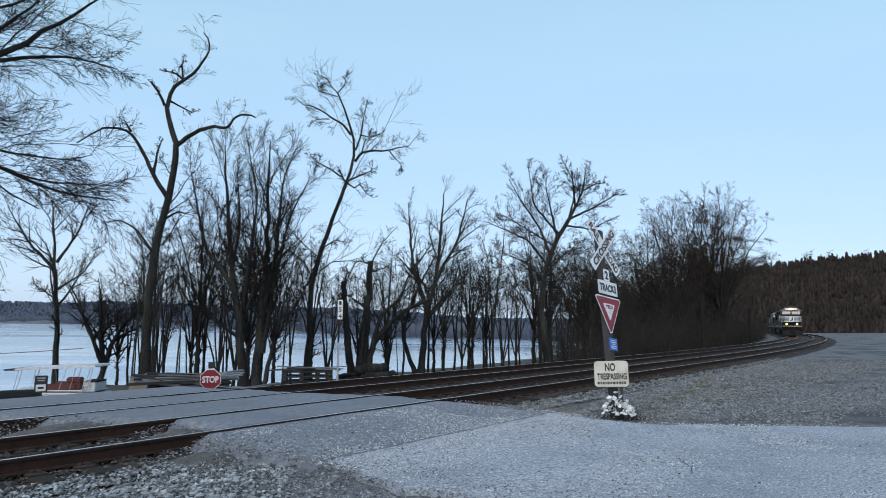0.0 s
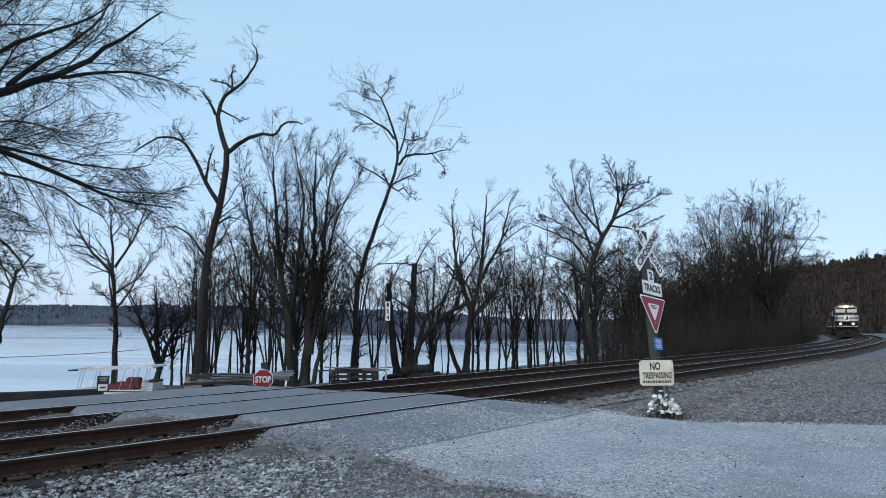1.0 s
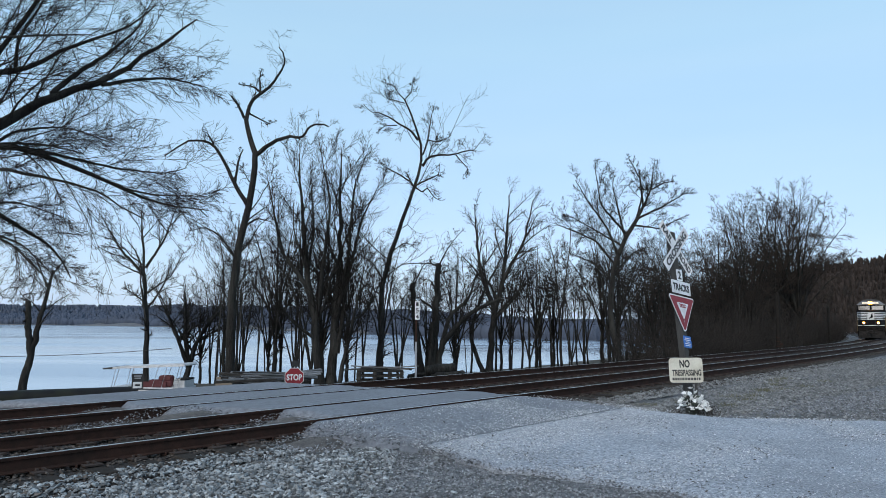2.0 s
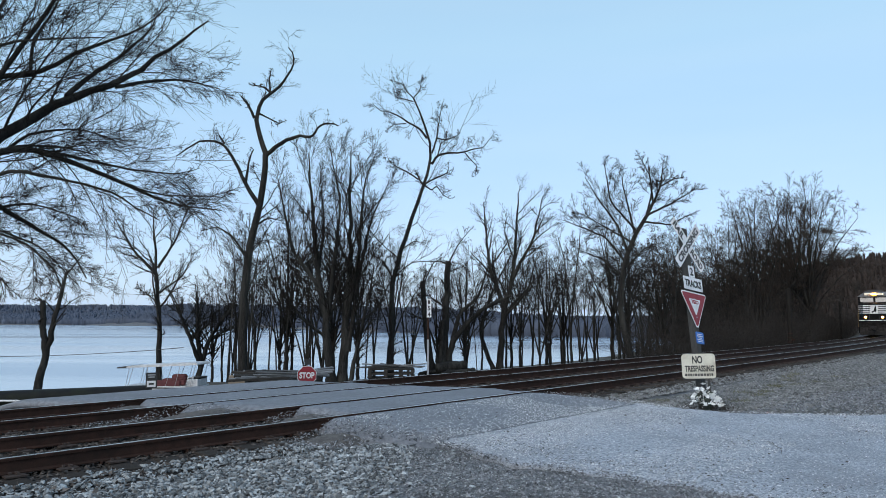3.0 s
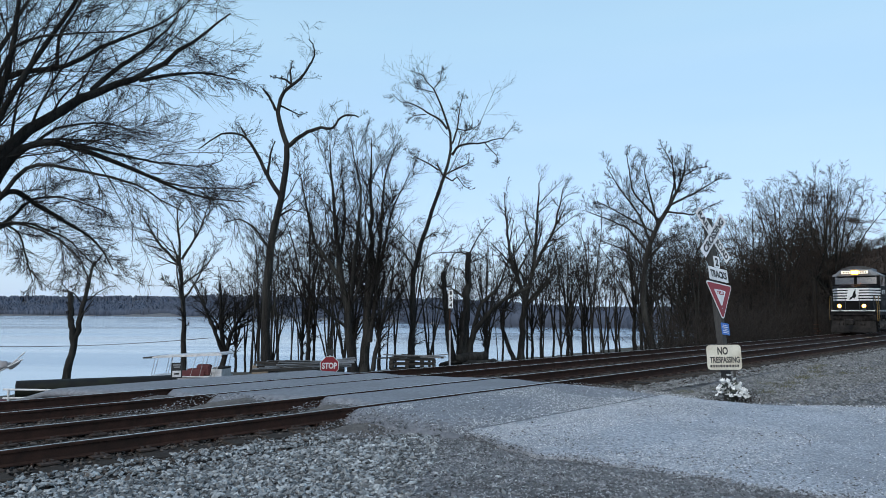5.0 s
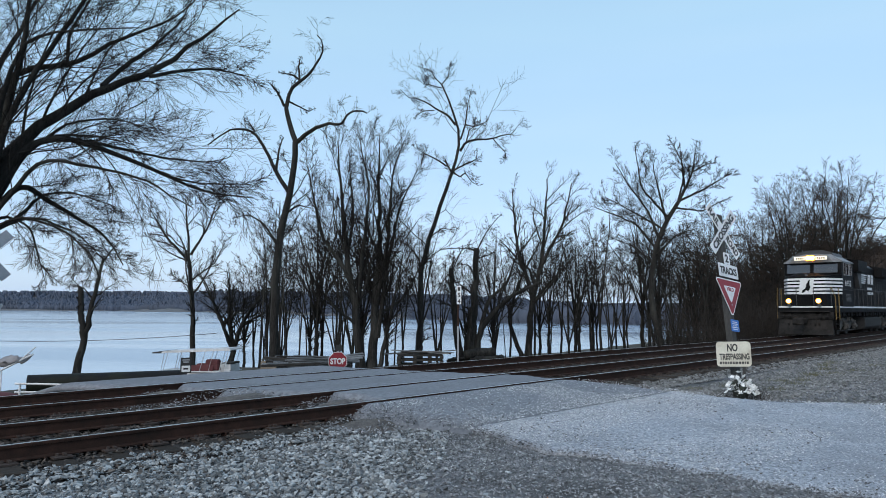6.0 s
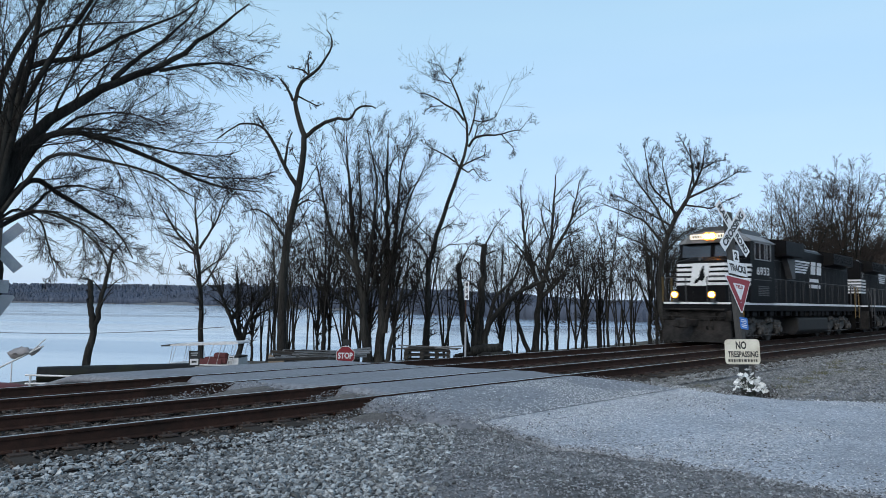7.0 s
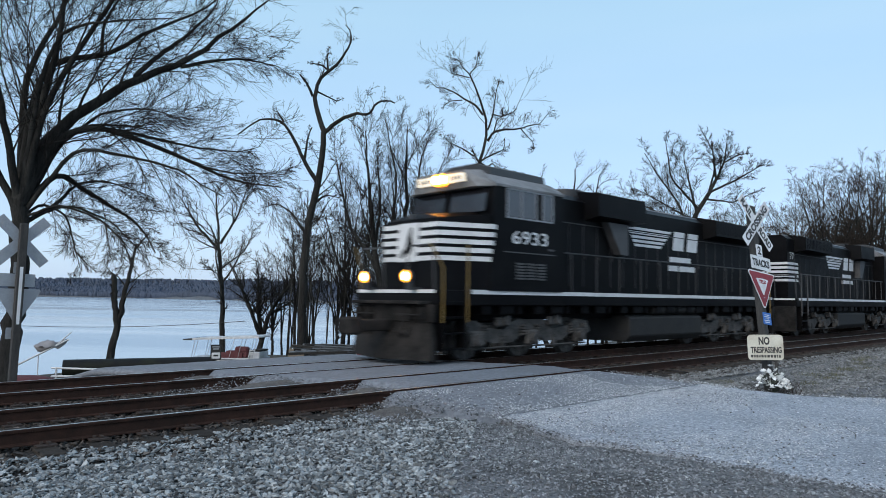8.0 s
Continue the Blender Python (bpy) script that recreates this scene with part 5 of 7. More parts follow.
def locomotive(lead, label, flip=False):
    root = new("locomotive")
    tagged(root, label, "locomotive", "coupled diesel locomotives")

    def at(b):
        return 25.0 - b if flip else b

    bm = bmesh.new()  # deck and sill
    lbox(bm, 1.5, -1.5, 1.34, 20.55, 1.5, 1.70, 0.02)
    lbox(bm, 2.2, -0.7, 0.95, 19.6, 0.7, 1.34)
    for k in range(26):
        b = 2.4 + k * 0.68
        for sd in (-1, 1):
            lbox(bm, b, sd * 1.2, 1.12, b + 0.12 + 0.2 * (k % 3), sd * 1.42, 1.345, 0.02)
    part("underframe", bm, M_BLACKPAINT, root)
    for sd in (-1, 1):
        bm = bmesh.new()
        lbox(bm, 2.62, sd * 1.5, 1.61, 20.3, sd * 1.512, 1.715)
        part("sill_stripe", bm, M_WHITE, root, "white sill stripe")
    for b in (1.5, 20.55):
        bm = bmesh.new()
        lbox(bm, b - 0.012 if b < 5 else b, -1.42, 1.62, b if b < 5 else b + 0.012, 1.42, 1.70)
        part("end_stripe", bm, M_WHITE, root, "white end sill stripe")
    # plow, coupler and end gear at both ends
    for end in (0, 1):
        bm = bmesh.new()
        def e(b):
            return b if not end else 21.7 - b
        lo = [(e(1.55), -1.46), (e(1.36), -1.46), (e(0.92), 0), (e(1.36), 1.46), (e(1.55), 1.46)]
        hi = [(e(1.55), -1.38), (e(1.46), -1.38), (e(1.24), 0), (e(1.46), 1.38), (e(1.55), 1.38)]
        if not end:
            wedge(bm, lo, hi, 0.10, [0.98, 0.98, 0.66, 0.98, 0.98])
            lbox(bm, 1.40, -1.46, 0.95, 1.54, 1.46, 1.36, 0.02)
            for y in (-1.15, -0.8, 0.8, 1.15):
                lbox(bm, 1.28, y - 0.09, 1.0, 1.42, y + 0.09, 1.3, 0.03)
            lbox(bm, 1.14, -1.3, 1.36, 1.52, 1.3, 1.44, 0.015)
            lrod(bm, (1.2, -1.3, 1.12), (1.2, -0.4, 1.12), 0.022, 7)
            lrod(bm, (1.2, 0.4, 1.12), (1.2, 1.3, 1.12), 0.022, 7)
        else:
            lbox(bm, 20.5, -1.46, 0.25, 20.62, 1.46, 1.36, 0.02)
        part("plow", bm, M_PLOW, root, "scuffed grey snow plow")
        bm = bmesh.new()
        lbox(bm, e(0.35), -0.14, 0.72, e(1.52), 0.14, 1.0, 0.03)
        lbox(bm, e(0.05), -0.2, 0.66, e(0.42), 0.2, 1.06, 0.05)
        lbox(bm, e(0.0), 0.03, 0.68, e(0.16), 0.26, 1.04, 0.05)
        for y in (-0.75, -0.55, 0.55, 0.8):
            lrod(bm, (e(1.5), y, 1.2), (e(1.24), y * 1.02, 0.62), 0.035, 7)
            lrod(bm, (e(1.24), y * 1.02, 0.62), (e(1.1), y * 1.05, 0.75), 0.03, 7)
        part("coupler", bm, M_PLOW, root)
        for y0, y1 in ((-1.35, -0.45), (0.45, 1.35)):
            bm = bmesh.new()
            for y in (y0, y1):
                lrod(bm, (e(1.56), y, 1.7), (e(1.5), y, 2.72), 0.022, 6)
            lrod(bm, (e(1.5), y0, 2.72), (e(1.5), y1, 2.72), 0.022, 6)
            part("end_handrail", bm, M_LOUVRE, root)
        for sd in (-1, 1):
            bm = bmesh.new()
            for k in range(4):
                b0, b1 = sorted((e(1.72), e(2.37)))
                lbox(bm, b0, sd * 1.22, 0.32 + k * 0.36, b1, sd * 1.52, 0.36 + k * 0.36, 0.006)
            for b in (e(1.69), e(2.4)):
                lbox(bm, b - 0.02, sd * 1.2, 0.3, b + 0.02, sd * 1.52, 1.68)
            part("step_well", bm, M_BLACKPAINT, root)
            for b in (e(1.66), e(2.46)):
                bm = bmesh.new()
                lrod(bm, (b, sd * 1.53, 0.95), (b, sd * 1.53, 2.2), 0.024, 7)
                lrod(bm, (b, sd * 1.53, 2.2), (b - (0.3 if b < 11 else -0.3) * (1 if b == e(1.66) else 0), sd * (1.4 if b == e(1.66) else 1.53), 2.75), 0.024, 7)
                part("step_handrail", bm, M_YELLOW if lead else M_DUCT, root, "yellow grab rails at the steps" if lead else "")
    # nose
    bm = bmesh.new()
    wedge(bm, NOSE, [(1.98, -1.0), (1.98, 1.0), (3.25, 1.53), (3.25, -1.53)], 1.70, [3.42, 3.42, 3.55, 3.55])
    wedge(bm, [(1.985, -0.99), (1.985, 0.99), (3.25, 1.52), (3.25, -1.52)], [(2.15, -0.35), (2.15, 0.35), (3.3, 0.9), (3.3, -0.9)], 3.42, [3.56, 3.56, 3.68, 3.68])
    nose = part("nose", bm, M_BLACKPAINT, root)
    if lead:
        for k in range(5):
            z = 2.40 + k * 0.2
            f = (z - 1.7) / 1.75
            bx, by = 1.9 + 0.08 * f, 1.05 - 0.05 * f
            bm = bmesh.new()
            along_wall(bm, (bx - 0.006, by), (bx - 0.006, -by), z, z + 0.115, 0.006)
            for sd in (-1, 1):
                a, b = (bx, sd * by), (3.2 + 0.05 * f, sd * 1.53)
                along_wall(bm, b, a, z, z + 0.115, 0.012) if sd > 0 else along_wall(bm, a, b, z, z + 0.115, 0.012)
                lbox(bm, 3.2, sd * 1.556, z, 3.22 + 0.05 * k, sd * 1.562, z + 0.115)
            part("nose_stripe", bm, M_WHITE, nose, "white nose stripe")
        bm = bmesh.new()  # emblem: a plain white field with a dark plain shape
        prism(bm, [(0.42, 2.38), (-0.30, 2.38), (-0.42, 3.32), (0.30, 3.32)], "x", 1.93 - HALF - 0.05, 1.93 - HALF)
        part("emblem_field", bm, M_WHITE, nose, "white emblem field")
        bm = bmesh.new()
        prism(bm, [(0.26, 2.46), (0.2, 2.62), (0.05, 2.72), (-0.02, 2.98), (-0.14, 3.2), (-0.2, 3.22), (-0.18, 3.0), (-0.22, 2.75), (-0.1, 2.55), (0.0, 2.62), (0.12, 2.5)], "x", 1.93 - HALF - 0.058, 1.93 - HALF - 0.046)
        part("emblem_shape", bm, M_BLACKPAINT, nose)
    bm = bmesh.new()
    lbox(bm, 1.9, -0.32, 1.75, 1.93, 0.32, 2.35, 0.02)
    part("nose_door", bm, M_BLACKPAINT, nose)
    bm = bmesh.new()
    lbox(bm, 1.93, -0.06, 3.44, 2.06, 0.06, 3.56, 0.01)
    part("nose_bell", bm, M_DUCT, nose)
    # cab
    bm = bmesh.new()
    wedge(bm, [(3.2, -1.545), (3.2, 1.545), (6.1, 1.545), (6.1, -1.545)], [(3.35, -1.545), (3.35, 1.545), (6.1, 1.545), (6.1, -1.545)], 1.70, 4.28)
    cab = part("cab", bm, M_BLACKPAINT, root)
    bm = bmesh.new()
    prism(bm, [(-1.58, 4.28), (1.58, 4.28), (1.58, 4.34), (1.05, 4.66), (0.4, 4.80), (-0.4, 4.80), (-1.05, 4.66), (-1.58, 4.34)], "x", 3.35 - HALF, 6.15 - HALF)
    lbox(bm, 4.3, -0.55, 4.78, 5.5, 0.55, 4.88, 0.03)
    part("roof", bm, M_ROOF, cab, "dusty grey cab roof")
    bm = bmesh.new()
    prism(bm, [(-1.05, 4.655), (1.05, 4.655), (1.0, 4.86), (0.5, 5.02), (-0.5, 5.02), (-1.0, 4.86)], "x", 3.75 - HALF, 5.95 - HALF)
    unit_box = part("roof_unit", bm, M_LOUVRE, root, "dark cooling unit on the cab roof")
    for k in range(6):
        bm = bmesh.new()
        lbox(bm, 3.9 + k * 0.34, -0.5, 5.01, 4.0 + k * 0.34, 0.5, 5.045, 0.01)
        part("rib", bm, M_LOUVRE, unit_box)
    bm = bmesh.new()
    wedge(bm, [(3.05, -1.2), (3.05, 1.2), (3.4, 1.58), (3.4, -1.58)], [(2.95, -0.85), (2.95, 0.85), (3.4, 1.05), (3.4, -1.05)], 4.27, [4.70, 4.70, 4.74, 4.74])
    brow = part("brow", bm, M_ROOF, cab, "grey brow over the windscreen")
    for sd in (-1, 1):
        bm = bmesh.new()
        lbox(bm, 2.955, sd * 0.24, 4.42, 3.02, sd * 0.88, 4.64, 0.008)
        part("number_board", bm, M_NUMBERBOARD if lead else M_ROOF, brow, "lit number board" if lead else "")
        bm = bmesh.new()
        for k in range(4):
            lbox(bm, 2.95, sd * (0.36 + k * 0.115), 4.48, 2.957, sd * (0.42 + k * 0.115), 4.58)
        part("number_bars", bm, M_LOUVRE, brow)
        bm = bmesh.new()
        lrod(bm, (2.99, sd * 0.115, 4.53), (2.90, sd * 0.115, 4.53), 0.105, 18)
        part("headlight", bm, M_HEADLIGHT if lead else M_GLASS_DARK, brow, "glowing headlight" if lead else "")
        if lead:
            # added disc wider than the lens, glowing as the headlight's halo
            bm = bmesh.new()
            lrod(bm, (2.985, sd * 0.115, 4.53), (2.945, sd * 0.115, 4.53), 0.17, 20)
            part("reflector", bm, M_HALO, brow, "orange glowing disc added as the lamp's halo")
        bm = bmesh.new()  # windscreen pane
        wedge(bm, [(3.185, sd * 0.10), (3.195, sd * 0.1), (3.195, sd * 1.36), (3.185, sd * 1.36)], [(3.30, sd * 0.10), (3.31, sd * 0.1), (3.31, sd * 1.36), (3.30, sd * 1.36)], 3.66, 4.22)
        part("windscreen", bm, M_CABGLASS, cab, "dusk-tinted windscreen")
        bm = bmesh.new()
        lbox(bm, 3.78, sd * 1.546, 3.52, 5.66, sd * 1.56, 3.56)
        lbox(bm, 3.78, sd * 1.546, 4.24, 5.66, sd * 1.56, 4.28)
        for b in (3.78, 4.34, 4.92, 5.20, 5.62):
            lbox(bm, b, sd * 1.546, 3.56, b + 0.045, sd * 1.565, 4.24)
        part("window_frame", bm, M_SILVER, cab, "silver side window frame")
        for b0, b1 in ((3.83, 4.33), (4.39, 4.91), (5.25, 5.61)):
            bm = bmesh.new()
            lbox(bm, b0, sd * 1.546, 3.57, b1, sd * 1.552, 4.23)
            part("pane", bm, M_CABGLASS, cab)
        bm = bmesh.new()
        for c in range(3):
            for k in range(6):
                lbox(bm, 4.15 + c * 0.42, sd * 1.546, 2.0 + k * 0.075, 4.5 + c * 0.42, sd * 1.562, 2.045 + k * 0.075)
        part("louvre", bm, M_DUCT, cab)
        bm = bmesh.new()
        lbox(bm, 3.7, sd * 1.546, 2.66, 5.75, sd * 1.56, 2.69)
        lbox(bm, 5.45, sd * 1.55, 2.78, 5.7, sd * 1.562, 2.83)
        part("cab_trim", bm, M_DUCT, cab)
        if lead:
            lettering("road_number", "6933", 0.34, M_WHITE, facing((4.72 - HALF, sd * 1.55, 3.06), (1, 0, 0) if sd < 0 else (-1, 0, 0), (0, 0, 1)), cab, 1.42, bold=0.012)
        bm = bmesh.new()
        lrod(bm, (1.18, sd * 0.78, 2.0), (1.3, sd * 0.78, 2.0), 0.14, 14)
        lbox(bm, 1.24, sd * 0.70, 1.74, 1.34, sd * 0.86, 1.92)
        lbox(bm, 1.24, sd * 0.70, 1.69, 1.62, sd * 0.86, 1.745)
        lamp = part("ditch_light_housing", bm, M_LOUVRE, root)
        bm = bmesh.new()
        lrod(bm, (1.165, sd * 0.78, 2.0), (1.182, sd * 0.78, 2.0), 0.10, 16)
        if lead:
            # the same glowing halo disc round the ditch light
            ring = bmesh.new()
            lrod(ring, (1.172, sd * 0.78, 2.0), (1.19, sd * 0.78, 2.0), 0.15, 20)
            part("reflector", ring, M_HALO, lamp, "orange glowing disc added as the lamp's halo")
        part("ditch_light", bm, M_DITCH if lead else M_GLASS_DARK, lamp, "glowing ditch light" if lead else "")
    # hood
    bm = bmesh.new()
    prism(bm, [(-0.98, 1.70), (0.98, 1.70), (0.98, 4.38), (0.72, 4.56), (-0.72, 4.56), (-0.98, 4.38)], "x", 6.1 - HALF, 20.05 - HALF)
    hood = part("hood", bm, M_BLACKPAINT, root)
    for sd in (-1, 1):
        bm = bmesh.new()
        prism(bm, [(sd * 0.95, 3.85), (sd * 1.5, 3.95), (sd * 1.5, 4.62), (sd * 0.7, 4.74)], "x", 7.9 - HALF, 10.5 - HALF)
        part("blower_duct", bm, M_BLACKPAINT, hood)
        bm = bmesh.new()
        prism(bm, [(sd * 0.95, 3.78), (sd * 1.5, 3.9), (sd * 1.5, 4.46), (sd * 0.7, 4.64)], "x", 15.4 - HALF, 19.2 - HALF)
        for k in range(18):
            lbox(bm, 15.55 + k * 0.2, sd * 1.5, 3.98, 15.61 + k * 0.2, sd * 1.512, 4.4)
        part("radiator", bm, M_BLACKPAINT, hood)
        bm = bmesh.new()
        prism(bm, [(8.75 - HALF, 3.85), (9.85 - HALF, 3.85), (9.85 - HALF, 2.9), (9.45 - HALF, 2.9)], "y", sd * 0.985, sd * 1.25)
        part("intake_duct", bm, M_DUCT, hood, "faded grey intake duct")
        bm = bmesh.new()
        for k in range(19):
            b = 6.4 + k * 0.71
            lbox(bm, b, sd * 0.98, 1.9, b + 0.025, sd * 0.992, 3.7)
            lbox(bm, b + 0.08, sd * 0.98, 2.7, b + 0.1, sd * 1.01, 2.84)
        lbox(bm, 6.2, sd * 0.98, 3.70, 19.9, sd * 0.995, 3.73)
        part("hood_door_seam", bm, M_LOUVRE, hood)
        bm = bmesh.new()
        lbox(bm, 10.2, sd * 0.69, 4.55, 19.9, sd * 0.73, 4.585)
        part("roof_edge", bm, M_SILVER, hood, "pale roof edge strip")
        # slanted white bars and two plain blocks in place of the emblem
        yy = sd * 0.986
        y2 = sd * 0.994
        for k in range(5):
            z = 3.26 + k * 0.135
            c0, c1 = 10.3, 12.3 + 0.16 * k
            bm = bmesh.new()
            prism(bm, [(at(b) - HALF, h) for b, h in ((c0 + 0.36 - 0.09 * k, z), (c1, z), (c1 + 0.1, z + 0.085), (c0 + 0.32 - 0.09 * k, z + 0.085))], "y", yy, y2)
            part("speed_bar", bm, M_WHITE, hood, "white slanted bar")
        for c in (13.1, 14.1):
            bm = bmesh.new()
            prism(bm, [(at(c + d) - HALF, h) for d, h in ((0, 3.26), (0.74, 3.26), (0.88, 3.92), (0.14, 3.92))], "y", yy, y2)
            part("emblem_block", bm, M_WHITE, hood, "plain white emblem block")
        for c0, c1, z in ((12.9, 14.4, 2.84), (12.8, 14.7, 2.54)):
            bm = bmesh.new()
            lbox(bm, at(c0), yy, z, at(c1), y2, z + 0.19)
            part("name_bar", bm, M_WHITE, hood, "white bar where a name stands")
        bm = bmesh.new()  # walkway handrail
        for k in range(12):
            b = 6.6 + k * 1.2
            lrod(bm, (b, sd * 1.47, 1.7), (b, sd * 1.47, 2.78), 0.02, 6)
        lrod(bm, (6.3, sd * 1.47, 2.78), (19.9, sd * 1.47, 2.78), 0.02, 6)
        part("walkway_handrail", bm, M_LOUVRE if lead else M_DUCT, root)
        bm = bmesh.new()
        lrod(bm, (11.2, sd * 1.2, 1.24), (14.2, sd * 1.2, 1.24), 0.17, 16)
        part("air_reservoir", bm, M_TANK, root)
    bm = bmesh.new()
    for b in (15.2, 16.5, 17.8, 8.2, 9.4):
        lrod(bm, (b, 0, 4.5), (b, 0, 4.68 if b > 12 else 4.84), 0.58, 24)
    lbox(bm, 11.6, -0.3, 4.5, 12.6, 0.3, 4.72, 0.03)
    for b in (10.6, 13.4):
        lbox(bm, b, -0.5, 4.5, b + 0.7, 0.5, 4.64, 0.04)
    part("roof_fans", bm, M_LOUVRE, hood)
    bm = bmesh.new()
    for b, h in ((5.9, 4.98), (4.0, 4.92)):
        lrod(bm, (b, 0.3, 4.7), (b, 0.3, h), 0.02, 6)
    lbox(bm, 5.6, -0.35, 4.78, 6.0, -0.1, 4.94, 0.03)
    part("antenna", bm, M_LOUVRE, cab)
    if not lead:
        for k in range(5):
            bm = bmesh.new()
            z = 2.46 + k * 0.19
            for sd in (-1, 1):
                lbox(bm, 18.75, sd * 0.982, z, 20.05, sd * 0.992, z + 0.11)
            lbox(bm, 20.052, -0.98, z, 20.06, 0.98, z + 0.11)
            part("hood_stripe", bm, M_WHITE, hood, "white hood-end stripe")
        for sd in (-1, 1):
            lettering("road_number", "77", 0.3, M_WHITE, facing((19.5 - HALF, sd * 0.986, 3.62), (1, 0, 0) if sd < 0 else (-1, 0, 0), (0, 0, 1)), hood, 0.5, bold=0.012)
    # fuel tank and trucks
    bm = bmesh.new()
    prism(bm, [(-1.38, 0.42), (-1.2, 0.24), (1.2, 0.24), (1.38, 0.42), (1.38, 0.98), (1.2, 1.06), (-1.2, 1.06), (-1.38, 0.98)], "x", 9.7 - HALF, 14.4 - HALF)
    bmesh.ops.bevel(bm, geom=bm.edges[:], offset=0.03, segments=1, affect="EDGES")
    part("fuel_tank", bm, M_TANK, root, "dusty grey fuel tank")
    for mid in (5.15, 16.55):
        bm = bmesh.new()
        for sd in (-1, 1):
            sideframe(bm, mid, sd)
        lbox(bm, mid - 2.3, -0.9, 0.5, mid + 2.3, 0.9, 0.9, 0.05)
        part("truck_frame", bm, M_GRIME, root, "dusty cast truck frame")
    wheels = [shared("wheelset", WHEELSET, root, Matrix.Translation((b - HALF, 0, 0.508))) for b in AXLES]
    return root, wheels


LEAD = locomotive(True, "black locomotive with white nose stripes and glowing headlights")
SECOND = locomotive(False, "black locomotive running hood first behind the leader", True)
THIRD = locomotive(False, "black locomotive at the tail of the coupled set")

# place of the leader's headlight along the line, second by second
TRAVEL = ((-1.0, 139.8), (0.0, 124.6), (3.5, 72.1), (4.5, 57.4), (6.0, 35.3), (6.5, 27.8), (7.0, 19.85), (7.5, 11.4), (8.0, 2.78), (8.5, -5.9))


def travel(t):
    k = max(i for i in range(1, len(TRAVEL) - 1) if TRAVEL[i][0] <= t + 1e-9 or i == 1)
    k = min(k, len(TRAVEL) - 3)
    (ta, a), (tb, b), (tc, c), (td, d) = TRAVEL[k - 1:k + 3]
    q = (t - tb) / (tc - tb)
    m0, m1 = (c - a) / (tc - ta) * (tc - tb), (d - b) / (td - tb) * (tc - tb)
    return (2 * q ** 3 - 3 * q * q + 1) * b + (q ** 3 - 2 * q * q + q) * m0 + (-2 * q ** 3 + 3 * q * q) * c + (q ** 3 - q * q) * m1


def train_rows(shift, back):
    rows = []
    for i in range(81):
        t = i * 0.1
        s = travel(t) - 2.93 + HALF + shift
        p = on_track(s, FAR_MID, FAR_Z)
        rows.append((t, pose(p.x, p.y, p.z, 0, 0, math.degrees(along(s)) + (180 if back else 0))))
    return rows


def wheel_rows(b, back):
    rows = []
    for i in range(241):
        t = i / 30
        a = math.degrees((travel(t) - travel(0)) / 0.508) * (1 if not back else -1)
        rows.append((t, Matrix.Translation((b - HALF, 0, 0.508)) @ Matrix.Rotation(radians(a % 360), 4, "Y")))
    return rows
# ---- signs ----
M_POST = surface("weathered_sign_post", (0.022, 0.021, 0.020), (0.07, 0.066, 0.062), 5, 0.85, 0, 0.4, 30, stretch=(3, 3, 0.7))
M_SIGNWHITE = surface("sign_white_sheeting", (0.66, 0.67, 0.68), (0.80, 0.81, 0.82), 4, 0.45, 0, 0.03, 30, (0.42, 0.40, 0.36), 2.5, 0.4)
M_SIGNRED = surface("sign_red_sheeting", (0.22, 0.012, 0.02), (0.30, 0.02, 0.03), 4, 0.45, 0, 0.03, 30, (0.14, 0.012, 0.018), 2, 0.4)
M_SIGNBLUE = surface("sign_blue_sheeting", (0.02, 0.12, 0.42), (0.03, 0.17, 0.55), 4, 0.45, 0, 0.03, 30)
M_SIGNBLACK = surface("sign_black_lettering", (0.010, 0.010, 0.011), (0.03, 0.03, 0.03), 6, 0.6, 0, 0, 30)
M_DARKPOLE = surface("creosoted_timber", (0.010, 0.009, 0.008), (0.03, 0.026, 0.023), 5, 0.9, 0, 0.5, 26, stretch=(3, 3, 0.6), spec=0.1)
M_CREAM = surface("weathered_cream_sign_paint", (0.46, 0.43, 0.35), (0.68, 0.65, 0.55), 3, 0.6, 0, 0.05, 30, (0.30, 0.24, 0.16), 1.8, 0.45)
M_ALU = surface("bare_sign_aluminium", (0.30, 0.31, 0.33), (0.45, 0.46, 0.48), 5, 0.5, 0.5, 0.05, 40)
M_PETAL = surface("white_silk_petals", (0.62, 0.62, 0.60), (0.82, 0.82, 0.80), 9, 0.7, 0, 0.05, 40, per_island=0.12)
M_LEAF = surface("dark_green_leaves", (0.016, 0.022, 0.015), (0.035, 0.045, 0.03), 9, 0.6, 0, 0.05, 40, per_island=0.3)


def plate(outline, thick=0.004):
    bm = bmesh.new()
    prism(bm, outline, "y", -thick, 0)
    return bm


def rect(w, h, r=0.0, cx=0.0, cz=0.0):
    if not r:
        return [(cx - w / 2, cz - h / 2), (cx + w / 2, cz - h / 2), (cx + w / 2, cz + h / 2), (cx - w / 2, cz + h / 2)]
    out = []
    for sx, sz, a0 in ((1, -1, -90), (1, 1, 0), (-1, 1, 90), (-1, -1, 180)):
        for k in range(5):
            a = radians(a0 + k * 22.5)
            out.append((cx + sx * (w / 2 - r) + r * math.cos(a), cz + sz * (h / 2 - r) + r * math.sin(a)))
    return out


def turned(outline, deg):
    c, s = math.cos(radians(deg)), math.sin(radians(deg))
    return [(x * c - z * s, x * s + z * c) for x, z in outline]


FRONT = ((1, 0, 0), (0, 0, 1))


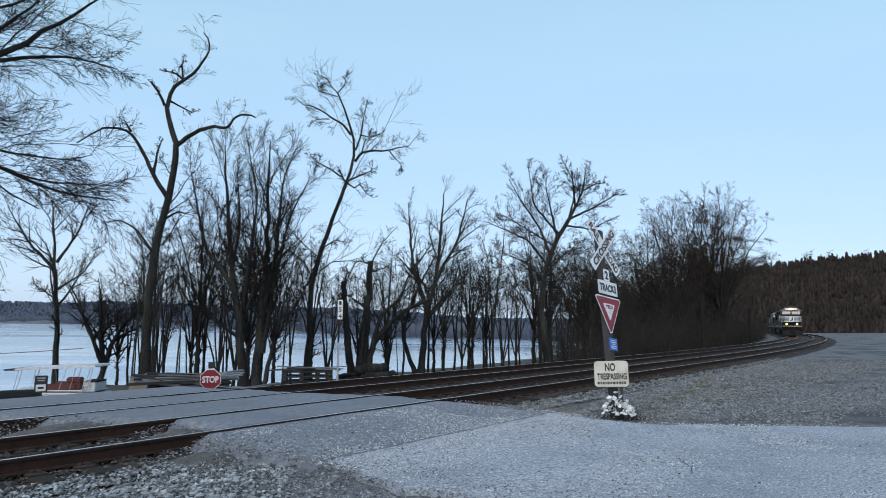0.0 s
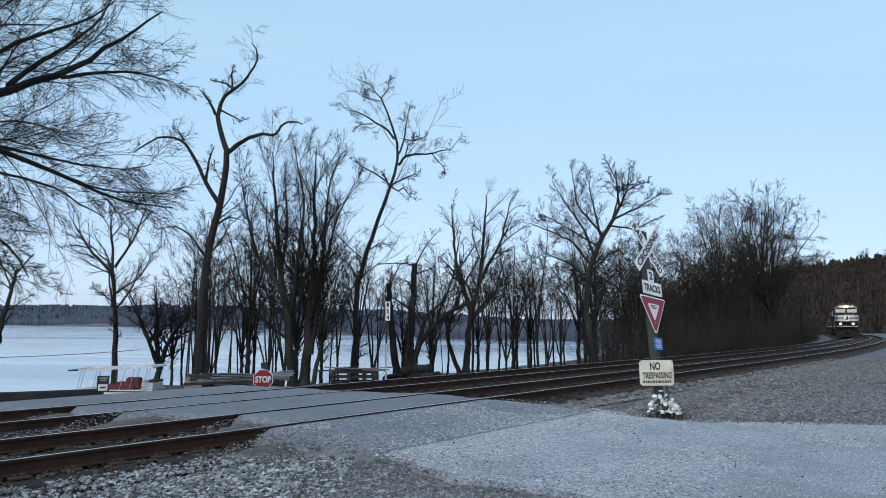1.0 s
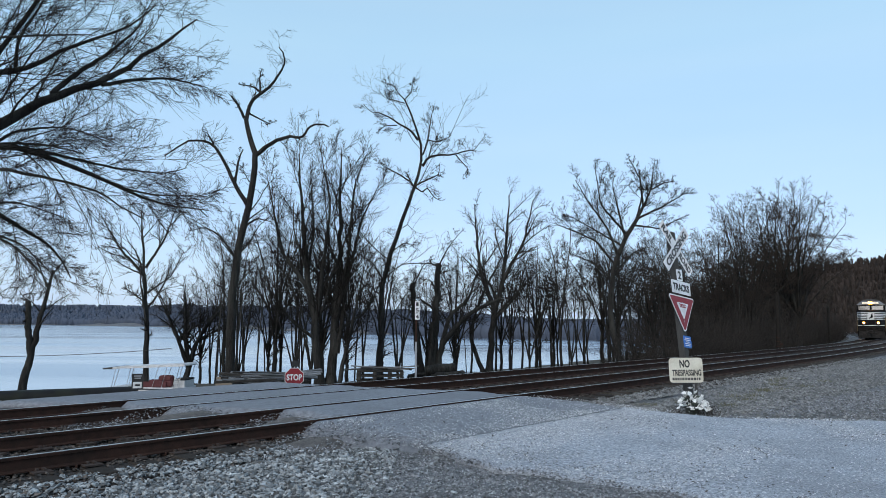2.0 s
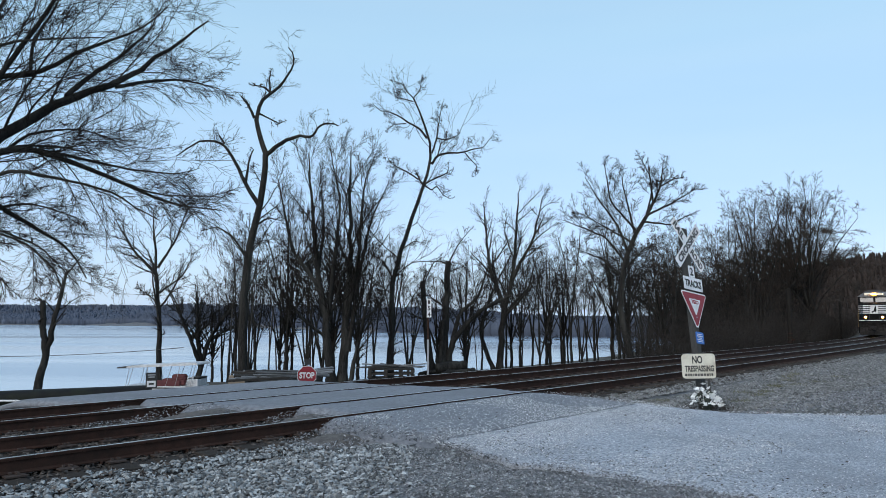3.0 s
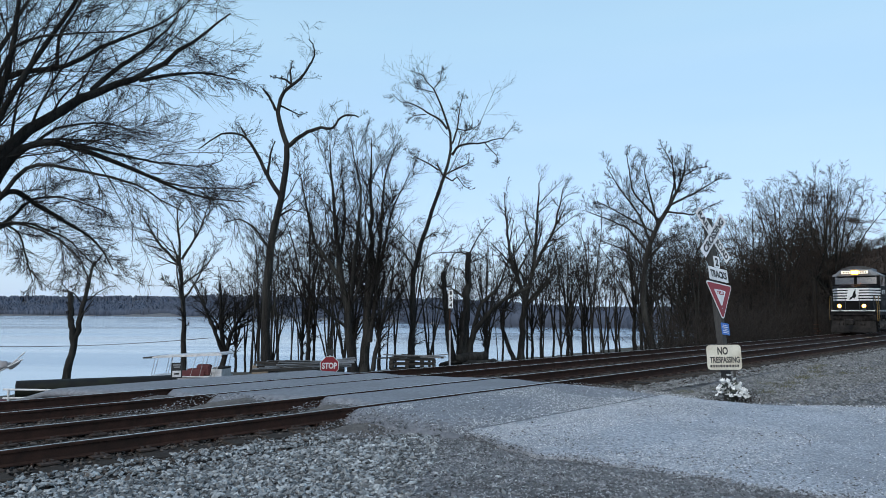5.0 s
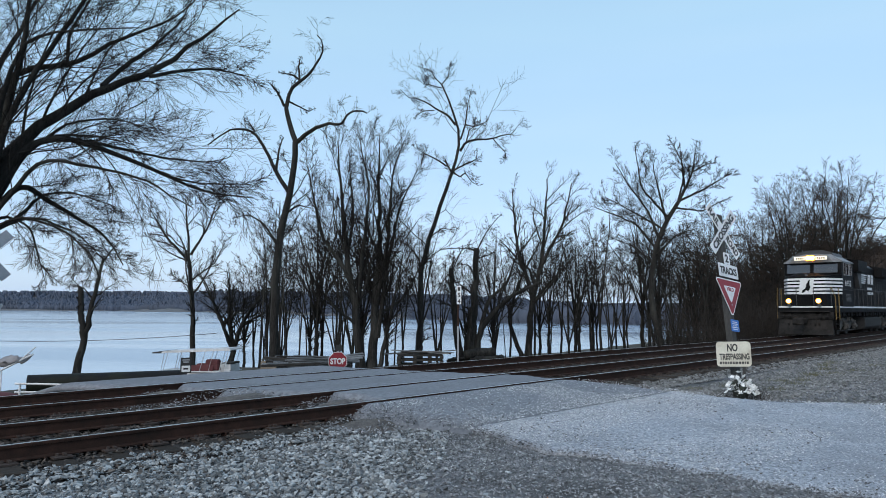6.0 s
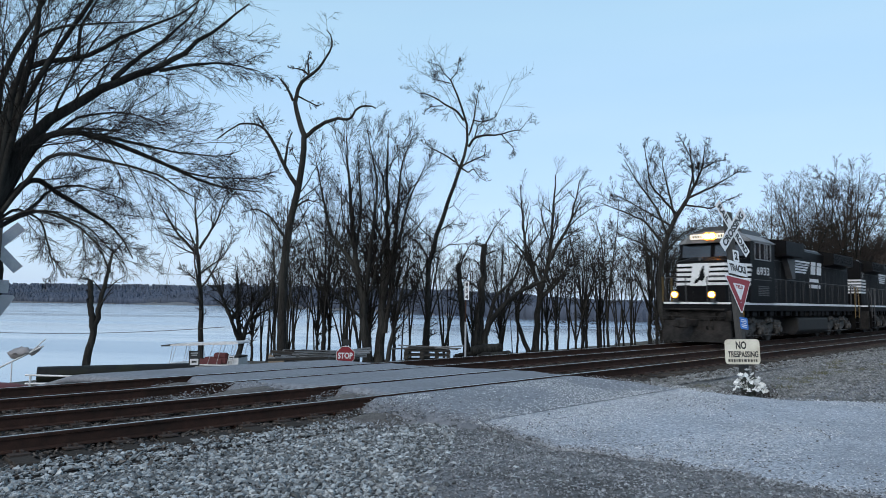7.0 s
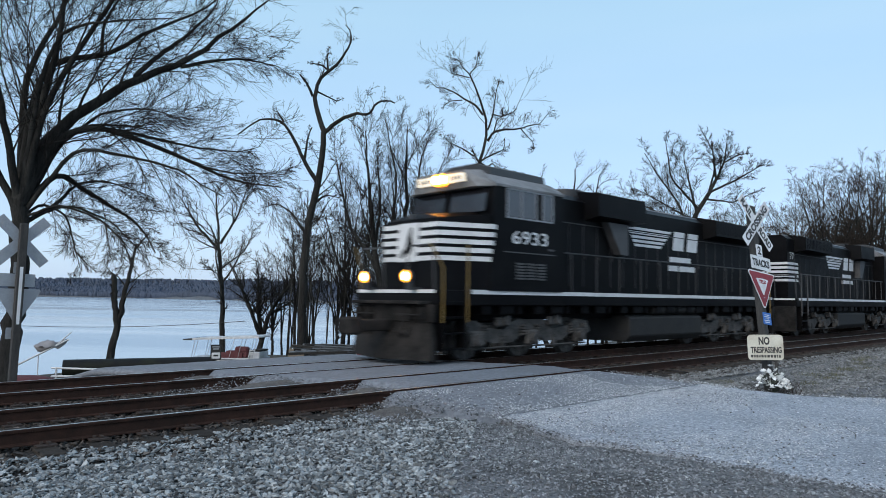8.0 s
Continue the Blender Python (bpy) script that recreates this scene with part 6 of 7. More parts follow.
def crossing_sign(back_only=False):
    """Crossbuck post in its own space: faces -y, x to the right as read, z up."""
    root = new("crossing_sign")
    bm = bmesh.new()
    box(bm, -0.075, 0.012, -0.3, 0.075, 0.15, 3.62, 0.012)
    part("post", bm, M_POST, root, "weathered square timber post")
    for deg, y, w1, w2 in ((46, -0.016, "CROSSING", None), (-46, -0.004, "RAIL", "ROAD")):
        bm = bmesh.new()
        prism(bm, turned(rect(1.30, 0.225), deg), "y", y - 0.004, y)
        blade = part("blade", bm, M_SIGNWHITE, root, "white crossbuck blade")
        c, s = math.cos(radians(deg)), math.sin(radians(deg))
        for words, off, wid in (((w1, 0, 1.12),) if not w2 else ((w1, -0.38, 0.42), (w2, 0.38, 0.46))):
            lettering("letters", words, 0.15, M_SIGNBLACK, facing((c * off, y - 0.006, s * off), (c, 0, s), (-s, 0, c)), blade, wid)
        blade.location.z = 3.25
    bm = plate(rect(0.20, 0.24, 0.02, 0.02, 2.68))
    num = part("track_count_plate", bm, M_SIGNWHITE, root)
    lettering("letters", "2", 0.17, M_SIGNBLACK, facing((0.02, -0.006, 2.68), *FRONT), num)
    bm = plate(rect(0.66, 0.27, 0.02, 0.03, 2.42))
    tracks = part("tracks_plate", bm, M_SIGNWHITE, root)
    lettering("letters", "TRACKS", 0.15, M_SIGNBLACK, facing((0.03, -0.006, 2.42), *FRONT), tracks, 0.56)
    tri = [(-0.40, 2.240), (0.40, 2.240), (0.43, 2.200), (0.03, 1.520), (-0.03, 1.520), (-0.43, 2.200)]
    bm = plate(tri, 0.006)
    yield_sign = part("yield_plate", bm, M_SIGNWHITE, root, "red and white yield plate")
    bm = bmesh.new()
    prism(bm, [(-0.385, 2.215), (0.385, 2.215), (0.405, 2.190), (0.02, 1.545), (-0.02, 1.545), (-0.405, 2.190)], "y", -0.009, -0.0062)
    part("red_field", bm, M_SIGNRED, yield_sign, "red yield border")
    bm = bmesh.new()
    prism(bm, [(-0.18, 2.095), (0.18, 2.095), (0.195, 2.075), (0.015, 1.775), (-0.015, 1.775), (-0.195, 2.075)], "y", -0.012, -0.0092)
    part("white_field", bm, M_SIGNWHITE, yield_sign)
    lettering("letters", "YIELD", 0.075, M_SIGNRED, facing((0, -0.0135, 2.035), *FRONT), yield_sign, 0.24)
    bm = plate(rect(0.27, 0.235, 0.02, 0.04, 1.31))
    blue = part("notice_plate", bm, M_SIGNBLUE, root, "blue notice plate with unreadable lines")
    bm = bmesh.new()
    for k, w in enumerate((0.16, 0.2, 0.12, 0.2, 0.17)):
        prism(bm, rect(w, 0.016, 0, 0.04, 1.38 - k * 0.036), "y", -0.0065, -0.0045)
    part("notice_lines", bm, M_SIGNWHITE, blue)
    for z in (3.25, 2.68, 2.42, 2.10, 1.72, 1.31):
        bm = bmesh.new()
        rod(bm, (0, -0.021, z), (0, 0.02, z), 0.012, sides=8)
        part("bolt", bm, M_ALU, root)
    for ob in root.children:
        if ob.name.split(".")[0] in ("blade", "track_count_plate", "tracks_plate", "yield_plate", "notice_plate"):
            ob.data.materials.append(M_ALU)
            for f in ob.data.polygons:
                if f.normal.y > 0.9:
                    f.material_index = 1
    return root


def upright(x, y, z, right, roll=0.0, back=0.0):
    """Pose with local x along the plan direction right (degrees from +x), leaning back and rolled clockwise as read."""
    return Matrix.Translation((x, y, z)) @ Matrix.Rotation(radians(right), 4, "Z") @ Matrix.Rotation(radians(roll), 4, "Y") @ Matrix.Rotation(radians(-back), 4, "X")


first = crossing_sign()
tagged(first, "leaning railroad crossbuck with tracks, yield and notice plates", "crossing sign", "railroad crossing signs")
first.matrix_basis = upright(3.29, 13.16, gz(3.29, 13.16) + 0.1, 43.5, 6.5, 9.5)
second = copy_thing(first, upright(-11.95, 11.75, gz(-11.95, 11.75), 54 + 180, -1.0, 0.5))
tagged(second, "railroad crossbuck seen from behind beyond the tracks")
bm = bmesh.new()
box(bm, -0.03, 0.151, 1.5, 0.03, 0.156, 2.7)
part("reflective_strip", bm, M_SIGNWHITE, second, "white reflective strip on the post's back")


def no_trespassing_sign():
    root = new("warning_sign")
    tagged(root, "cream no trespassing sign on a thin leaning post", "sign")
    bm = bmesh.new()
    box(bm, 0.16, 0.008, -0.35, 0.21, 0.04, 0.75, 0.006)
    box(bm, 0.10, 0.008, 0.45, 0.125, 0.03, 0.92, 0.004)
    part("post", bm, M_POST, root)
    bm = plate(rect(0.66, 0.50, 0.07, 0, 0.68), 0.008)
    face = part("panel", bm, M_CREAM, root, "weathered cream panel")
    lettering("letters", "NO", 0.155, M_SIGNBLACK, facing((-0.02, -0.0095, 0.81), *FRONT), face, 0.20)
    lettering("letters", "TRESPASSING", 0.125, M_SIGNBLACK, facing((0.01, -0.0095, 0.63), *FRONT), face, 0.57)
    bm = bmesh.new()
    x = -0.28
    for w in (0.05, 0.035, 0.045, 0.03, 0.05, 0.04, 0.06, 0.045, 0.05, 0.03, 0.04):
        prism(bm, rect(w * 0.8, 0.05, 0, x + w / 2, 0.505), "y", -0.0105, -0.0085)
        x += w + 0.008
    part("name_bars", bm, M_SIGNBLACK, face, "dark bars where a company name stands")
    root.matrix_basis = upright(3.13, 12.95, gz(3.1, 12.95) + 0.21, -4, -1.5, 3) @ Matrix.Diagonal((0.94, 0.94, 0.94, 1))


no_trespassing_sign()


def bouquet():
    root = new("flower_bouquet")
    tagged(root, "white artificial flowers tied at the foot of the sign", "flowers")
    rng = random.Random(8)
    bm = bmesh.new()
    for i in range(26):
        a, r = rng.uniform(0, 6.28), rng.uniform(0, 0.14)
        rod(bm, (0.3 * r * math.cos(a), 0.3 * r * math.sin(a), 0), (1.7 * r * math.cos(a), 1.3 * r * math.sin(a), rng.uniform(0.12, 0.36)), 0.004, sides=4)
    part("stems", bm, M_LEAF, root)
    bm = bmesh.new()
    for i in range(24):
        a, r, z = rng.uniform(0, 6.28), rng.uniform(0.03, 0.22), rng.uniform(0.03, 0.36)
        c = Vector((r * math.cos(a), r * math.sin(a) * 0.7, z))
        m = Matrix.Translation(c) @ Euler((rng.uniform(0, 6), rng.uniform(0, 6), 0)).to_matrix().to_4x4()
        g = bmesh.ops.create_icosphere(bm, subdivisions=1, radius=1, matrix=m @ Matrix.Diagonal((0.045, 0.02, 0.004, 1)))
    part("leaves", bm, M_LEAF, root, "dark green leaves")
    for i in range(64):
        a, r = rng.uniform(0, 6.28), 0.31 * math.sqrt(rng.random())
        z = 0.06 + 0.46 * (1 - (r / 0.34) ** 2) * rng.uniform(0.5, 1)
        c = Vector((r * math.cos(a), r * math.sin(a) * 0.75, z))
        bm = bmesh.new()
        tilt = Euler((rng.uniform(-0.9, 0.9) - 0.4, rng.uniform(-0.9, 0.9), rng.uniform(0, 6))).to_matrix().to_4x4()
        for k in range(6):
            m = Matrix.Translation(c) @ tilt @ Matrix.Rotation(k * math.pi / 3, 4, "Z") @ Matrix.Translation((0.026, 0, 0.006)) @ Matrix.Rotation(-0.5, 4, "Y")
            bmesh.ops.create_icosphere(bm, subdivisions=1, radius=1, matrix=m @ Matrix.Diagonal((0.030, 0.019, 0.005, 1)))
        part("blossom", bm, M_PETAL, root)
    root.matrix_basis = Matrix.Translation((3.16, 12.72, gz(3.16, 12.72) + 0.03))


bouquet()


def weed_clump(x, y, count, h, label, seed, material=M_REDTWIG):
    rng = np.random.default_rng(seed)
    st = np.stack([rng.normal(size=count) * 0.12 + x, rng.normal(size=count) * 0.10 + y, np.full(count, gz(x, y) - 0.02)], 1)
    d = unit(np.stack([rng.normal(size=count) * 0.5, rng.normal(size=count) * 0.5, np.ones(count)], 1))
    P = [st]
    for _ in range(3):
        P.append(P[-1] + d * (rng.uniform(0.5, 1, count) * h / 3)[:, None])
        d = unit(d + rng.normal(size=d.shape) * 0.3)
    P = np.stack(P, 1)
    tagged(new("weeds", joined("weeds", [(P, np.full((count, 4), 0.003) * np.array([1, 0.9, 0.7, 0.4]), 3)], material)), label, "weeds", kind="stuff")


weed_clump(3.42, 12.75, 90, 0.4, "dry weeds at the foot of the sign", 4)
weed_clump(3.0, 12.9, 50, 0.3, "dry weed stalks beside the sign", 5)
for k in range(14):
    p = on_track(5.2 + 0.75 * k + 0.4 * math.sin(k * 2.3), -1.9 - 1.3 * abs(math.sin(k * 1.7)))
    weed_clump(p.x, p.y, 60, 0.16 + 0.06 * math.sin(k * 3.1), "low tuft of dry grass in the gravel", 20 + k, M_DRYGRASS)


def stop_sign():
    root = new("stop_sign")
    tagged(root, "red stop sign on a steel post past the crossing", "stop sign")
    bm = bmesh.new()
    box(bm, -0.03, 0.006, -1.5, 0.03, 0.04, 0.62, 0.006)
    part("post", bm, M_ALU, root)
    octo = [(0.405 * math.cos(radians(22.5 + 45 * k)), 0.405 * math.sin(radians(22.5 + 45 * k))) for k in range(8)]
    bm = plate(octo, 0.005)
    p = part("plate", bm, M_SIGNWHITE, root, "white sign border")
    bm = bmesh.new()
    prism(bm, [(x * 0.945, z * 0.945) for x, z in octo], "y", -0.009, -0.0055)
    part("red_field", bm, M_SIGNRED, p, "red stop field")
    lettering("letters", "STOP", 0.25, M_SIGNWHITE, facing((0, -0.011, 0), *FRONT), p, 0.60)
    bm = plate(rect(0.26, 0.24, 0, 0.03, 0.54), 0.02)
    part("small_plate", bm, M_SIGNBLACK, root, "small dark plate above the sign")
    root.matrix_basis = upright(-8.84, 26.82, -0.72, 18, 0, 0)
    return root


stop_sign()


def milepost():
    root = new("milepost")
    tagged(root, "thin rusty milepost with white number plates", "milepost")
    bm = bmesh.new()
    box(bm, -0.03, 0.0, -0.4, 0.03, 0.04, 1.3, 0.008)
    part("lower_post", bm, M_ALU, root, "pale lower post")
    bm = bmesh.new()
    box(bm, -0.026, 0.002, 1.3, 0.026, 0.038, 2.66, 0.008)
    part("upper_post", bm, M_RUST, root, "rusty upper post")
    for k, d in enumerate("254"):
        bm = plate(rect(0.15, 0.2, 0, 0.03, 2.54 - k * 0.205), 0.008)
        p = part("number_plate", bm, M_SIGNWHITE, root)
        if k:
            lettering("digit", d, 0.15, M_SIGNBLACK, facing((0.03, -0.01, 2.54 - k * 0.205), *FRONT), p)
        else:
            bm = bmesh.new()
            prism(bm, rect(0.08, 0.13, 0, 0.03, 2.54), "y", -0.011, -0.009)
            part("digit_bar", bm, M_SIGNBLACK, p)
    x, y = -3.28, 22.0
    root.matrix_basis = upright(x, y, gz(x, y), 12, 0, 0)


milepost()


def old_pole(x, y, h, r, label, caps=True):
    root = new("timber_pole")
    tagged(root, label, "pole", "old line poles")
    bm = bmesh.new()
    rod(bm, (0, 0, -0.5), (0.03, 0, h), r, r * 0.92, 12)
    part("shaft", bm, M_DARKPOLE, root)
    if caps:
        bm = bmesh.new()
        box(bm, 0, -r - 0.1, 0.5, 0.25, -r, 0.62)
        part("bracket", bm, M_RUST, root, "rusty steel bracket")
        for z in (0.35, 0.75, 1.05):
            bm = bmesh.new()
            rod(bm, (0, 0, z), (0, 0, z + 0.05), r * 1.12, sides=12)
            part("band", bm, M_RUST, root, "rusty steel band")
    root.matrix_basis = Matrix.Translation((x, y, gz(x, y)))


old_pole(22.0, 59.2, 4.75, 0.19, "dark cut-off timber pole beside the track")
old_pole(41.0, 93.5, 4.6, 0.14, "thin dark timber pole by the far curve", False)

# ---- landing stage clutter on the bank ----
M_PIPE = surface("dull_black_plastic_pipe", (0.006, 0.006, 0.0065), (0.016, 0.016, 0.016), 3, 0.6, 0, 0.1, 30, (0.022, 0.026, 0.013), 0.8, 0.5, spec=0.2)
M_BOATWHITE = surface("chalky_boat_gelcoat", (0.5, 0.5, 0.51), (0.72, 0.73, 0.74), 4, 0.4, 0, 0.03, 30, (0.32, 0.31, 0.3), 1.2, 0.4)
M_MAROON = surface("maroon_boat_cover", (0.07, 0.02, 0.022), (0.13, 0.035, 0.038), 5, 0.8, 0, 0.2, 40)
M_PLANK = surface("weathered_dock_plank", (0.04, 0.04, 0.04), (0.25, 0.25, 0.25), 4, 0.9, 0, 0.4, 30, per_object=0.45, stretch=(0.6, 6, 6))
M_DARKPLANK = surface("dark_rotten_timber", (0.014, 0.0125, 0.011), (0.05, 0.044, 0.038), 4, 0.95, 0, 0.4, 30, per_object=0.4, stretch=(0.6, 6, 6))


def frame_at(a, b):
    """Pose at a with local x towards b (plan)."""
    a, b = Vector(a), Vector(b)
    return Matrix.Translation(a) @ Matrix.Rotation(math.atan2(b.y - a.y, b.x - a.x), 4, "Z")


def pipe():
    a, b = Vector((-25.6, 30.2)), Vector((-19.5, 34.3))
    n, r = 44, 0.42
    L = (b - a).length
    bm = bmesh.new()
    rings = []
    for i in range(n * 3 + 1):
        x = L * i / (n * 3)
        rr = r + (0.007 if i % 3 else 0.0)
        rings.append([bm.verts.new((x, rr * math.cos(t * math.pi / 12), r + rr * math.sin(t * math.pi / 12))) for t in range(24)])
    inner = [[bm.verts.new((x, (r - 0.05) * math.cos(t * math.pi / 12), r + (r - 0.05) * math.sin(t * math.pi / 12))) for t in range(24)] for x in (0, L)]
    for p, q in list(zip(rings, rings[1:])) + [(inner[0], rings[0]), (rings[-1], inner[1]), (inner[1], inner[0])]:
        for t in range(24):
            bm.faces.new((p[t], q[t], q[(t + 1) % 24], p[(t + 1) % 24]))
    bmesh.ops.recalc_face_normals(bm, faces=bm.faces)
    root = new("culvert_pipe", finish(bm, "culvert_pipe", M_PIPE, True))
    tagged(root, "long dull black corrugated drainage pipe on the bank", "pipe")
    root.matrix_basis = frame_at((a.x, a.y, gz(a.x, a.y) + 0.06), (b.x, b.y, 0))


pipe()


def notice_board(x, y, z):
    root = new("notice_sign")
    tagged(root, "small black and white notice on a short stake", "sign")
    bm = bmesh.new()
    box(bm, -0.025, 0.006, -1.3, 0.025, 0.04, 0.5)
    part("stake", bm, M_POST, root)
    bm = plate(rect(0.55, 0.8, 0.03, 0, 0.55), 0.01)
    p = part("panel", bm, M_SIGNBLACK, root)
    bm = bmesh.new()
    prism(bm, rect(0.42, 0.32, 0.02, 0, 0.37), "y", -0.013, -0.0105)
    part("white_box", bm, M_SIGNWHITE, p)
    bm = bmesh.new()
    for k, w in enumerate((0.36, 0.3)):
        prism(bm, rect(w, 0.06, 0, 0, 0.83 - k * 0.11), "y", -0.013, -0.0105)
    part("line_bars", bm, M_ALU, p)
    bm = bmesh.new()
    prism(bm, rect(0.24, 0.09, 0, 0, 0.37), "y", -0.0155, -0.0132)
    part("dark_bar", bm, M_SIGNBLACK, p)
    root.matrix_basis = upright(x, y, z, 30)


notice_board(-19.2, 33.7, gz(-19.2, 33.7) + 0.45)


def pontoon_boat():
    root = new("pontoon_boat")
    tagged(root, "pontoon boat with white canopy and maroon seats ashore", "boat")
    L, W = 6.0, 2.3
    for y in (0.35, W - 0.35):
        bm = bmesh.new()
        rod(bm, (-0.3, y, 0.28), (L - 0.2, y, 0.28), 0.28, sides=14)
        rod(bm, (L - 0.2, y, 0.28), (L + 0.35, y, 0.38), 0.28, 0.05, 14)
        part("pontoon", bm, M_ALU, root)
    bm = bmesh.new()
    box(bm, -0.3, 0, 0.55, L, W, 0.66, 0.02)
    part("deck", bm, M_BOATWHITE, root)
    bm = bmesh.new()
    box(bm, 2.4, 0.02, 0.66, 4.5, 0.08, 1.12, 0.02)
    box(bm, 2.2, 0.02, 0.66, 2.5, 0.08, 0.8, 0.02)
    part("side_panel", bm, M_MAROON, root, "maroon side panel")
    bm = bmesh.new()
    box(bm, 2.9, 0.12, 0.70, 4.9, 0.8, 1.25, 0.1)
    box(bm, 3.7, 0.14, 1.1, 4.9, 0.75, 1.6, 0.14)
    part("seat", bm, M_MAROON, root, "maroon seat cover")
    bm = bmesh.new()
    box(bm, 5.1, 0.1, 0.66, 6.0, 1.9, 1.22, 0.06)
    part("console", bm, M_BOATWHITE, root)
    bm = bmesh.new()
    box(bm, 5.15, 0.15, 1.22, 6.02, 1.85, 1.36, 0.03)
    part("console_cover", bm, M_DARKPLANK, root)
    bm = bmesh.new()
    out = [(-0.05, 2.22), (0.5, 2.30), (1.4, 2.33), (L - 0.15, 2.55), (L, 2.44), (L, 2.36), (1.4, 2.16), (0.4, 2.14), (-0.05, 2.1)]
    prism(bm, out, "y", -0.05, W + 0.05)
    part("canopy", bm, M_BOATWHITE, root, "white fabric canopy")
    bm = bmesh.new()
    prism(bm, [(-0.9, 2.16), (0.02, 2.26), (0.4, 2.2), (0.02, 2.08), (-0.85, 2.06)], "y", -0.04, W + 0.04)
    part("canopy_cover", bm, M_SIGNBLACK, root, "dark rolled canopy end")
    for y in (0.02, W - 0.02):
        for x0, x1 in ((0.1, 0.5), (-0.1, 0.2), (1.9, 1.7), (3.3, 3.8), (4.1, 4.5), (5.4, 5.8)):
            bm = bmesh.new()
            rod(bm, (x0, y, 0.66), (x1, y, 2.18 + 0.04 * max(0, x1 - 1)), 0.022, sides=6)
            part("canopy_strut", bm, M_ALU, root)
    bm = bmesh.new()
    for x in (5.0, 5.45):
        rod(bm, (x, -0.06, 0.2), (x + 0.25, -0.06, 1.5), 0.03, sides=6)
    for k in range(4):
        rod(bm, (5.03 + k * 0.07, -0.06, 0.35 + k * 0.33), (5.48 + k * 0.07, -0.06, 0.35 + k * 0.33), 0.03, sides=6)
    part("ladder", bm, M_BOATWHITE, root)
    a = (-23.0, 37.9)
    root.matrix_basis = frame_at((a[0], a[1], gz(*a)), (a[0] + 1.0, a[1] + 0.05, 0)) @ Matrix.Diagonal((0.70, 0.8, 0.72, 1))


pontoon_boat()


def plank_mesh(L, w, t, mat):
    bm = bmesh.new()
    box(bm, -L / 2, -w / 2, 0, L / 2, w / 2, t, 0.01)
    return finish(bm, "plank", mat)


PL = [plank_mesh(3.4, 0.24, 0.05, M_PLANK), plank_mesh(2.4, 0.3, 0.05, M_PLANK), plank_mesh(3.0, 0.2, 0.12, M_DARKPLANK), plank_mesh(1.8, 0.35, 0.06, M_DARKPLANK)]


def lumber_pile(x, y, turn, w, d, h, count, label, seed, tilt=0.0):
    """Heap of salvaged dock boards: dark bearers below, pale boards strewn on top."""
    root = new("lumber_pile")
    tagged(root, label, "lumber pile", "salvaged timber heaps")
    rng = random.Random(seed)
    z = 0
    while z < h - 0.25:
        for q in (-0.42, -0.1, 0.2, 0.44):
            bm = bmesh.new()
            box(bm, (q - 0.05) * w, -d / 2, z, (q + 0.03) * w, d / 2, z + 0.2, 0.02)
            part("bearer", bm, M_DARKPLANK, root, "dark rotting bearer")
        for q in (-0.4, 0, 0.4):
            bm = bmesh.new()
            box(bm, -w / 2 + 0.2 * rng.random(), q * d - 0.12, z + 0.2, w / 2 - 0.3 * rng.random(), q * d + 0.12, z + 0.32, 0.02)
            part("bearer", bm, M_DARKPLANK, root, "dark rotting bearer")
        z += 0.32
    for i in range(count):
        me = PL[(0, 0, 1, 0, 2, 1, 3)[i % 7]]
        m = Matrix.Translation((rng.uniform(-0.32, 0.32) * w, rng.uniform(-0.5, 0.5) * d, z + 0.02 + 0.22 * rng.random() * (1 - abs(i / count - 0.5)))) @ Matrix.Rotation(rng.gauss(0, 0.16), 4, "Z") @ Matrix.Rotation(rng.gauss(0, 0.06), 4, "Y") @ Matrix.Rotation(rng.gauss(0, 0.12), 4, "X")
        shared("plank", me, root, m)
    root.matrix_basis = Matrix.Translation((x, y, gz(x, y))) @ Matrix.Rotation(turn, 4, "Z") @ Matrix.Rotation(radians(tilt), 4, "X")


lumber_pile(-12.5, 34.9, 0.3, 4.0, 2.3, 1.15, 34, "heap of weathered dock boards under the trees", 3, 9)
lumber_pile(-9.3, 34.6, 0.2, 2.4, 1.8, 0.5, 9, "low heap of grey boards beside the stump", 4, 8)
lumber_pile(-9.0, 47.0, 0.15, 3.4, 1.6, 0.95, 10, "old dock section lying on the bank", 6)


def leaning_board(x, y):
    bm = bmesh.new()
    box(bm, -0.45, -0.03, 0, 0.45, 0.03, 1.1, 0.01, Matrix.Rotation(radians(-12), 4, "X") @ Matrix.Rotation(radians(3), 4, "Y"))
    ob = new("plywood_board", finish(bm, "plywood_board", M_PLY))
    tagged(ob, "weathered plywood board leaning against a trunk", "board")
    ob.matrix_basis = Matrix.Translation((x, y, gz(x, y) - 0.03)) @ Matrix.Rotation(0.3, 4, "Z")


leaning_board(-16.2, 37.4)


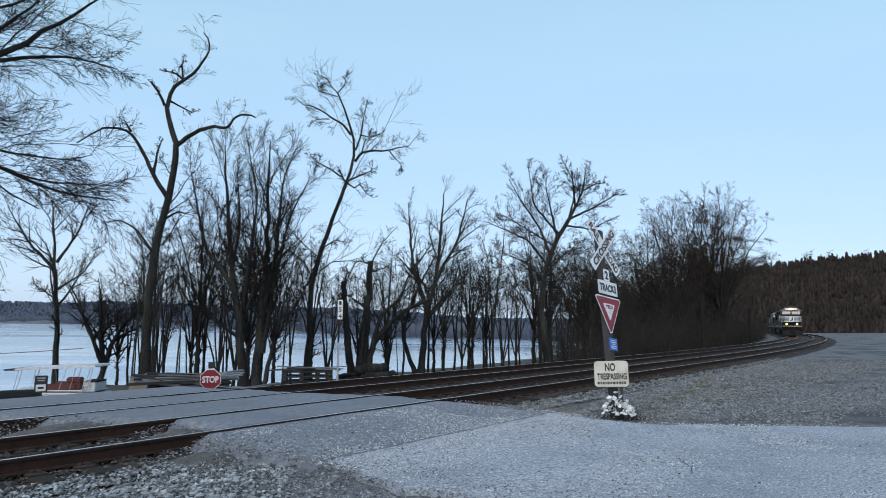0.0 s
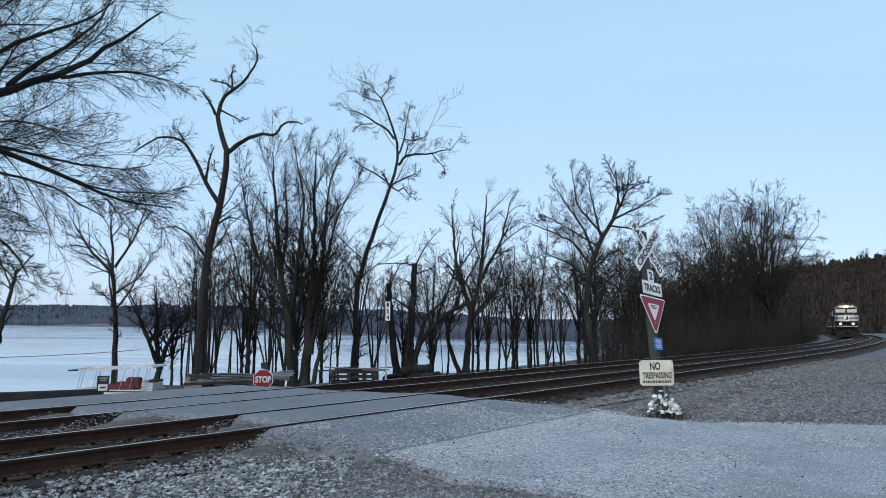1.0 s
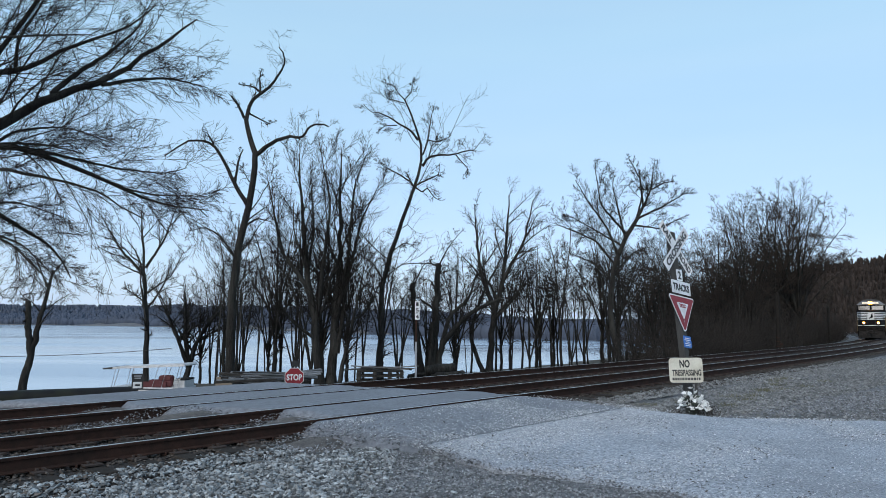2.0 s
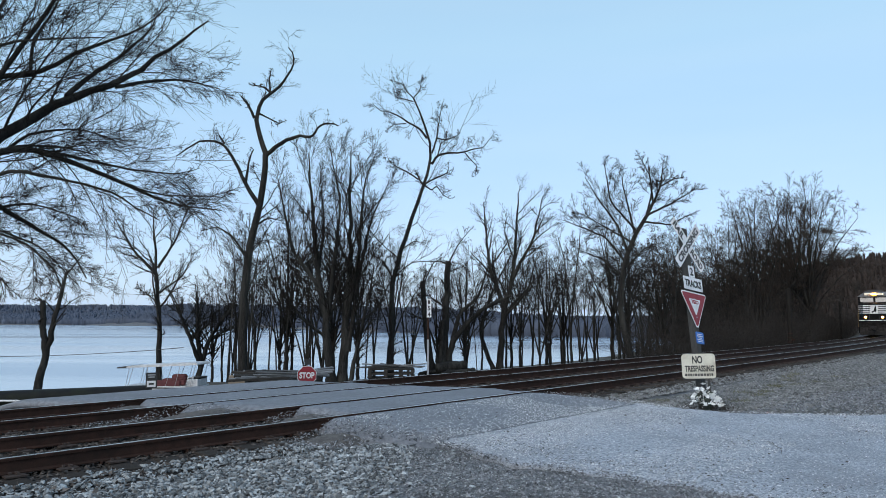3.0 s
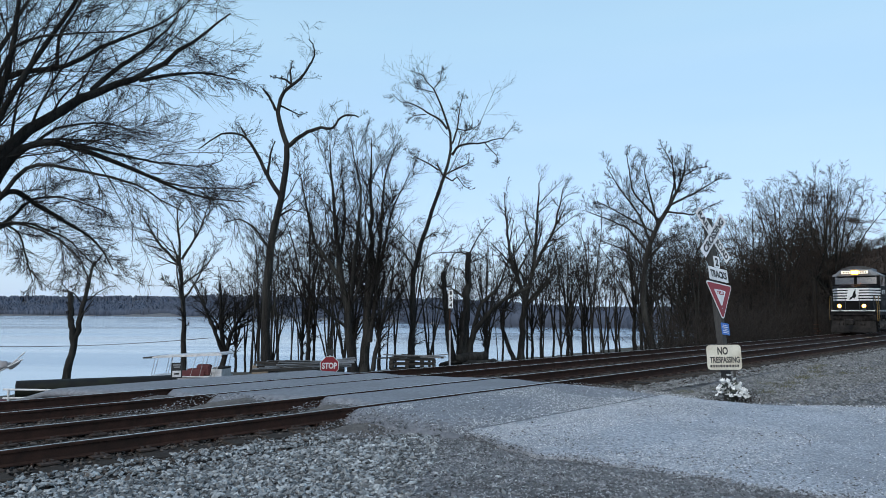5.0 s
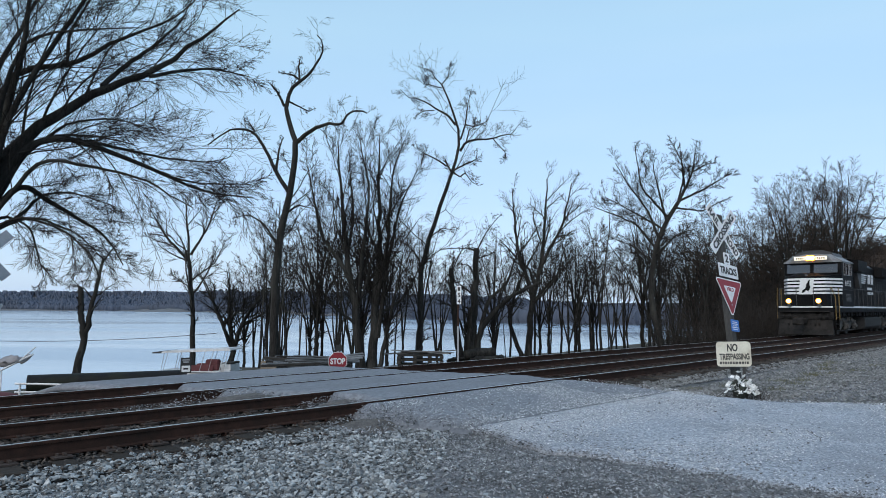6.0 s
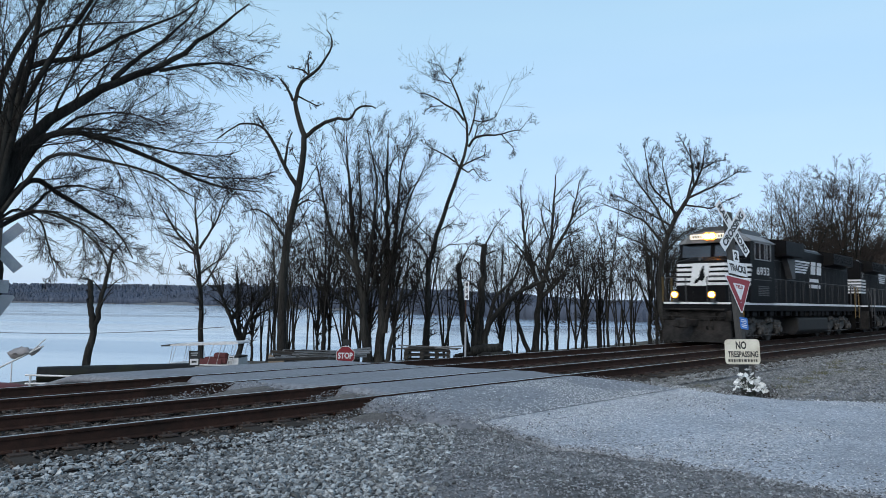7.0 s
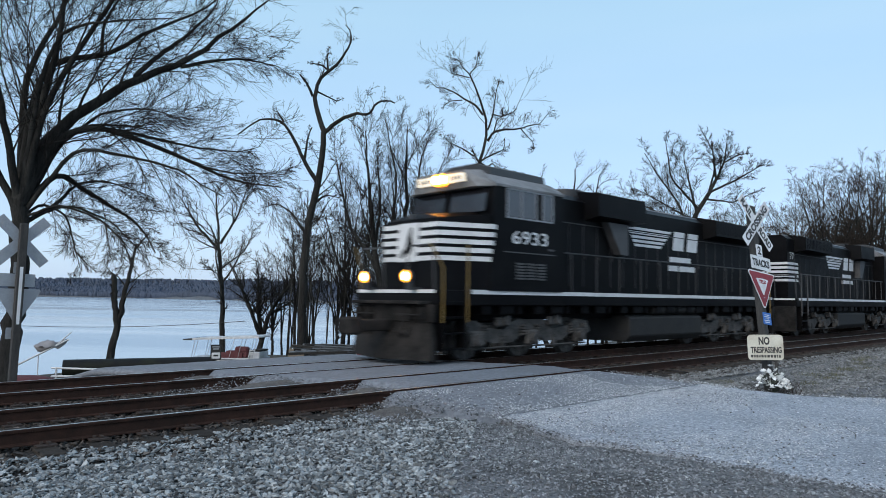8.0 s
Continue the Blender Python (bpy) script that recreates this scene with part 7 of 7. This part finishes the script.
def log(x, y, turn, L, r, z, label, seed):
    rng = np.random.default_rng(seed)
    P = resample([(-L / 2, 0, 0), (-L / 5, 0.05, 0.03), (L / 4, -0.04, 0.02), (L / 2, 0, 0)], 10)[None]
    R = (r * (1 + 0.12 * rng.normal(size=11)))[None]
    R[0, 0], R[0, -1] = r * 0.9, r * 0.9
    c, f = tubes(P, R, 12)
    bm = bmesh.new()
    vs = [bm.verts.new(v) for v in c]
    for q in f:
        bm.faces.new([vs[i] for i in q])
    bm.faces.new(vs[:12])
    bm.faces.new(vs[-12:][::-1])
    bmesh.ops.recalc_face_normals(bm, faces=bm.faces)
    ob = new("log", finish(bm, "log", M_BARK, True))
    tagged(ob, label, "log", "stacked logs")
    ob.matrix_basis = Matrix.Translation((x, y, gz(x, y) + z)) @ Matrix.Rotation(turn, 4, "Z") @ Matrix.Rotation(radians(-4), 4, "Y")


for dx, dy, L, r, z, tn in ((0, 0, 2.6, 0.42, 0.85, 0.5), (-0.6, -0.5, 2.8, 0.2, 0.18, 0.2), (-1.2, -0.3, 3.0, 0.16, 0.42, -0.1), (0.5, -0.5, 2.4, 0.3, 0.28, 0.35), (0.3, 0.3, 2.4, 0.34, 0.32, 0.4), (-1.6, 0.1, 2.6, 0.14, 0.14, 0.6), (1.6, 0, 1.0, 0.3, 0.28, 1.3), (-1.4, -0.5, 2.4, 0.12, 0.62, 0.5)):
    log(-5.7 + dx, 56.0 + dy, tn, L, r, z, "weathered driftwood log in a heap", int(10 + 10 * L))


def pipe_rails():
    root = new("pipe_barrier")
    tagged(root, "low white pipe barrier at the landing", "barrier")
    a, b = Vector((-21.7, 24.7)), Vector((-18.4, 25.3))
    L = (b - a).length
    for z0, z1 in ((0.85, 0.78), (0.5, 0.55)):
        bm = bmesh.new()
        rod(bm, (0, 0, z0), (L, 0, z1), 0.04, sides=8)
        part("rail", bm, M_BOATWHITE, root)
    for x in (0.2, L * 0.5, L - 0.05):
        bm = bmesh.new()
        rod(bm, (x, 0, -0.3), (x, 0, 0.86), 0.045, sides=8)
        part("post", bm, M_BOATWHITE, root)
    root.matrix_basis = frame_at((a.x, a.y, gz(a.x, a.y)), (b.x, b.y, 0))


pipe_rails()


def boat_hoist():
    """Two slanting poles carrying a bundled tarp out over the water."""
    root = new("boat_hoist")
    tagged(root, "slanting hoist poles with a bundled grey tarp", "hoist")
    bm = bmesh.new()
    for y in (0, 0.8):
        rod(bm, (-2.6, y, 0.0), (1.5, y, 2.3), 0.05, sides=7)
    rod(bm, (0.9, 0.0, 1.95), (1.7, 0.0, 2.75), 0.03, sides=6)
    for x in (-1.2, 0.1):
        rod(bm, (x, 0, -0.5), (x, 0, 0.75 + (x + 1.2) * 0.56), 0.035, sides=6)
    part("poles", bm, M_BOATWHITE, root)
    bm = bmesh.new()
    bmesh.ops.create_icosphere(bm, subdivisions=3, radius=1, matrix=Matrix.Translation((0.6, 0.4, 2.0)) @ Matrix.Diagonal((0.85, 0.5, 0.2, 1)))
    for v in bm.verts:
        v.co += v.co.normalized() * 0.3 * noise.noise(v.co * 3.1) + Vector((0, 0, 0.3 * noise.noise(v.co * 1.1)))
    part("tarp", bm, M_TARP, root, "bundled grey tarp", True)
    x, y = -30.4, 34.0
    root.matrix_basis = frame_at((x, y, gz(x, y)), (x + 1, y + 0.6, 0))


boat_hoist()


def upturned_boat(x, y, turn, mat, label):
    bm = bmesh.new()
    n, m = 12, 8
    rows = []
    for i in range(n + 1):
        q = i / n * 2 - 1
        w = 0.75 * (1 - abs(q) ** 2.6) + 0.04
        rows.append([bm.verts.new((q * 1.7, w * math.cos(math.pi * j / m), 0.45 * (1 - 0.3 * q * q) * math.sin(math.pi * j / m) * (w / 0.79) ** 0.5)) for j in range(m + 1)])
    for a, b in zip(rows, rows[1:]):
        for j in range(m):
            bm.faces.new((a[j], b[j], b[j + 1], a[j + 1]))
    bmesh.ops.recalc_face_normals(bm, faces=bm.faces)
    ob = new("rowing_boat", finish(bm, "rowing_boat", mat, True))
    so = ob.modifiers.new("thickness", "SOLIDIFY")
    so.thickness = 0.03
    tagged(ob, label, "boat")
    ob.matrix_basis = Matrix.Translation((x, y, gz(x, y))) @ Matrix.Rotation(turn, 4, "Z")


upturned_boat(-23.9, 25.6, 0.5, M_MAROON, "upturned dull red rowing boat at the landing")


def sagging_wire():
    cu = bpy.data.curves.new("overhead_wire", "CURVE")
    cu.dimensions, cu.bevel_depth = "3D", 0.022
    sp = cu.splines.new("POLY")
    a, b = Vector((-62, 46, 0.2)), Vector((-24.6, 48, -0.45))
    sp.points.add(24)
    for i in range(25):
        q = i / 24
        p = a.lerp(b, q)
        sp.points[i].co = (p.x, p.y, p.z - 1.0 * 4 * q * (1 - q), 1)
    tmp = new("overhead_wire", cu)
    bpy.context.view_layer.update()
    me = bpy.data.meshes.new_from_object(tmp.evaluated_get(bpy.context.evaluated_depsgraph_get()))
    bpy.data.objects.remove(tmp)
    me.materials.clear()
    me.materials.append(M_GRIME)
    tagged(new("cable", me), "thin sagging cable strung between trees", "cable")


sagging_wire()


def motions():
    for (root, wheels), shift, back in ((LEAD, 0.0, False), (SECOND, 21.75, True), (THIRD, 43.5, False)):
        walk(root, train_rows(shift, back))
        for b, w in zip(AXLES, wheels):
            walk(w, wheel_rows(b, back))


motions()
